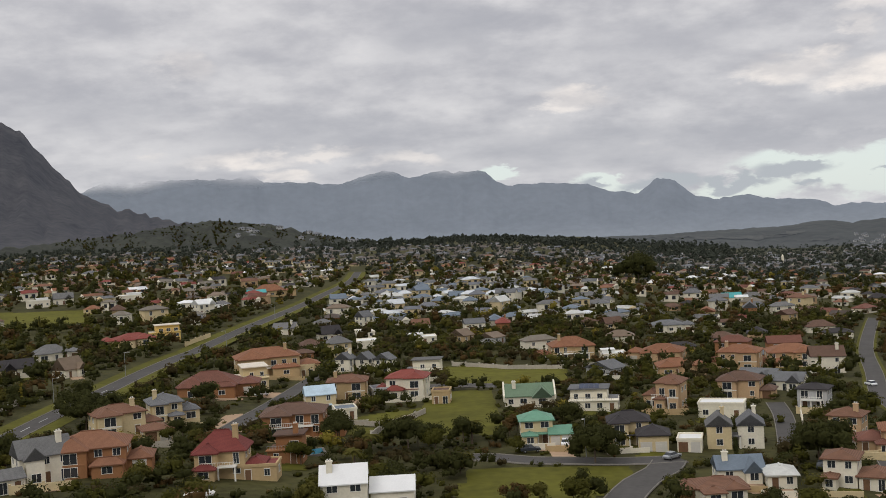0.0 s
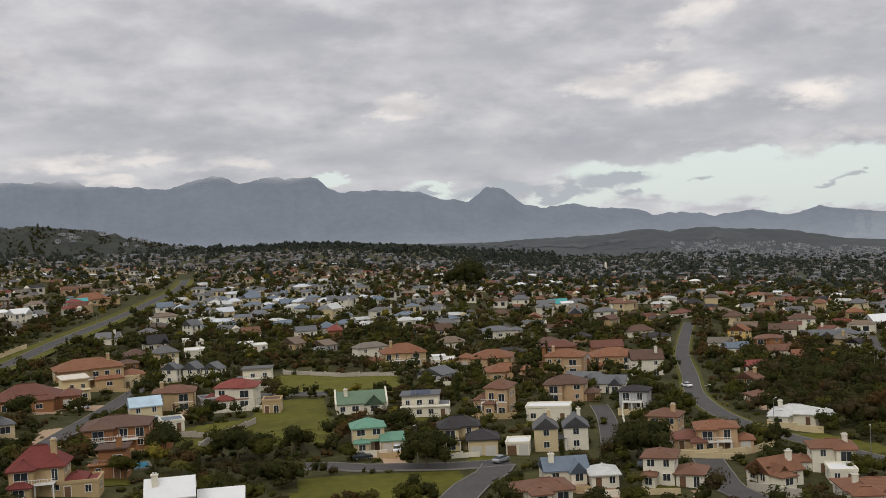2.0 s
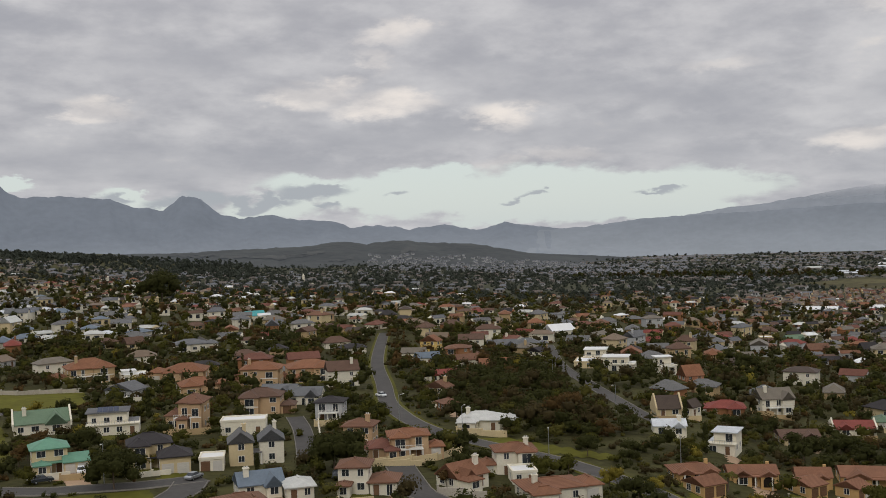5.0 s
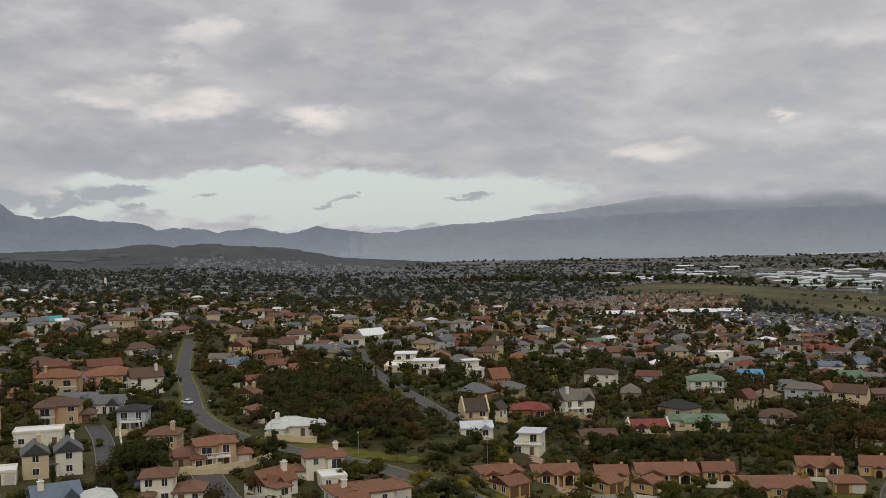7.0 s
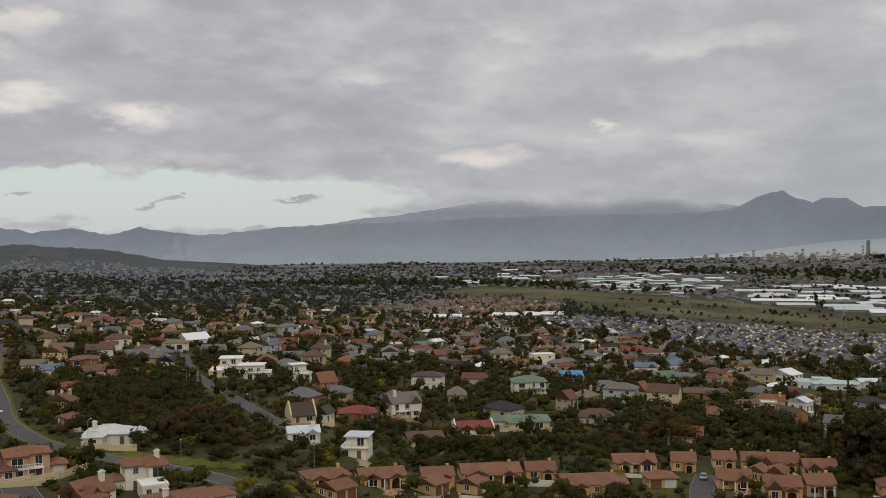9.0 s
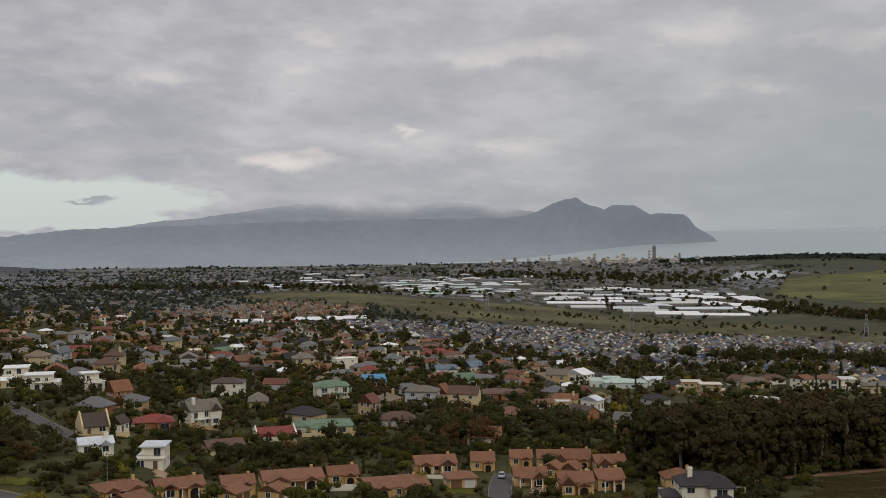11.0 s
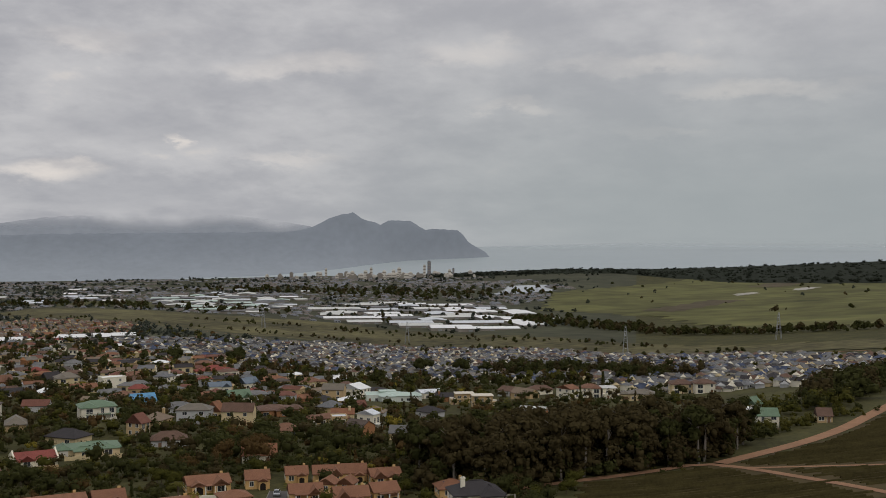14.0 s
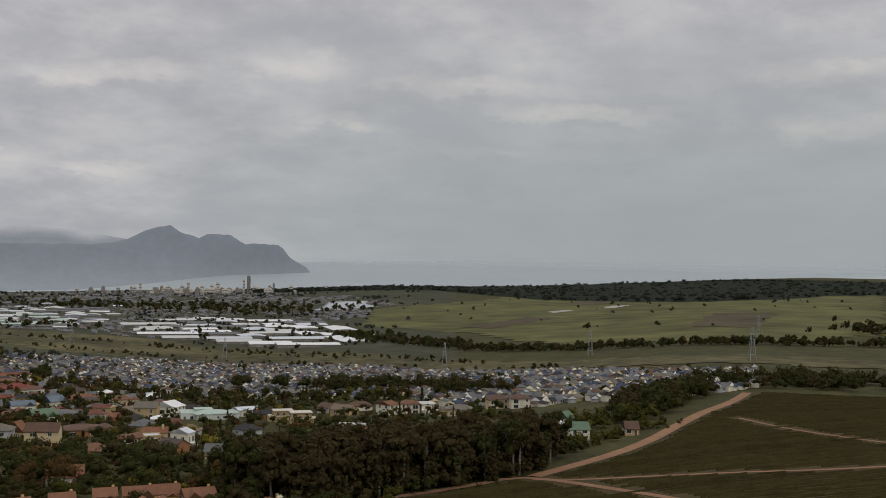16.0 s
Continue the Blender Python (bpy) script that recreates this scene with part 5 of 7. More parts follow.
house(546.8, 243.2, 20, 12.7, 9.6, 3.6, 1.2, 1, 'gable', 'white', 'metal', '')
house(530.2, 281.7, 55, 10.5, 14.8, 5.2, 2.5, 2, 'gable', 'white', 'white', '')
house(311.7, 516.3, 30, 14.7, 11.1, 3.6, 3.2, 1, 'gable', 'white', 'whiteroof', '')
house(442.0, 406.9, 10, 11.7, 8.9, 5.4, 2.6, 2, 'hip', 'cream', 'thatchg', '')
house(426.4, 438.1, 20, 11.6, 8.8, 3.2, 2.7, 1, 'gable', 'brick', 'rust', '')
house(449.2, 424.6, 35, 9.3, 7.1, 3.3, 3.5, 1, 'gable', 'white', 'dark', '')
house(519.1, 344.4, 40, 10.2, 7.7, 3.6, 2.8, 1, 'gable', 'white', 'bluegrey', '')
house(449.0, 479.9, 30, 10.7, 8.1, 3.5, 2.7, 1, 'gable', 'cream', 'green', '')
house(-235.1, 616.7, 4, 12.6, 9.5, 3.6, 1.2, 1, 'flat', 'white', 'white', '')
house(569.9, 333.6, 10, 12.0, 9.1, 3.5, 2.2, 1, 'hip', 'cream', 'rust', '')
house(562.8, 354.1, 10, 15.6, 11.8, 2.8, 2.4, 1, 'hip', 'tan', 'orange', '')
house(-189.1, 639.6, 4, 16.8, 12.7, 3.6, 1.2, 1, 'flat', 'white', 'white', '')
house(-224.6, 628.4, 4, 11.1, 8.4, 3.6, 3.0, 1, 'gable', 'white', 'grey', '')
house(582.6, 413.3, 10, 14.5, 11.0, 3.0, 3.1, 1, 'hip', 'cream', 'red', '')
house(-117.3, 712.3, 4, 20.6, 13.0, 3.6, 4.2, 1, 'hip', 'tan', 'orange', '')



class Places:
    """Finds quickly whether a place is free."""
    def __init__(self, cell=25.0):
        self.cell, self.map = cell, {}
        for t in TAKEN:
            self.add(*t)

    def add(self, x, y, r):
        n = int(r / self.cell) + 1
        i, j = int(x // self.cell), int(y // self.cell)
        for a in range(i - n, i + n + 1):
            for b in range(j - n, j + n + 1):
                self.map.setdefault((a, b), []).append((x, y, r))

    def free(self, x, y, r):
        for px, py, pr in self.map.get((int(x // self.cell), int(y // self.cell)), ()):
            if (px - x) ** 2 + (py - y) ** 2 < (pr + r) ** 2:
                return False
        return True


GULLY_ROAD = ((262, 441), (246, 410), (229, 379), (217, 350), (206, 324), (198, 304), (190, 284), (184, 267), (178, 250))   # road along the gully, seen over low growth
GULLY = [(172, 351), (238, 369), (222, 320), (180, 262), (140, 236), (125, 239), (128, 290)]
GULLY2 = [(176, 232), (200, 220), (262, 200), (280, 170), (262, 140), (232, 160), (180, 205)]
GUMS = [(264, 120), (254, 107), (257, 95), (270, 78), (295, 59), (322, 46), (352, 44), (332, 62), (314, 90), (312, 125), (300, 138), (284, 132)]
GULLY4 = [(196, 407), (232, 386), (200, 317), (178, 264), (146, 218), (137, 238), (135, 264), (149, 305)]
GULLY3 = [(262, 198), (279, 190), (291, 176), (304, 157), (330, 165), (352, 191), (331, 213), (300, 208)]
VINE = [(240, 74), (270, 76), (309, 43), (350, 22), (415, 5), (500, -14), (565, -30), (560, -150), (300, -120), (200, -20)]


def is_open(x, y):
    return any(inside(x, y, p) for p in OPEN) or inside(x, y, VINE)


places = Places()
fill = random.Random(21)
ROOF_PICK = ("terra", "rust", "orange", "grey", "slate", "brown", "rustd", "brown", "brown", "dark", "thatchg", "grey", "thatch", "thatchd", "slate", "dark", "rustd", "thatch", "whiteroof", "pale", "thatchg", "red", "grey")
WALL_PICK = ("white", "cream", "white", "tan", "peach", "cream", "white", "brick", "white")
PALE_EST = [(-95, 640), (-67, 870), (60, 890), (112, 640), (120, 520), (45, 530), (-25, 530)]   # pale-roofed estate on the rise


def filler_style(x, y, rnd):
    if inside(x, y, PALE_EST):
        return rnd.choice(("slate", "bluegrey", "grey", "pale", "slate", "metal", "bluegrey", "fargrey")), rnd.choice(("white", "white", "cream"))
    return rnd.choice(ROOF_PICK), rnd.choice(WALL_PICK if x < y * 0.6 else ("white", "cream", "tan", "brick", "tan", "cream", "grey"))


FILLED = 0
tries = 0
while FILLED < 150 and tries < 9000:
    tries += 1
    r = 330 + 400 * fill.random() ** 0.8
    a = fill.uniform(-24, 76)
    x, y = polar(a, r)
    if a < -9 and fill.random() < 0.55:
        continue
    if is_open(x, y) or inside(x, y, GULLY) or inside(x, y, GULLY2) or inside(x, y, GUMS) or (a > 50 and r > 620) or not places.free(x, y, 7.0):
        continue
    rc, wall = filler_style(x, y, fill)
    w, d = fill.uniform(8.5, 13), fill.uniform(6.5, 9)
    st = 2 if fill.random() < 0.3 else 1
    house(x, y, fill.choice((-40, -12, 0, 8, 20, 60, 90)), w, d, 2.9 * st, fill.uniform(1.7, 2.8), st, "flat" if rc == "whiteroof" else fill.choice(("hip", "gable", "hip")), wall, rc,
          "chimney" if fill.random() < 0.2 else "", far=True)
    places.add(x, y, math.hypot(w, d) / 2)
    FILLED += 1


# ---- far roofs of the town, too many to count ----
def block_house(w, d, h, rise, hip, turn, x, y, z):
    """Vertices and quads of a plain house: walls, and a hipped or gabled roof with eaves."""
    c, s = math.cos(turn), math.sin(turn)
    e = 0.45
    k = w / 2 - (d / 2 if hip else -e)
    pts = [(-w / 2, -d / 2, -2), (w / 2, -d / 2, -2), (w / 2, d / 2, -2), (-w / 2, d / 2, -2), (-w / 2, -d / 2, h), (w / 2, -d / 2, h), (w / 2, d / 2, h), (-w / 2, d / 2, h),
           (-w / 2 - e, -d / 2 - e, h - .1), (w / 2 + e, -d / 2 - e, h - .1), (w / 2 + e, d / 2 + e, h - .1), (-w / 2 - e, d / 2 + e, h - .1),
           (-k, -0.05, h + rise), (k, -0.05, h + rise), (k, 0.05, h + rise), (-k, 0.05, h + rise),
           (-w * .3, -d / 2 - .03, h * .35), (-w * .12, -d / 2 - .03, h * .35), (-w * .12, -d / 2 - .03, h * .8), (-w * .3, -d / 2 - .03, h * .8),
           (w * .1, -d / 2 - .03, h * .3), (w * .32, -d / 2 - .03, h * .3), (w * .32, -d / 2 - .03, h * .8), (w * .1, -d / 2 - .03, h * .8)]
    v = [(x + px * c - py * s, y + px * s + py * c, z + pz) for px, py, pz in pts]
    q = [(0, 1, 5, 4), (1, 2, 6, 5), (2, 3, 7, 6), (3, 0, 4, 7), (8, 9, 13, 12), (9, 10, 14, 13), (10, 11, 15, 14), (11, 8, 12, 15), (16, 17, 18, 19), (20, 21, 22, 23)]
    end = 1 if hip else 0
    return v, q, [0, 0, 0, 0, 1, end, 1, end, 2, 2]


def roofs_mesh(name, label, spots, wall, rc):
    vs, qs, ix = [], [], []
    for s in spots:
        v, q, i = block_house(*s)
        qs += [tuple(k + len(vs) for k in f) for f in q]
        vs += v
        ix += i
    if vs:
        tagged(new(name, grid_mesh(name, vs, qs, ["wall_" + wall, "roof_" + rc, "glass"], ix)), label, "houses", kind="stuff")


far_spots = {}
rnd = random.Random(8)
for _ in range(8500):
    a = rnd.uniform(-25, 62)
    lim = np.interp(a, [-25, -18, -8, 0, 8, 19, 33, 46, 62], [1500, 1300, 1500, 1520, 1500, 2100, 3300, 1050, 660])
    r = 540 + (lim - 540) * rnd.random() ** 0.8
    x, y = polar(a, r)
    if is_open(x, y) or not places.free(x, y, 5.6 + r * 0.0012 + (0 if inside(x, y, PALE_EST) else 1.8)):
        continue
    if a < -8 and rnd.random() < 0.4:
        continue
    rc, wall = filler_style(x, y, rnd)
    big = 0.78 if r < 800 else 0.66
    if r > 850 and rnd.random() < (0.45 if r < 1150 else 0.62):
        continue
    w, d, st = rnd.uniform(9, 16) * big, rnd.uniform(7, 10) * big, rnd.choice((1, 1, 1, 2))
    if rnd.random() < 0.12:
        wall = "white"
    # beyond 1150 m walls and roofs switch to the haze-greyed colours
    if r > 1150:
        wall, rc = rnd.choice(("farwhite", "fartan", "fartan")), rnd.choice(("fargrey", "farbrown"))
    far_spots.setdefault((wall, rc), []).append((w, d, 3.0 * st * big, rnd.uniform(1.6, 2.6) * big, rnd.random() < 0.6, radians(rnd.uniform(-40, 40) - a), x, y, ground(x, y)))
    places.add(x, y, w * 0.6)
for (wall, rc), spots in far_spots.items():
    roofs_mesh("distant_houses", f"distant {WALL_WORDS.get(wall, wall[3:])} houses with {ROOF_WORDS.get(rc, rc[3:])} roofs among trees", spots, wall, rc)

ESTATE_TREES = []


# estates of close-set small houses below the slope, in rows along the contour
def estate(poly, roofs, walls, along, sx_, sy_, seed, label):
    est, rnd = {}, random.Random(seed)
    cx, cy = sum(p[0] for p in poly) / len(poly), sum(p[1] for p in poly) / len(poly)
    c, s_ = math.cos(along), math.sin(along)
    for i in range(-130, 130):
        for j in range(-130, 130):
            x = cx + i * sx_ * c - j * sy_ * s_ + rnd.uniform(-1.3, 1.3)
            y = cy + i * sx_ * s_ + j * sy_ * c + rnd.uniform(-1.3, 1.3)
            if j % 3 == 0 and rnd.random() < 0.8 or not inside(x, y, poly) or rnd.random() < 0.05 or not places.free(x, y, -2):
                continue
            w = rnd.uniform(4.2, 6.4)
            if rnd.random() < 0.10:
                ESTATE_TREES.append((x, y))
                continue
            est.setdefault((rnd.choice(walls), rnd.choice(roofs)), []).append((w, rnd.uniform(3.6, 4.6), rnd.choice((1.8, 2.1, 2.4, 3.2)), rnd.uniform(1.2, 1.8), rnd.random() < 0.55, along + rnd.choice((0, 1.57, 0.5)) + rnd.uniform(-0.2, 0.2), x, y, ground(x, y)))
    for (wall, rc), spots in est.items():
        roofs_mesh("estate_houses", f"close-set small {WALL_WORDS[wall]} houses with {ROOF_WORDS[rc]} roofs", spots, wall, rc)


EST = [(755, 660), (953, 620), (1040, 560), (1000, 324), (880, 120), (761, 20), (744, -35), (584, -29), (545, 12), (550, 50), (548, 88), (562, 130), (620, 170), (680, 366), (680, 437), (675, 531)]
estate(EST, ("slate", "dark", "grey", "thatchg", "navy", "dark", "slate", "brown"), ("white", "grey", "white", "cream"), math.radians(-25), 6.5, 7.4, 17, "grey")
EST_BROWN = [(650, 810), (996, 970), (990, 800), (830, 690), (700, 715)]
estate(EST_BROWN, ("thatch", "brown", "rustd", "thatchg", "farbrown"), ("tan", "cream", "tan", "brick"), math.radians(-45), 8.6, 9.6, 18, "brown")

# towns of the plain, out to the shore
plain = {}
rnd = random.Random(29)
for _ in range(6400):
    a = rnd.uniform(24, 74)
    hi = np.interp(a, [30, 46, 58, 62, 70, 74], [4010, 3980, 3930, 3860, 3600, 2600])
    lo = np.interp(a, [24, 30, 46, 62, 74], [2800, 2000, 1350, 1500, 2300])
    r = lo + (hi - lo) * rnd.random() ** 0.8
    x, y = polar(a, r)
    dens = noise.noise(Vector((x / 260, y / 260, 4.0)))
    if dens < -0.12 or is_open(x, y):
        continue
    # all houses of the plain wear the haze-greyed colours
    rc = rnd.choice(("fargrey", "farbrown"))
    w = rnd.uniform(6, 10.5) * (0.7 + r / 5000)
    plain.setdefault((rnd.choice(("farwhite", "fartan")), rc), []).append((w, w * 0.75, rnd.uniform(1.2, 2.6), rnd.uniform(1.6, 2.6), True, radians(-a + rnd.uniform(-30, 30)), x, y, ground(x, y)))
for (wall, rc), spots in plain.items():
    roofs_mesh("plain_houses", f"distant low {wall[3:]} houses with haze-greyed {rc[3:]} roofs on the plain", spots, wall, rc)


def shed(x, y, turn, w, d, h, rc, label):
    ob = tagged(new("industrial_shed"), label, "shed", "industrial sheds on the plain")
    ob.matrix_world = pose(x, y, ground(x, y), 0, 0, turn)
    bm = bmesh.new()
    box(bm, -w / 2, w / 2, -d / 2, d / 2, -6, h)
    part("wall", bm, "wall_fartan", ob)
    gable_roof(ob, w, d, h, 1.6, "roof_" + rc, 0, 0, 0.8, 0.8)
    if math.hypot(x, y) < 1900:
        for xx in (-w * 0.3, w * 0.05, w * 0.33):
            bm = bmesh.new()
            box(bm, xx - 3, xx + 3, -d / 2 - 0.2, -d / 2 + 0.1, 0, h * 0.6)
            part("loading_door", bm, "steel", ob)
    return ob


rnd = random.Random(33)
IND = [(1480, 830), (1550, 884), (1832, 1007), (2080, 1010), (1898, 725), (1500, 470), (1330, 500), (1415, 684)]
IND2 = [(1520, 1180), (1640, 1319), (1939, 1445), (2120, 1400), (2018, 1251), (1640, 1000), (1420, 970)]
placed = []
for poly, most, x_lo, x_hi, y_lo, y_hi in ((IND, 46, 1320, 2100, 460, 1020), (IND2, 52, 1400, 2130, 960, 1450)):
    laid = 0
    for _ in range(2600):
        x, y = rnd.uniform(x_lo, x_hi), rnd.uniform(y_lo, y_hi)
        if not inside(x, y, poly) or laid >= most:
            continue
        far_row = poly is IND2
        w, d = (rnd.uniform(28, 62), rnd.uniform(24, 44)) if far_row else (rnd.uniform(44, 100), rnd.uniform(36, 62))
        if any((x - px) ** 2 + (y - py) ** 2 < ((w + pw) * 0.47) ** 2 for px, py, pw in placed):
            continue
        placed.append((x, y, w))
        places.add(x, y, w * 0.5)
        laid += 1
        rc = rnd.choice(("pale", "metal", "palegreen", "slate", "grey", "slate") if far_row else ("whiteroof", "pale", "metal", "pale", "whiteroof", "grey", "metal"))
        shed(x, y, -58 + rnd.uniform(-5, 5) + rnd.choice((0, 0, 0, 90)), w, d, rnd.uniform(3.0, 4.6), rc, f"long industrial shed with {ROOF_WORDS[rc]} low-pitched roof")
for x, y, w, d in ((672, 690, 34, 14), (745, 668, 46, 16), (790, 672, 38, 14)):
    shed(x, y, -48, w, d + 12, 3.4, "whiteroof", "white flat-looking warehouse at the estate edge")
for _ in range(45):
    a, r = rnd.uniform(44, 60), rnd.uniform(1900, 2900)
    x, y = polar(a, r)
    if places.free(x, y, 30):
        places.add(x, y, 30)
        rc = rnd.choice(("whiteroof", "metal", "pale", "slate"))
        shed(x, y, -a + rnd.uniform(-20, 20), rnd.uniform(22, 50), rnd.uniform(22, 40), rnd.uniform(2.6, 4), rc, f"distant industrial shed with {ROOF_WORDS[rc]} roof")


def tower(az, r, w, h, mat):
    """A beach-front block with floor bands and balconies."""
    x, y = polar(az, r)
    ob = tagged(new("apartment_tower"), f"distant {'dark' if mat == 'tower_dark' else 'pale'} apartment tower near the beach", "tower", "beach-front towers")
    ob.matrix_world = pose(x, y, ground(x, y), 0, 0, -az)
    bm = bmesh.new()
    box(bm, -w / 2, w / 2, -w / 2, w / 2, -10, h)
    part("wall", bm, mat, ob)
    bm = bmesh.new()
    box(bm, -w * 0.3, w * 0.3, -w * 0.3, w * 0.3, h, h + w * 0.25)
    part("roof_block", bm, mat, ob)
    n = max(2, int(h / 9))
    for i in range(n):
        bm = bmesh.new()
        box(bm, -w * 0.44, w * 0.44, -w / 2 - 0.4, -w / 2 + 0.1, h * (i + 0.35) / n, h * (i + 0.75) / n)
        part("window_band", bm, "wall_fartan", ob)


for az_, h_, w_, m_ in ((66.0, 78, 17, "wall_grey"), (65.75, 60, 12, "wall_white"), (67.1, 34, 16, "wall_white"), (67.3, 42, 10, "wall_grey"), (68.2, 26, 22, "wall_white"), (64.4, 44, 20, "wall_white"),
                        (64.1, 34, 18, "wall_cream"), (63.6, 30, 20, "wall_white"), (62.9, 46, 14, "wall_white"), (62.6, 30, 20, "wall_cream"), (61.9, 28, 22, "wall_white"), (60.5, 44, 12, "wall_white"),
                        (60.2, 24, 20, "wall_white"), (59.4, 22, 18, "wall_cream"), (57.4, 18, 18, "wall_white"), (65.0, 22, 24, "wall_cream"), (66.5, 20, 26, "wall_white")):
    tower(az_, 3820, w_ * 0.72, h_ * 0.72, "tower_dark" if m_ == "wall_grey" else "tower_cream")

rnd = random.Random(66)
for _ in range(46):
    tower(rnd.gauss(63.6, 2.6), rnd.uniform(3560, 3840), rnd.uniform(9, 20), rnd.uniform(7, 20), rnd.choice(("tower_cream", "tower_cream", "wall_fartan")))
rnd = random.Random(77)
crest_spots = []
for _ in range(20):
    a = rnd.uniform(-11.0, -3.0)
    r = 1790 - rnd.random() * 160
    u = (r - 1300) / 500
    crest = EYE + 1800 * math.tan(radians(np.interp(a, [-24, -17, -14.2, -11.9, -9, -7.6, -5.5, -3.5, -1.5], [0.1, 0.5, 0.85, 1.05, 0.62, 0.25, -0.25, -0.6, -1.0])))
    base = ground(*polar(a, 1300)) - 4
    x, y = polar(a, r)
    crest_spots.append((rnd.uniform(7, 11), 6, 3.2, 1.8, True, radians(-a + rnd.uniform(-30, 30)), x, y, base + (crest - base) * (0.25 * u + 0.75 * u ** 1.9) + 1.0))
roofs_mesh("hilltop_houses", "small white houses along a wooded hilltop", crest_spots, "farwhite", "fargrey")
# town at the foot of the farmed hill
foot_spots = []
for _ in range(560):
    a = rnd.uniform(21, 38)
    r = rnd.uniform(2100, 2850)
    x, y = polar(a, r)
    u = max(0, (r - 2300) / 1000)
    crest = EYE + 3300 * math.tan(radians(np.interp(a, FARM_AZ, FARM_EL))) + 11 * 0.35 * noise.fractal(Vector((a * 1.7, 51.0, 0.0)), 1.0, 2.0, 4)
    base = max(ground(*polar(a, 2300)) - 4, EYE + 2300 * math.tan(radians(-3.0)))
    gully = abs(noise.fractal(Vector((a * 0.9, u * 1.6 + 51.0, 3.0)), 1.0, 2.0, 5))
    z = max(ground(x, y), base + (crest - base) * (0.25 * u + 0.75 * u ** 1.9) + 11 * (0.4 - gully) * 4 * u * (1 - u)) if a < 33 and u > 0 else ground(x, y)
    foot_spots.append((rnd.uniform(6, 10), 6, 2.4, 1.8, rnd.random() < 0.5, radians(-a + rnd.uniform(-30, 30)), x, y, z + 1.0))
roofs_mesh("hillside_houses", "pale houses scattered over the foot of a hill", foot_spots, "farwhite", "fargrey")


# ---- trees ----
def sphere_quads(n=3):
    """A cube blown up to a ball, all quads."""
    vs, qs = [], []
    for ax in range(3):
        for sg in (-1, 1):
            base = len(vs)
            for i in range(n + 1):
                for j in range(n + 1):
                    p = [0, 0, 0]
                    p[ax], p[(ax + 1) % 3], p[(ax + 2) % 3] = sg, (2 * i / n - 1) * sg, 2 * j / n - 1
                    vs.append(p)
            for i in range(n):
                for j in range(n):
                    k = base + i * (n + 1) + j
                    qs.append((k, k + n + 1, k + n + 2, k + 1))
    v, same = np.unique(np.round(np.array(vs, float), 4), axis=0, return_inverse=True)
    return v / np.linalg.norm(v, axis=1, keepdims=True), same.reshape(-1)[np.array(qs)]


BALL_V, BALL_Q = sphere_quads(2)
LUMP_V, LUMP_Q = sphere_quads(1)


def crown(rng, lobes, leaves, leaf, core=0.66, rough_core=False):
    """Foliage: leaf sprays over overlapping lobes, with a dark ragged core. lobes: (centre, radii)."""
    vs, qs, n = [], [], 0
    for c, rad in lobes:
        c, rad = np.array(c), np.array(rad)
        bv, bq = (LUMP_V, LUMP_Q) if rough_core else (BALL_V, BALL_Q)
        ball = bv * rad * core * (1 + 0.18 * rng.standard_normal((len(bv), 1)))
        vs.append(ball + c)
        qs.append(bq + n)
        n += len(ball)
        m = max(6, int(leaves / len(lobes)))
        d = rng.standard_normal((m, 3))
        d /= np.linalg.norm(d, axis=1, keepdims=True)
        d[:, 2] = np.where(d[:, 2] < -0.45, -d[:, 2], d[:, 2])
        p = c + d * rad * rng.uniform(0.72, 1.12, (m, 1))
        u = np.cross(d, rng.standard_normal((m, 3)))
        u /= np.linalg.norm(u, axis=1, keepdims=True)
        u = u + 0.22 * rng.standard_normal((m, 3))
        w = np.cross(d, u)
        s = leaf * rng.uniform(0.6, 1.35, (m, 1))
        quad = np.stack([p - u * s, p - w * s * 0.8 + d * s * 0.3, p + u * s, p + w * s * 0.8 - d * s * 0.2], 1)
        vs.append(quad.reshape(-1, 3))
        qs.append(np.arange(m * 4).reshape(-1, 4) + n)
        n += m * 4
    return np.concatenate(vs), np.concatenate(qs)


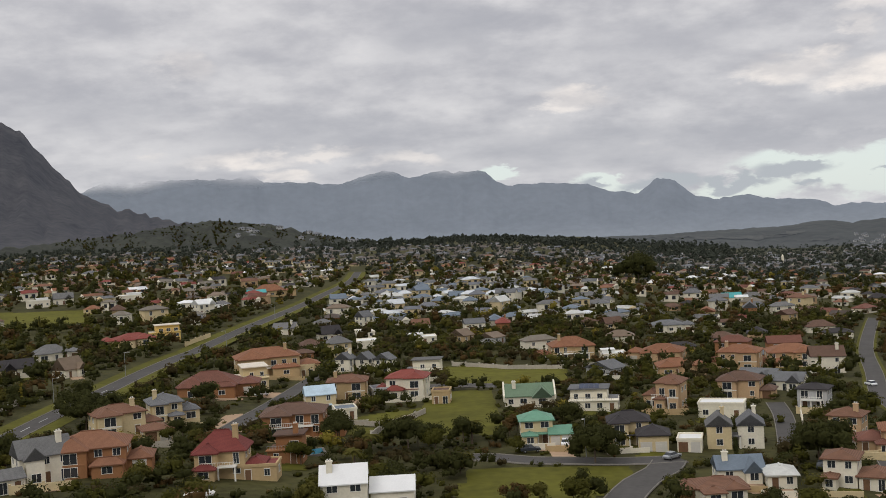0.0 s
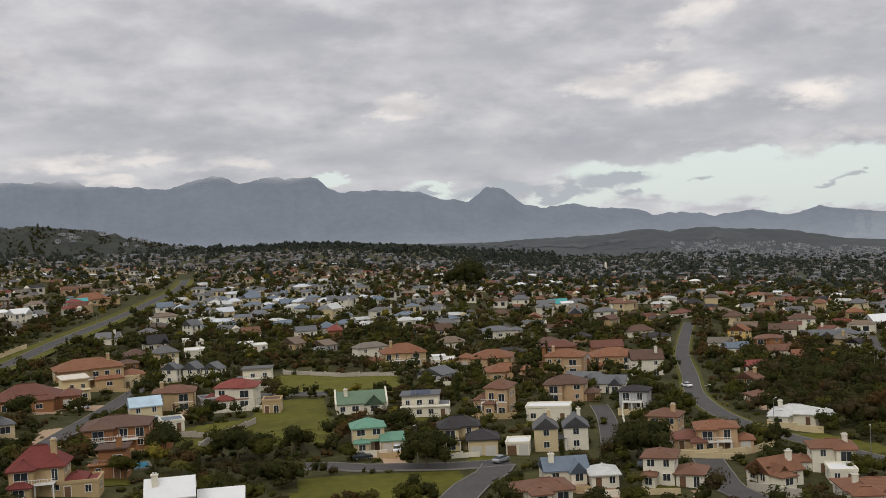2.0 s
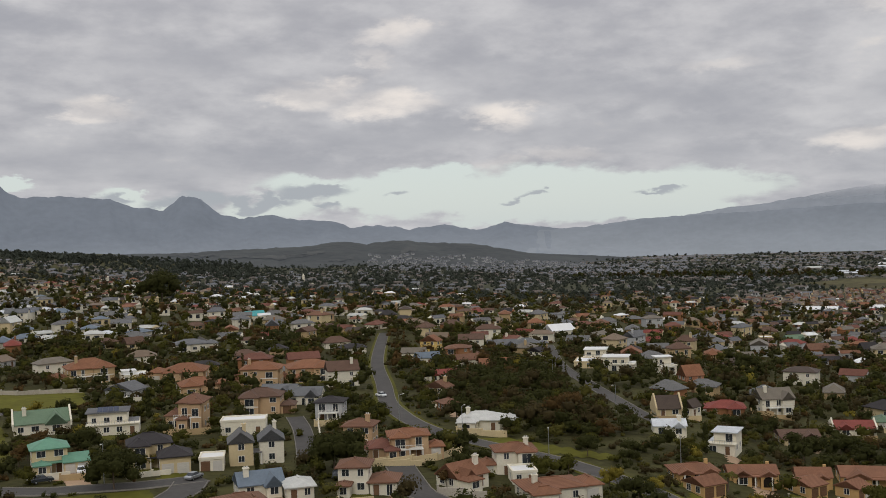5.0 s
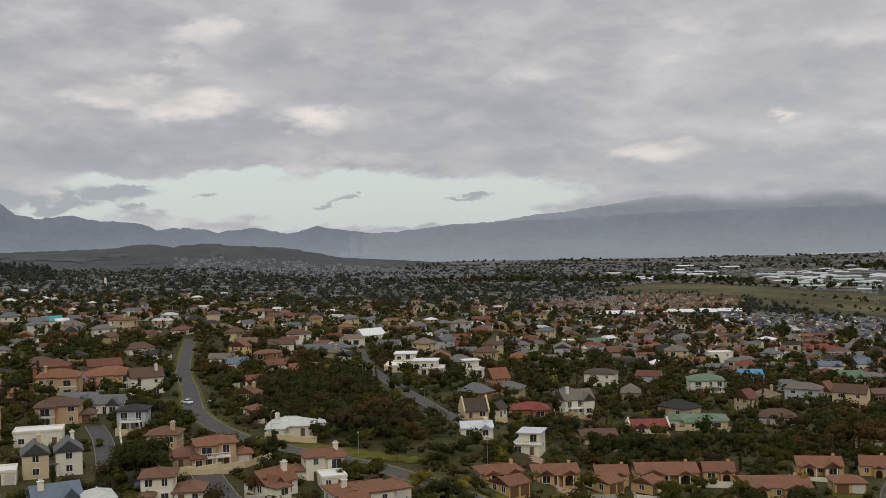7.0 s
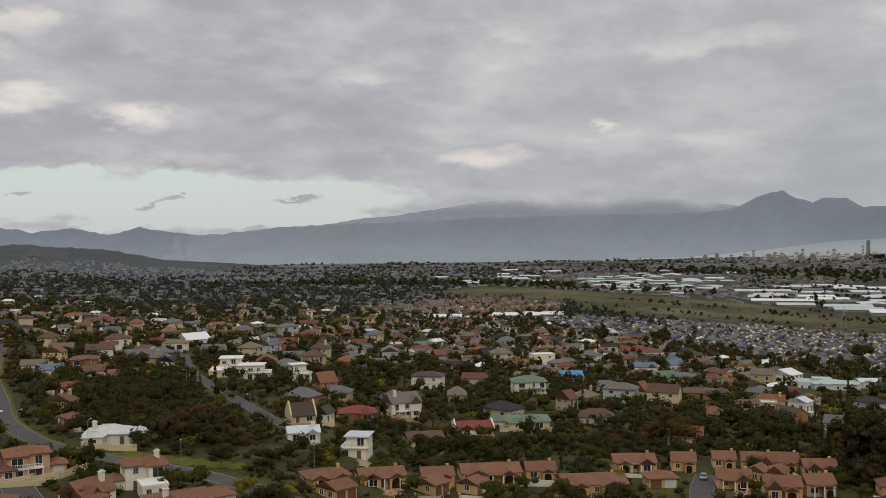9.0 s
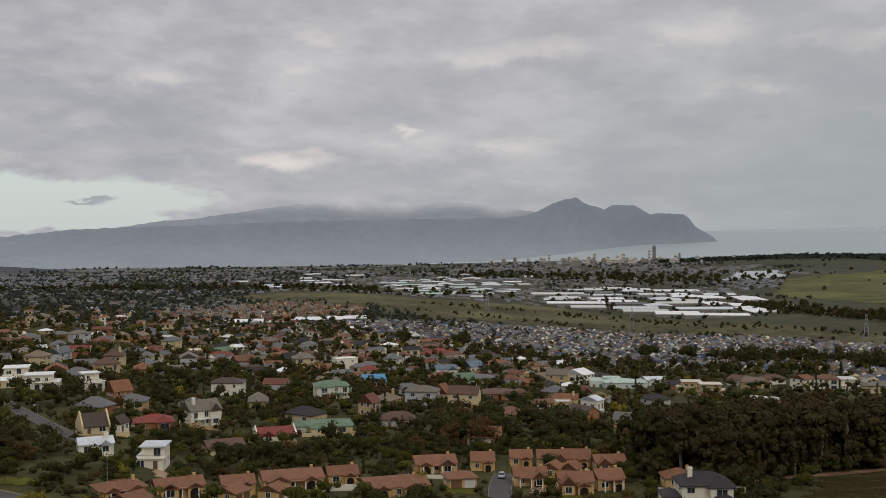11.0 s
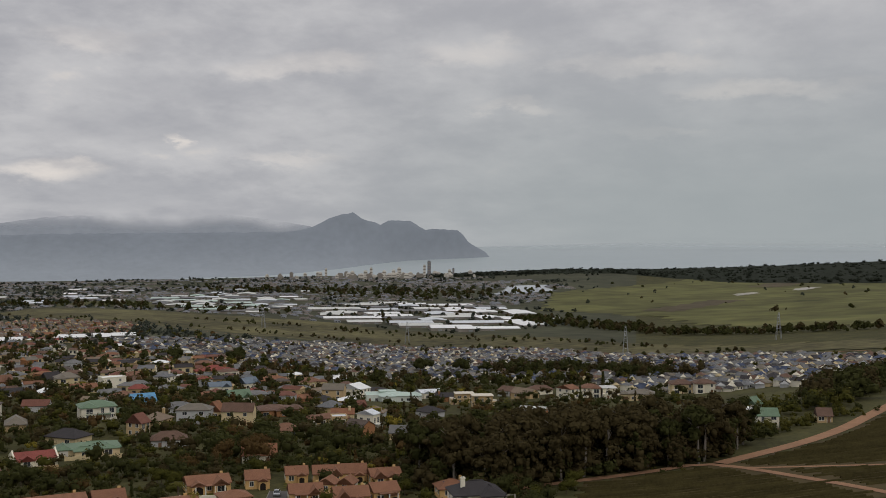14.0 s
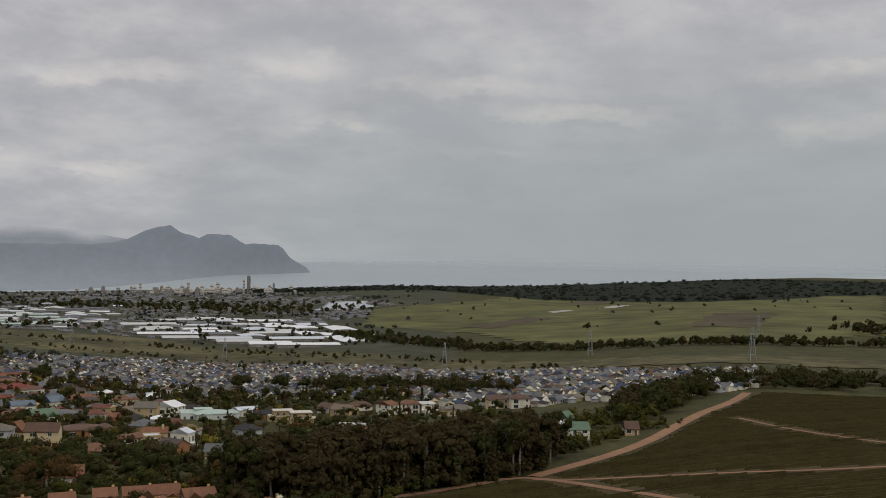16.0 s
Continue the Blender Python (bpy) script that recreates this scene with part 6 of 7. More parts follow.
def crown_lobes(rng, kind, h):
    if kind == "mass":
        return [((rng.normal(0, h * 0.2), rng.normal(0, h * 0.2), h * rng.uniform(0.36, 0.72)), (h * rng.uniform(0.26, 0.36), h * rng.uniform(0.26, 0.36), h * rng.uniform(0.22, 0.3))) for _ in range(4)]
    if kind == "clump":
        return [((rng.normal(0, h * 0.18), rng.normal(0, h * 0.18), h * rng.uniform(0.3, 0.55)), (h * rng.uniform(0.34, 0.46), h * rng.uniform(0.34, 0.46), h * rng.uniform(0.26, 0.36))) for _ in range(2)]
    if kind == "spread":
        return [((h * 0.34 * math.cos(k * 2.4) * (k / 10) ** 0.5 * 1.5, h * 0.34 * math.sin(k * 2.4) * (k / 10) ** 0.5 * 1.5, h * rng.uniform(0.36, 0.58) + h * 0.2 * (1 - k / 10)), (h * rng.uniform(0.22, 0.3), h * rng.uniform(0.22, 0.3), h * rng.uniform(0.2, 0.26))) for k in range(11)]
    if kind == "round":
        n = 9
        return [((rng.normal(0, h * 0.2), rng.normal(0, h * 0.2), h * rng.uniform(0.4, 0.78)), (h * rng.uniform(0.2, 0.3), h * rng.uniform(0.2, 0.3), h * rng.uniform(0.17, 0.24))) for _ in range(n)]
    if kind == "gum":
        return [((rng.normal(0, h * 0.1), rng.normal(0, h * 0.1), h * rng.uniform(0.42, 0.92)), (h * rng.uniform(0.09, 0.15), h * rng.uniform(0.09, 0.15), h * rng.uniform(0.09, 0.14))) for _ in range(11)]
    if kind == "cypress":
        return [((0, 0, h * k), (h * 0.11 * (1.15 - k) + 0.3, h * 0.11 * (1.15 - k) + 0.3, h * 0.14)) for k in (0.15, 0.3, 0.45, 0.6, 0.75, 0.88)]
    if kind == "bush":
        return [((rng.normal(0, h * 0.35), rng.normal(0, h * 0.35), h * rng.uniform(0.35, 0.6)), (h * rng.uniform(0.4, 0.6), h * rng.uniform(0.4, 0.6), h * rng.uniform(0.35, 0.45))) for _ in range(4)]
    return [((rng.normal(0, h * 0.12), rng.normal(0, h * 0.12), h * rng.uniform(0.3, 0.75)), (h * 0.22, h * 0.22, h * 0.2)) for _ in range(3)]


def trunk_mesh(rng, h, kind, mat):
    """Tapered trunk with a few limbs reaching into the crown."""
    bm = bmesh.new()
    top = h * (0.8 if kind == "gum" else 0.55)
    paths = [[(0, 0, -0.5), (rng.normal(0, .02) * h, rng.normal(0, .02) * h, top * 0.5), (rng.normal(0, .04) * h, rng.normal(0, .04) * h, top)]]
    for _ in range(5 if kind != "cypress" else 0):
        b = rng.uniform(0.45, 0.85)
        a = rng.uniform(0, 6.28)
        p0 = np.array(paths[0][1]) * (1 - b) + np.array(paths[0][2]) * b
        q = p0 + np.array([math.cos(a), math.sin(a), 0.9]) * h * 0.18
        paths.append([tuple(p0), tuple(p0 * 0.45 + q * 0.55 + np.array([0, 0, 0.02 * h])), tuple(q)])
    for k, p in enumerate(paths):
        r0 = h * 0.026 if k == 0 else h * 0.012
        rings = []
        for i, c in enumerate(p):
            rr = r0 * (1.0, 0.72, 0.35)[i]
            rings.append([bm.verts.new((c[0] + rr * math.cos(s * 1.0472), c[1] + rr * math.sin(s * 1.0472), c[2])) for s in range(6)])
        for i in range(len(rings) - 1):
            for s in range(6):
                bm.faces.new((rings[i][s], rings[i][(s + 1) % 6], rings[i + 1][(s + 1) % 6], rings[i + 1][s]))
    me = bpy.data.meshes.new("trunk")
    bm.to_mesh(me)
    bm.free()
    me.materials.append(MATS[mat])
    return me


KINDS = dict(round_dark=("round", 8, "leaf_dark", "bark", "dense dark-green garden tree"), round_green=("round", 7, "leaf_green", "bark", "leafy green garden tree"),
             broad=("spread", 8.5, "leaf_dark", "bark", "broad dense dark-green shade tree"), round_olive=("round", 6, "leaf_olive", "bark", "olive-green bushy garden tree"), rust=("round", 6, "leaf_rust", "bark", "rust-brown leafy autumn tree"),
             yellow=("round", 5, "leaf_yellow", "bark", "yellow autumn garden tree"), gum=("gum", 22, "leaf_gum", "bark_pale", "tall gum tree with pale bare trunk"),
             gum_b=("gum", 20, "leaf_dark", "bark_pale", "tall gum tree with dark green crown"), cypress=("cypress", 9, "leaf_dark", "bark", "slim dark green cypress tree"),
             bush=("bush", 2.6, "leaf_green", "bark", "rounded green garden shrub"))
PROTO = {}
TREE_N = 0


def tree(kind, x, y, size=1.0, turn=0.0):
    """A tree with trunk and crown; trees of a kind share three meshes."""
    global TREE_N
    shape, h, leaf_mat, bark, label = KINDS[kind]
    var = TREE_N % 3
    TREE_N += 1
    if (kind, var) not in PROTO:
        rng = np.random.default_rng(100 + len(PROTO))
        v, q = crown(rng, crown_lobes(rng, shape, h), 2200 if shape == "spread" else 950 if shape == "round" else 640 if shape == "gum" else 300, h * (0.025 if shape == "spread" else 0.033 if shape == "round" else 0.028 if shape == "gum" else 0.035 if shape == "cypress" else 0.09))
        PROTO[kind, var] = (trunk_mesh(rng, h, shape, bark), grid_mesh("crown", v, q, [leaf_mat]))
    tm, cm = PROTO[kind, var]
    ob = tagged(new("tree"), label, "tree", {"gum": "gum trees of the grove", "gum_b": "gum trees of the grove"}.get(kind, "garden trees"))
    ob.matrix_world = Matrix.Translation((x, y, ground(x, y) - 0.2)) @ Matrix.Rotation(turn, 4, "Z") @ Matrix.Diagonal((size, size, size, 1))
    for nm, me in (("trunk", tm), ("crown", cm)):
        o = new(nm, me)
        o.parent = ob
    places.add(x, y, h * size * (0.12 if shape == "gum" else 0.25))


rnd = random.Random(3)
# trees that stand out
for kind, x, y, size in (("broad", 28, 213, 1.0), ("broad", -85, 247, 1.1), ("broad", -26, 239, 0.8), ("broad", 72, 211, 1.05), ("broad", -8, 236, 0.75), ("round_dark", -11, 190, 0.8), ("round_green", -16, 191, 0.7), ("round_green", -31, 214, 0.8), ("round_olive", 1, 207, 0.8), ("round_olive", -56, 187, 0.9), ("round_dark", -10, 231, 1.05), ("round_green", -4, 229, 0.9), ("round_dark", 2, 234, 0.9), ("round_dark", -95, 270, 1.2), ("round_dark", -88, 268, 1.0),
                         ("round_dark", -26, 243, 0.95), ("round_dark", 74, 209, 1.1), ("round_dark", 125, 262, 0.8), ("broad", 156, 862, 3.0), ("round_dark", 147, 856, 2.4), ("yellow", 38, 231, 0.7), ("yellow", 120, 181, 0.9),
                         ("yellow", 128, 176, 0.7), ("yellow", 214, 158, 1.0), ("rust", 88, 190, 0.7), ("cypress", 104, 214, 0.9), ("cypress", 92, 224, 0.8), ("rust", 10, 178, 0.8), ("round_olive", 14, 181, 0.7),
                         ("rust", 149, 247, 1.6), ("rust", 156, 252, 1.3), ("broad", 674, 458, 1.5), ("broad", 727, 328, 1.6), ("broad", 739, 302, 1.4), ("broad", 648, 494, 1.2), ("round_dark", 306, 357, 1.3), ("round_dark", 352, 346, 1.2), ("cypress", 721, 247, 1.1), ("cypress", 716, 243, 1.2), ("cypress", 590, 155, 1.1), ("rust", 268, 187, 1.5), ("rust", 277, 180, 1.7), ("rust", 291, 186, 1.4), ("round_dark", -60, 236, 0.7), ("round_green", -62, 232, 0.6), ("round_dark", 132, 208, 0.7), ("round_green", 110, 192, 0.8)):
    tree(kind, x, y, size, x)


def palm(x, y, h):
    """A palm: ringed trunk and a head of drooping fronds."""
    ob = tagged(new("palm_tree"), "garden palm with a ringed trunk and drooping fronds", "palm", "garden palms")
    ob.matrix_world = pose(x, y, ground(x, y) - 0.1, 0, 0, x * 7)
    bm = bmesh.new()
    rings = []
    for k in range(9):
        rr = (0.30 if k % 2 else 0.24) * (1 - 0.04 * k)
        rings.append([bm.verts.new((rr * math.cos(a * 0.785) + 0.02 * k * k * 0.2, rr * math.sin(a * 0.785), h * k / 8)) for a in range(8)])
    for k in range(8):
        for a in range(8):
            bm.faces.new((rings[k][a], rings[k][(a + 1) % 8], rings[k + 1][(a + 1) % 8], rings[k + 1][a]))
    part("trunk", bm, "bark", ob)
    bm = bmesh.new()
    g = random.Random(int(x * 10))
    for i in range(22):
        a, up = i * 2.4, g.uniform(0.2, 1.1)
        L = g.uniform(2.0, 2.9)
        prev = None
        for k in range(6):
            t_ = k / 5
            out = L * t_
            z = h + up * L * t_ * 0.7 - 1.5 * t_ * t_ * L * 0.55
            wd = 0.42 * math.sin(math.pi * min(0.95, t_ + 0.12))
            c = Vector((math.cos(a) * out + 0.25, math.sin(a) * out, z))
            sd = Vector((-math.sin(a), math.cos(a), 0)) * wd
            cur = (bm.verts.new(c - sd - Vector((0, 0, wd * 0.5))), bm.verts.new(c), bm.verts.new(c + sd - Vector((0, 0, wd * 0.5))))
            if prev:
                bm.faces.new((prev[0], cur[0], cur[1], prev[1]))
                bm.faces.new((prev[1], cur[1], cur[2], prev[2]))
            prev = cur
    part("fronds", bm, "leaf_olive", ob)
    places.add(x, y, 1.5)


for px, py, ph in ((-17.5, 226, 4.5), (-66, 296, 5.0), (-70, 299, 4.2), (150, 181, 4.0), (4, 236, 5.0), (222, 168, 4.5), (-20, 212, 4.0)):
    palm(px, py, ph)
# the gum grove along the vineyard
count = 0
for _ in range(4000):
    if count >= 100:
        break
    x, y = rnd.uniform(245, 360), rnd.uniform(40, 152)
    if inside(x, y, GUMS) and places.free(x, y, 1.6):
        tree(rnd.choice(("gum", "gum", "gum", "gum_b")), x, y, rnd.uniform(0.6, 0.85), rnd.uniform(0, 6))
        count += 1
# nearest garden trees
count = 0
for _ in range(9000):
    if count >= 190:
        break
    a, r = rnd.uniform(-24, 80), rnd.uniform(172, 330)
    x, y = polar(a, r)
    if is_open(x, y) or inside(x, y, GUMS) or not places.free(x, y, 1.5):
        continue
    k = rnd.choice(("round_dark", "round_green", "round_olive", "round_green", "round_dark", "bush", "bush", "cypress", "round_olive", "rust" if rnd.random() < 0.4 else "round_dark", "yellow" if rnd.random() < 0.2 else "bush"))
    tree(k, x, y, rnd.uniform(0.45, 1.0), rnd.uniform(0, 6))
    count += 1


# woods and gardens beyond counting, joined by leaf colour
STUFF_PROTO = {}


def stuff_tree(shape, h, leaves, leaf, seeds=4):
    key = (shape, leaves)
    if key not in STUFF_PROTO:
        STUFF_PROTO[key] = []
        for s in range(seeds):
            rng = np.random.default_rng(900 + s * 7 + leaves)
            STUFF_PROTO[key].append(crown(rng, crown_lobes(rng, shape, h), leaves, leaf, 0.66, rough_core=True))
    return STUFF_PROTO[key]


WOODS = {}


def add_wood(mat, proto, x, y, z, size, turn, squash=1.0):
    v, q = proto
    c, s = math.cos(turn) * size, math.sin(turn) * size
    out = np.empty_like(v)
    out[:, 0], out[:, 1], out[:, 2] = v[:, 0] * c - v[:, 1] * s + x, v[:, 0] * s + v[:, 1] * c + y, v[:, 2] * size * squash + z
    WOODS.setdefault(mat, []).append((out, q))


LEAF_PICK = ("leaf_dark", "leaf_green", "leaf_olive", "leaf_dark", "leaf_green", "leaf_gum", "leaf_dark", "leaf_dark", "leaf_green", "leaf_gum", "leaf_dark", "leaf_rust")
LEAF_EAST = ("leaf_dark", "leaf_gum", "leaf_green", "leaf_dark", "leaf_gum", "leaf_dark", "leaf_rust", "leaf_gum", "leaf_dark", "leaf_olive", "leaf_dark")
rng = random.Random(44)


def scatter(n, a0, a1, r0, r1, power, gap, shape, h, leaves, leaf, s0, s1, lim=None):
    protos = stuff_tree(shape, h, leaves, leaf)
    for _ in range(n):
        a = rng.uniform(a0, a1)
        hi = r1 if lim is None else min(r1, np.interp(a, lim[0], lim[1]))
        if hi <= r0:
            continue
        r = r0 + (hi - r0) * rng.random() ** power
        x, y = polar(a, r)
        if is_open(x, y) or (inside(x, y, EST) or inside(x, y, EST_BROWN)) and rng.random() < 0.93 or not places.free(x, y, gap):
            continue
        size = rng.uniform(s0, s1)
        if a > 60 and r > 420 and rng.random() < 0.55:
            continue
        # from about 850 m outward crowns take the haze-paled leaf colour
        add_wood("leaf_haze" if r > 850 + 350 * rng.random() else rng.choice(LEAF_PICK if a < 30 else LEAF_EAST) if rng.random() > 0.012 else "leaf_yellow", rng.choice(protos), x, y, ground(x, y) - 0.3, size, rng.uniform(0, 6.3), rng.uniform(0.75, 1.2))


# near gardens
scatter(2100, -25, 82, 165, 330, 0.8, 1.9, "mass", 6, 180, 0.23, 0.36, 1.05)
scatter(4200, -25, 82, 165, 340, 0.8, 0.2, "bush", 2.2, 40, 0.19, 0.4, 1.1)
# middle distance
scatter(4700, -25, 80, 320, 640, 0.85, 0.7, "mass", 7, 48, 0.45, 0.4, 1.12)
scatter(3000, -25, 80, 330, 560, 0.85, 0.2, "bush", 2.6, 20, 0.3, 0.5, 1.1)
scatter(600, -25, 78, 300, 700, 0.85, 0.5, "cypress", 9, 24, 0.5, 0.4, 0.9)
# far town
scatter(5000, -25, 70, 430, 1150, 0.8, 0.2, "mass", 8, 24, 0.74, 0.4, 1.0)
scatter(6500, -26, 80, 620, 3300, 0.75, 0.4, "far", 9, 18, 1.15, 0.5, 1.1, ([-26, -18, -8, 0, 8, 19, 33, 46, 62, 80], [1500, 1450, 1560, 1560, 1600, 2200, 3200, 1500, 800, 640]))
scatter(1300, -9, 15, 1480, 2900, 0.8, 0.4, "far", 9, 12, 1.6, 0.9, 1.7)
scatter(4800, 10, 50, 950, 2900, 0.85, 0.0, "clump", 9, 14, 1.3, 0.4, 0.95)
# gullies full of trees
for poly, n, hmax in ((GULLY, 700, 1.25), (GULLY2, 420, 1.1), (GULLY3, 1400, 1.6), (GULLY4, 900, 1.35)):
    protos = stuff_tree("mass", 7, 130, 0.33)
    for _ in range(int(n * 0.62)):
        x, y = rng.uniform(120, 355), rng.uniform(130, 375)
        if inside(x, y, poly) and places.free(x, y, -2.0):
            t_r, t_a = math.hypot(x, y), math.atan2(x, y)
            low = any(0 < math.hypot(qx, qy) - t_r < 30 and abs(math.atan2(qx, qy) - t_a) < 0.03 for qx, qy in GULLY_ROAD)
            add_wood(rng.choice(("leaf_dark", "leaf_dark", "leaf_gum", "leaf_dark")), rng.choice(protos), x, y, ground(x, y) - 0.3, rng.uniform(0.25, 0.5) if low else rng.uniform(0.75, hmax), rng.uniform(0, 6))
# tall hedge of gums behind the grove
protos = stuff_tree("gum", 20, 110, 0.5)
for _ in range(640):
    x, y = rng.uniform(245, 360), rng.uniform(40, 152)
    if inside(x, y, GUMS):
        add_wood(rng.choice(("leaf_gum", "leaf_gum", "leaf_gum", "leaf_dark")), rng.choice(protos), x, y, ground(x, y) - 1.0, rng.uniform(0.45, 0.74), rng.uniform(0, 6))


protos = stuff_tree("mass", 7, 48, 0.46)
for _ in range(1500):
    x, y = rng.uniform(245, 360), rng.uniform(40, 152)
    if inside(x, y, GUMS) and places.free(x, y, -1.0):
        add_wood(rng.choice(("leaf_gum", "leaf_dark", "leaf_gum")), rng.choice(protos), x, y, ground(x, y) - 0.6, rng.uniform(0.55, 1.25), rng.uniform(0, 6))


def belt(pts, width, n, s0, s1, mats=("leaf_dark", "leaf_gum", "leaf_dark")):
    near_by = math.hypot(*pts[0]) < 900
    protos = stuff_tree("mass", 9, 90, 0.55) if near_by else stuff_tree("far", 9, 12, 1.6)
    line = smooth_line(pts, 10)
    for _ in range(n):
        c = rng.choice(line)
        x, y = c.x + rng.gauss(0, width), c.y + rng.gauss(0, width)
        add_wood(rng.choice(mats), rng.choice(protos), x, y, ground(x, y) - 0.5, rng.uniform(s0, s1), rng.uniform(0, 6))


belt([(1150, -260), (1130, -60), (1160, 90), (1250, 250), (1340, 330)], 10, 420, 0.7, 1.3)
belt([(1340, 330), (1430, 440), (1520, 520)], 20, 160, 0.8, 1.5)
belt([(660, -130), (625, -60), (630, -30)], 20, 190, 0.6, 1.2)
belt([(556, 8), (510, 14), (478, 22), (448, 30)], 6, 110, 0.7, 1.5)
belt([(735, 272), (702, 223), (715, 183), (660, 135)], 12, 130, 0.7, 1.4)
belt([(440, 30), (412, 52), (385, 66), (350, 75)], 6, 100, 0.45, 0.9, ("leaf_green", "leaf_dark", "leaf_olive"))
for _ in range(330):
    x, y = rng.uniform(1400, 2100), rng.uniform(430, 1020)
    if inside(x, y, IND) and places.free(x, y, -8):
        add_wood(rng.choice(("leaf_dark", "leaf_haze", "leaf_gum")), rng.choice(stuff_tree("far", 9, 12, 1.6)), x, y, ground(x, y) - 0.5, rng.uniform(0.6, 1.3), rng.uniform(0, 6))
belt([(374, 52), (392, 34), (420, 18)], 5, 70, 0.2, 0.5, ("leaf_green", "leaf_dark", "leaf_olive"))
belt([(345, 60), (362, 46), (378, 38)], 4, 40, 0.25, 0.6, ("leaf_green", "leaf_dark", "leaf_olive"))
belt([(1040, 1080), (1075, 800), (1090, 560), (1000, 330), (925, 120)], 9, 110, 0.3, 0.75)
belt([(1230, 900), (1260, 700), (1160, 430), (1040, 200)], 14, 110, 0.35, 0.9)
belt([(1650, -420), (1500, -260), (1420, -210)], 30, 150, 1.0, 2.0)
belt([(1000, 1500), (1350, 1350), (1500, 1000)], 60, 260, 0.8, 1.6)
belt([(2300, 1500), (2400, 1200), (2350, 900)], 120, 260, 1.2, 2.0)
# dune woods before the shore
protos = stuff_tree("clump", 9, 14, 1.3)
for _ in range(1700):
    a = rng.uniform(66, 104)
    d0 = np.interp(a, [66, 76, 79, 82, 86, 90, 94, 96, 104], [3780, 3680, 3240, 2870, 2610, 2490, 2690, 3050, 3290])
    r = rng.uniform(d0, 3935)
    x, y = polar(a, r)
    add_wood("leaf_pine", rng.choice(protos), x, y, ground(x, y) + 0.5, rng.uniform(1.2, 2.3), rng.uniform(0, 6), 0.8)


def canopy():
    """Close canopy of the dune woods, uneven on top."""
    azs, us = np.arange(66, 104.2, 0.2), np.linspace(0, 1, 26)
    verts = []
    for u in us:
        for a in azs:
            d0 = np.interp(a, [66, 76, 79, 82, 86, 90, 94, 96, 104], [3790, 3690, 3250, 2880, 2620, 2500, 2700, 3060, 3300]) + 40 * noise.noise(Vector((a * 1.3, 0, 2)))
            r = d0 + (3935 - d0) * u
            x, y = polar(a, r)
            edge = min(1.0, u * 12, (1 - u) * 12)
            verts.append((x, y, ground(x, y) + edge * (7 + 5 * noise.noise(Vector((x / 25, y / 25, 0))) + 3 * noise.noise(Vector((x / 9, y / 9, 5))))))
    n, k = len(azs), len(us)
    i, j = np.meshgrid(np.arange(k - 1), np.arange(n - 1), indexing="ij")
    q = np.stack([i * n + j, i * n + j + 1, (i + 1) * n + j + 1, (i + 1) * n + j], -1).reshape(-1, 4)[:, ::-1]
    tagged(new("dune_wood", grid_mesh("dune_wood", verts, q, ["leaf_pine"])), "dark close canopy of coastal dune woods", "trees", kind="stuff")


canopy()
protos = stuff_tree("far", 9, 12, 1.6)
for x, y in ESTATE_TREES:
    add_wood(rng.choice(("leaf_dark", "leaf_gum", "leaf_green")), rng.choice(protos), x, y, ground(x, y) - 0.5, rng.uniform(0.35, 0.75), rng.uniform(0, 6))
# bushes dotted over the pasture
for _ in range(80):
    x, y = rng.uniform(1180, 3100), rng.uniform(-300, 700)
    if inside(x, y, MEADOW):
        add_wood(rng.choice(("leaf_dark", "leaf_gum", "leaf_haze")), rng.choice(protos), x, y, ground(x, y) - 0.5, rng.uniform(0.5, 1.4), rng.uniform(0, 6))
# trees over the wooded hill
hill_protos = stuff_tree("far", 9, 12, 1.6)
for _ in range(2000):
    a = rng.uniform(-20, -2.0)
    r = 1800 - rng.random() ** 1.1 * 480
    u = (r - 1300) / 500
    crest = EYE + 1800 * math.tan(radians(np.interp(a, [-24, -17, -14.2, -11.9, -9, -7.6, -5.5, -3.5, -1.5], [0.1, 0.5, 0.85, 1.05, 0.62, 0.25, -0.25, -0.6, -1.0])))
    base = ground(*polar(a, 1300)) - 4
    z = base + (crest - base) * (0.25 * u + 0.75 * u ** 1.9)
    x, y = polar(a, r)
    add_wood("leaf_dark" if rng.random() < 0.7 else "leaf_gum", rng.choice(hill_protos), x, y, z - 1.5, rng.uniform(0.3, 0.7) * (1.2 if -12.6 < a < -11 else 1.0), rng.uniform(0, 6))
# plain: hedges, thickets
protos = stuff_tree("clump", 9, 14, 1.3)
for _ in range(5200):
    a, r = rng.uniform(20, 75), rng.uniform(1300, 4000)
    x, y = polar(a, r)
    if noise.noise(Vector((x / 200, y / 200, 9.0))) > 0.02 and not is_open(x, y) and not inside(x, y, EST) and places.free(x, y, 2):
        add_wood(rng.choice(("leaf_haze", "leaf_haze", "leaf_pine")), rng.choice(protos), x, y, ground(x, y) - 0.5, rng.uniform(0.4, 1.0) * (0.7 + r / 4000), rng.uniform(0, 6))
for mat, bits in WOODS.items():
    n, vs, qs = 0, [], []
    for v, q in bits:
        vs.append(v)
        qs.append(q + n)
        n += len(v)
    word = dict(leaf_dark="dark green", leaf_green="mid-green", leaf_olive="olive", leaf_gum="grey-green gum", leaf_rust="rust-brown autumn", leaf_yellow="yellow autumn", leaf_haze="haze-painted grey-green", leaf_pine="dark coastal pine")[mat]
    tagged(new("woodland", grid_mesh("woodland", np.concatenate(vs), np.concatenate(qs), [mat])), f"{word} tree crowns filling gardens and slopes", "trees", kind="stuff")


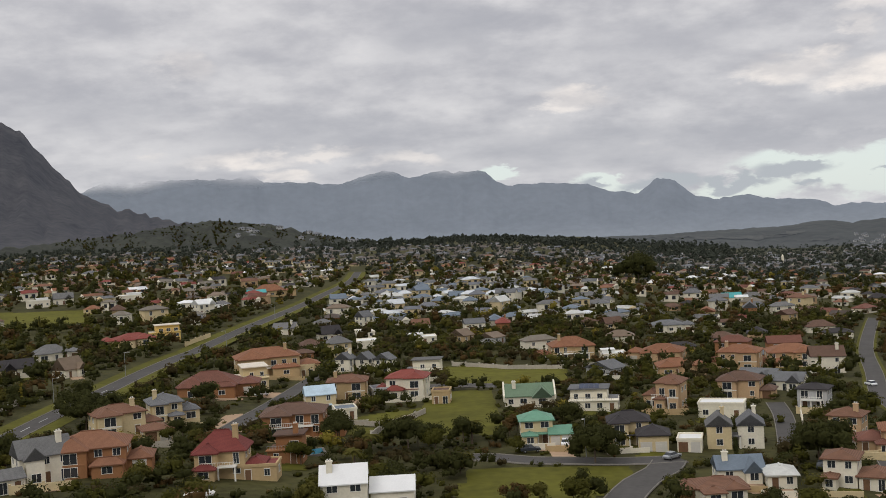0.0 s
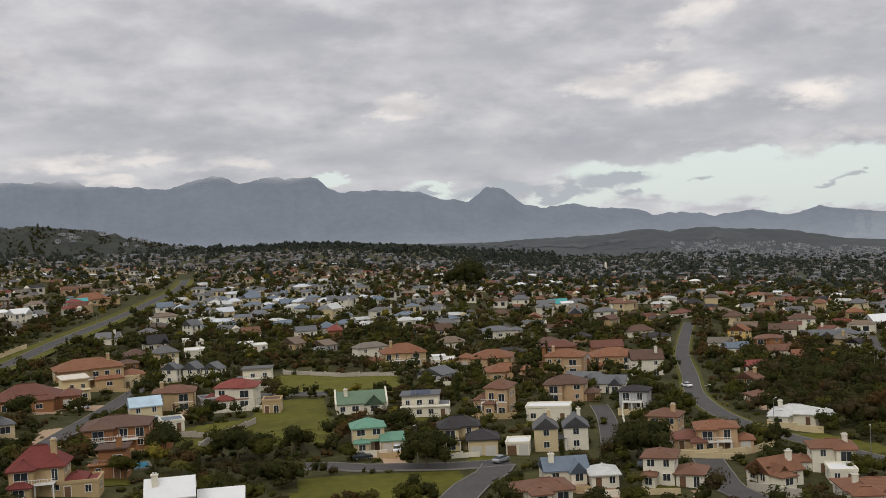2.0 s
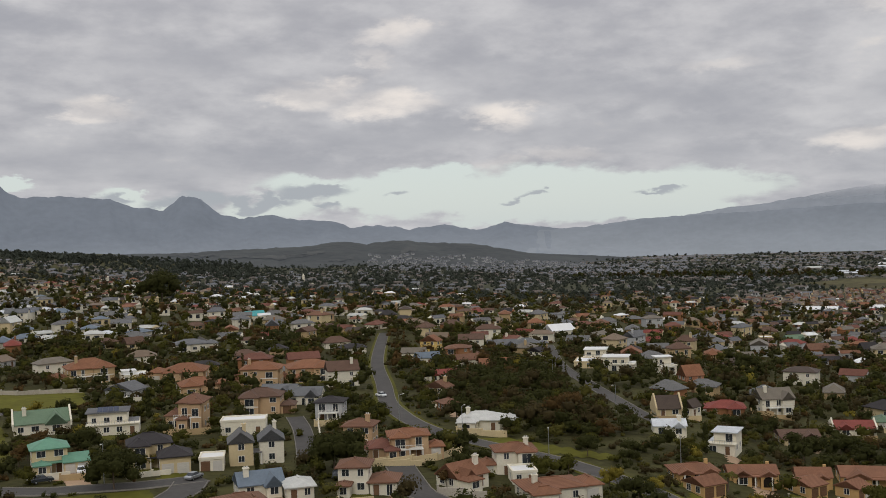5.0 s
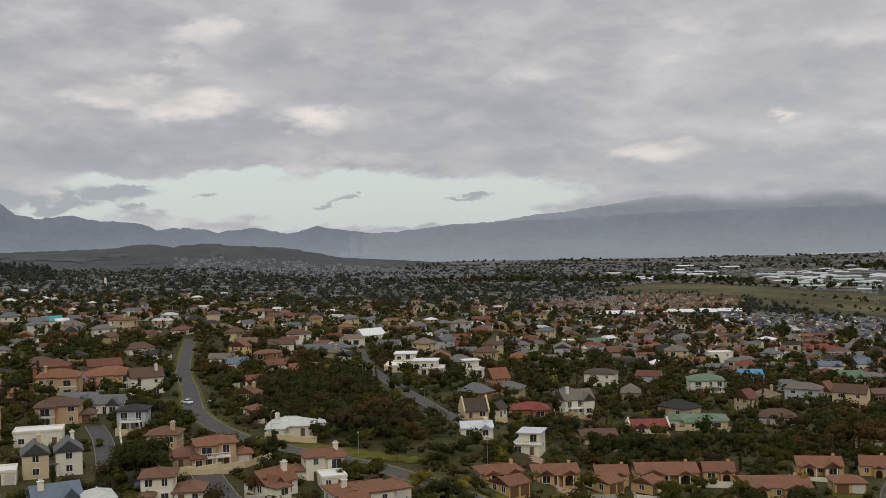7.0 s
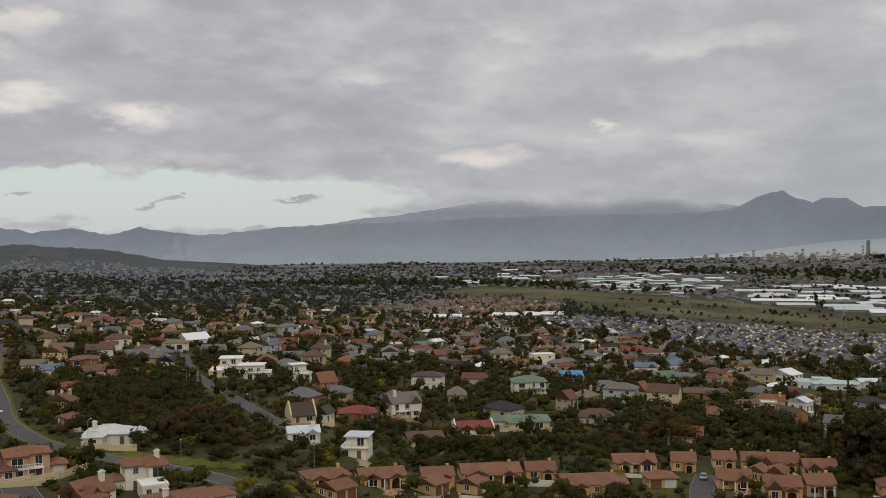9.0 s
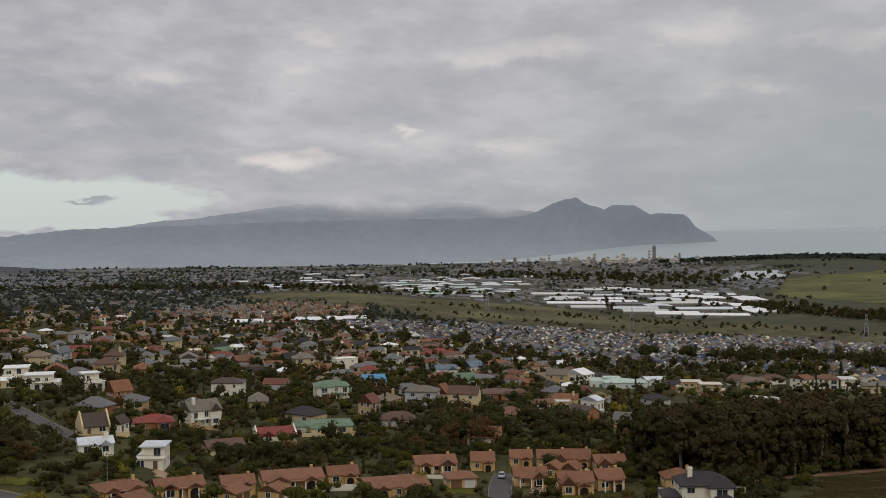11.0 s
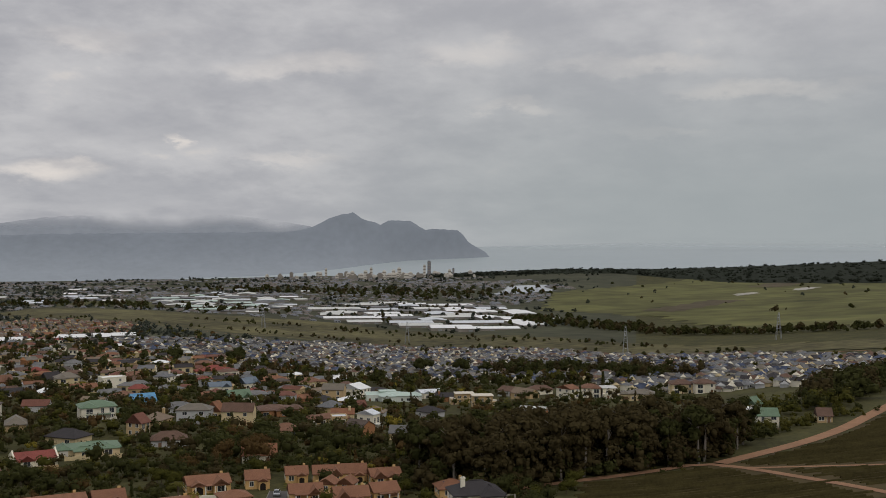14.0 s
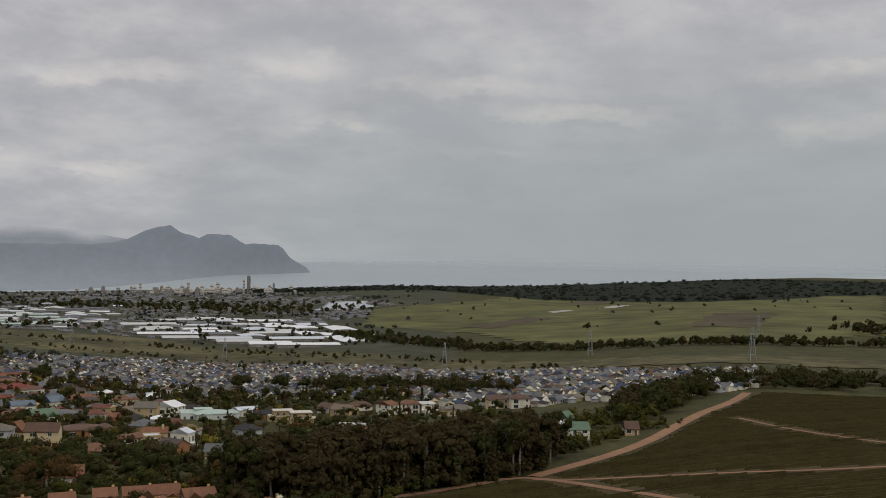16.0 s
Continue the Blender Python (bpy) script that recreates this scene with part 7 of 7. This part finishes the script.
# vine rows
def vines():
    vs, qs = [], []
    g = np.random.default_rng(6)
    for k in range(170):
        off = -190 + k * 2.6
        n0 = len(vs)
        run = 0
        for s in range(-160, 330, 4):
            # rows run up the slope
            x, y = 250 + s * 0.62 + off * 0.78, off * 0.62 + 20 - s * 0.78
            ok = inside(x, y, VINE) and places.free(x, y, 1.0)
            if ok:
                z = ground(x, y)
                hgt = 0.5 + 0.25 * g.random()
                wv = 0.35 + 0.25 * g.random()
                b = len(vs)
                vs += [(x - 0.78 * wv, y - 0.62 * wv, z), (x + g.normal(0, .1), y + g.normal(0, .1), z + hgt), (x + 0.78 * wv, y + 0.62 * wv, z)]
                if run:
                    qs += [(b - 3, b, b + 1, b - 2), (b - 2, b + 1, b + 2, b - 1)]
                run += 1
            else:
                run = 0
    tagged(new("vine_rows", grid_mesh("vine_rows", vs, qs, ["leaf_vine"])), "low rows of olive-brown vines on a slope", "vines", kind="stuff")


vines()


# ---- cars, walls, lamps ----
def car(x, y, turn, mat, label):
    ob = tagged(new("car"), label, "car", "parked cars")
    ob.matrix_world = pose(x, y, ground(x, y) + 0.24, 0, 0, turn)
    bm = bmesh.new()
    prof = [(-2.1, 0.35), (-2.15, 0.75), (-1.9, 0.95), (-1.2, 1.0), (1.0, 0.98), (1.95, 0.85), (2.15, 0.65), (2.1, 0.35)]
    prism(bm, [(px, -0.85, pz) for px, pz in prof], [(px, 0.85, pz) for px, pz in prof])
    bmesh.ops.recalc_face_normals(bm, faces=bm.faces)
    bmesh.ops.bevel(bm, geom=bm.edges[:], offset=0.05, segments=1, affect="EDGES")
    body = part("body", bm, mat, ob)
    bm = bmesh.new()
    prism(bm, [(-1.6, -0.78, 0.98), (1.0, -0.78, 0.98), (1.0, 0.78, 0.98), (-1.6, 0.78, 0.98)], [(-1.15, -0.62, 1.45), (0.35, -0.62, 1.45), (0.35, 0.62, 1.45), (-1.15, 0.62, 1.45)])
    bmesh.ops.recalc_face_normals(bm, faces=bm.faces)
    part("windows", bm, "glass", ob)
    bm = bmesh.new()
    box(bm, -1.13, 0.33, -0.61, 0.61, 1.45, 1.5)
    part("roof", bm, mat, ob)
    for wx in (-1.3, 1.35):
        for wy in (-0.8, 0.8):
            bm = bmesh.new()
            bmesh.ops.create_cone(bm, segments=12, radius1=0.32, radius2=0.32, depth=0.2, cap_ends=True, matrix=pose(wx, wy, 0.32, 90, 0, 0))
            wh = part("wheel", bm, "rubber", ob)
            bm = bmesh.new()
            bmesh.ops.create_cone(bm, segments=10, radius1=0.19, radius2=0.17, depth=0.22, cap_ends=True, matrix=pose(wx, wy, 0.32, 90, 0, 0))
            part("rim", bm, "steel", wh)
    for s in (-0.6, 0.6):
        bm = bmesh.new()
        box(bm, 2.08, 2.16, s - 0.18, s + 0.18, 0.62, 0.76)
        part("headlight", bm, "trim_white", body)


def lamp_post(x, y, turn, h=8.0):
    ob = tagged(new("street_lamp"), "slim grey steel street lamp beside the road", "street lamp", "street lamps")
    ob.matrix_world = pose(x, y, ground(x, y), 0, 0, turn)
    bm = bmesh.new()
    bmesh.ops.create_cone(bm, segments=8, radius1=0.11, radius2=0.06, depth=h, cap_ends=True, matrix=pose(0, 0, h / 2))
    part("pole", bm, "steel", ob)
    bm = bmesh.new()
    bmesh.ops.create_cone(bm, segments=6, radius1=0.05, radius2=0.04, depth=1.5, cap_ends=True, matrix=pose(0.7, 0, h + 0.1, 0, 82, 0))
    part("arm", bm, "steel", ob)
    bm = bmesh.new()
    box(bm, 1.25, 1.85, -0.14, 0.14, h + 0.1, h + 0.24)
    part("head", bm, "terracotta_pot", ob)


def garden_wall(pts, h, mat, label, pier=6.0):
    ob = tagged(new("garden_wall"), label, "wall", "garden walls")
    for (x0, y0), (x1, y1) in zip(pts[:-1], pts[1:]):
        L = math.hypot(x1 - x0, y1 - y0)
        n = max(1, int(L / pier))
        for i in range(n):
            ax, ay = x0 + (x1 - x0) * i / n, y0 + (y1 - y0) * i / n
            bx, by = x0 + (x1 - x0) * (i + 1) / n, y0 + (y1 - y0) * (i + 1) / n
            a = math.degrees(math.atan2(by - ay, bx - ax))
            seg = math.hypot(bx - ax, by - ay)
            bm = bmesh.new()
            box(bm, 0.2, seg - 0.2, -0.11, 0.11, -0.6, h)
            p = part("panel", bm, mat, ob)
            p.matrix_local = pose(ax, ay, (ground(ax, ay) + ground(bx, by)) / 2, 0, 0, a)
            bm = bmesh.new()
            box(bm, -0.2, 0.2, -0.2, 0.2, -0.6, h + 0.2)
            box(bm, -0.26, 0.26, -0.26, 0.26, h + 0.2, h + 0.3)
            p = part("pier", bm, mat, ob)
            p.matrix_local = pose(ax, ay, ground(ax, ay), 0, 0, a)


for x, y, turn, mat, label in ((16, 224.5, 5, "car_dark", "dark hatchback parked beside the kerb"), (-59, 312, 20, "car_white", "white car parked on a driveway"), (-55, 310, 10, "car_white", "white bakkie parked before a house"),
                               (-74, 261, 80, "car_silver", "silver car parked beside a house"), (123.5, 314, 100, "car_white", "white car on the winding road"), (70, 204, 70, "car_dark", "dark car standing in a side street"),
                               (24, 231, 85, "car_white", "white car on a brick driveway"), (238, 149, 30, "car_silver", "silver car under a townhouse carport"), (44, 216, 40, "car_silver", "silver car standing at the street corner")):
    car(x, y, turn, mat, label)
for x, y, turn in ((-107.5, 354, 0), (-92, 443, 180), (27, 219, 250), (106, 257, 20), (114, 236, 40), (119, 203, 60), (147, 193, 60), (-108, 290, 0), (-90, 560, 180), (196, 330, 200), (172, 255, 200)):
    lamp_post(x, y, turn)
garden_wall([(-28, 264), (-21, 262.5), (-16, 262)], 1.4, "boundary_wall", "grey concrete wall between two empty lots")
garden_wall([(-19, 238), (-19, 247), (-16, 262), (-12, 268), (-7, 281)], 1.5, "boundary_wall", "grey concrete garden wall across an empty lot")
garden_wall([(1, 386), (20, 369), (40, 368)], 1.5, "boundary_wall", "grey concrete wall behind a field")
garden_wall([(79, 214), (85, 213), (97, 214), (109, 223)], 1.4, "wall_cream", "cream garden wall with square piers")
garden_wall([(-111, 451), (-107, 482)], 2.0, "wall_cream", "cream boundary wall beside the road")
garden_wall([(243, 104), (249, 87)], 1.8, "boundary_wall", "grey wall beside the townhouses")
garden_wall([(32, 222), (37, 223), (41, 223)], 1.1, "wall_white", "low white front garden wall with piers")
garden_wall([(-122, 300), (-118, 262), (-117, 236)], 1.6, "boundary_wall", "grey concrete wall beside the road verge")
garden_wall([(90.5, 277), (85.6, 262), (82, 250)], 1.4, "wall_white", "white wall beside a narrow lane")
garden_wall([(40, 378), (62, 372), (84, 366)], 1.6, "boundary_wall", "long grey wall between gardens")
# front walls of gardens
WALL_RND = random.Random(12)
for hx, hy, hw, hd in FRONTS:
    if WALL_RND.random() < 0.42 and math.hypot(hx, hy) < 380:
        a = math.degrees(math.atan2(hx, hy))
        ox, oy = polar(a, hd / 2 + 7.5)
        sx_, sy_ = polar(a + 90 + WALL_RND.uniform(-14, 14), hw * 0.6)
        if not is_open(hx - ox, hy - oy):
            garden_wall([(hx - ox - sx_, hy - oy - sy_), (hx - ox + sx_, hy - oy + sy_)], WALL_RND.uniform(1.0, 1.7), WALL_RND.choice(("boundary_wall", "wall_cream", "wall_white", "wall_tan")), "plastered front garden wall with piers", 4.5)
for hx, hy, hw, hd in FRONTS:
    if WALL_RND.random() < 0.7 and math.hypot(hx, hy) < 400:
        a = math.degrees(math.atan2(hx, hy))
        paved = WALL_RND.random() < 0.35
        corners = []
        for du, dv in ((-0.5, 0.3), (0.5, 0.3), (0.55, 7.0), (-0.55, 7.0)) if not paved else ((0.05, 0.3), (0.5, 0.3), (0.5, 8.5), (0.1, 8.5)):
            ox, oy = polar(a, hd / 2 + dv)
            sx_, sy_ = polar(a + 90, hw * du)
            corners.append((hx - ox + sx_, hy - oy + sy_))
        if not is_open(*corners[2]) and not is_open(*corners[3]):
            patch("driveway" if paved else "front_lawn", corners, "paving" if paved else "lawn", "tan paved forecourt before a house" if paved else "clipped front lawn before a house", 1.3, 0.1 if not paved else 0.13, "driveway" if paved else "lawn", False)
patch("driveway", [(-58, 272), (-54, 276), (-49, 248), (-56, 247)], "paving", "tan brick-paved driveway", 1.0, 0.18, "driveway", False)
patch("driveway", [(21, 234), (26, 234), (24.5, 219), (20, 219)], "paving", "tan brick-paved driveway", 0.8, 0.18, "driveway", False)
patch("driveway", [(-60, 320), (-50, 318), (-50, 306), (-61, 308)], "paving", "tan brick-paved driveway", 1.0, 0.18, "driveway", False)


def pool(x, y, w, d):
    ob = tagged(new("swimming_pool"), "small blue swimming pool with pale coping", "pool")
    ob.matrix_world = pose(x, y, ground(x, y) + 0.3, 0, 0, 12)
    bm = bmesh.new()
    for a in ((-w / 2, w / 2, -d / 2, -d / 2 + 0.5), (-w / 2, w / 2, d / 2 - 0.5, d / 2), (-w / 2, -w / 2 + 0.5, -d / 2 + 0.5, d / 2 - 0.5), (w / 2 - 0.5, w / 2, -d / 2 + 0.5, d / 2 - 0.5)):
        box(bm, *a, -0.6, 0.1)
    part("coping", bm, "kerb", ob)
    bm = bmesh.new()
    box(bm, -w / 2 + 0.5, w / 2 - 0.5, -d / 2 + 0.5, d / 2 - 0.5, -0.6, 0.0)
    part("water", bm, "pool_water", ob)


pool(-30, 227, 5, 7)


def fountain(x, y):
    ob = tagged(new("garden_fountain"), "round pale stone garden fountain on a lawn", "fountain")
    ob.matrix_world = pose(x, y, ground(x, y))
    for nm, r0, r1, z0, z1 in (("basin", 2.4, 2.7, 0.0, 0.5), ("stem", 0.35, 0.22, 0.5, 1.5), ("bowl", 0.3, 1.0, 1.5, 1.8)):
        bm = bmesh.new()
        bmesh.ops.create_cone(bm, segments=20, radius1=r0, radius2=r1, depth=z1 - z0, cap_ends=True, matrix=pose(0, 0, (z0 + z1) / 2))
        part(nm, bm, "terracotta_pot", ob)


fountain(-44, 182)


def church(x, y):
    ob = tagged(new("church"), "distant white church with a square tower", "church")
    ob.matrix_world = pose(x, y, ground(x, y), 0, 0, -18)
    part("nave", gable_walls(15, 7, 4.5, 3), "wall_white", ob)
    gable_roof(ob, 15, 7, 4.5, 3, "roof_grey")
    bm = bmesh.new()
    box(bm, -11, -8, -1.5, 1.5, -2, 12)
    t = part("tower", bm, "wall_white", ob)
    bm = bmesh.new()
    bmesh.ops.create_cone(bm, segments=4, radius1=2.1, radius2=0.1, depth=2.6, cap_ends=True, matrix=pose(-9.5, 0, 13.3, 0, 0, 45))
    part("spire", bm, "wall_white", t)


church(438, 1351)
house(181, 678, 10, 12, 8, 3.0, 2.8, 1, "gable", "white", "teal", "", far=True)
house(-122, 690, 10, 12, 8, 3.0, 2.5, 1, "gable", "white", "teal", "", far=True)


def pylon(x, y, turn, h=26.0):
    """Lattice pylon: four tapering legs, braces and three cross-arms."""
    ob = tagged(new("power_pylon"), "slim grey lattice power pylon on the plain", "pylon", "power pylons")
    ob.matrix_world = pose(x, y, ground(x, y), 0, 0, turn)
    for sx_ in (-1, 1):
        for sy_ in (-1, 1):
            bm = bmesh.new()
            prism(bm, [(sx_ * 2.6 + a, sy_ * 2.6 + b, -1) for a, b in ((-.2, -.2), (.2, -.2), (.2, .2), (-.2, .2))], [(sx_ * 0.4 + a, sy_ * 0.4 + b, h) for a, b in ((-.15, -.15), (.15, -.15), (.15, .15), (-.15, .15))])
            part("leg", bm, "steel", ob)
    for k, w in ((0.66, 6.0), (0.8, 5.0), (0.93, 4.0)):
        bm = bmesh.new()
        box(bm, -w, w, -0.18, 0.18, h * k, h * k + 0.4)
        part("cross_arm", bm, "steel", ob)
    for k in (0.2, 0.4, 0.55):
        w = 2.6 - 2.2 * k
        bm = bmesh.new()
        box(bm, -w, w, -0.12, 0.12, h * k, h * k + 0.25)
        box(bm, -0.12, 0.12, -w, w, h * k, h * k + 0.25)
        part("brace", bm, "steel", ob)


for px, py in ((1088, 511), (975, 235), (863, -37), (1070, 109), (1180, 760), (1240, -60)):
    pylon(px, py, 20)
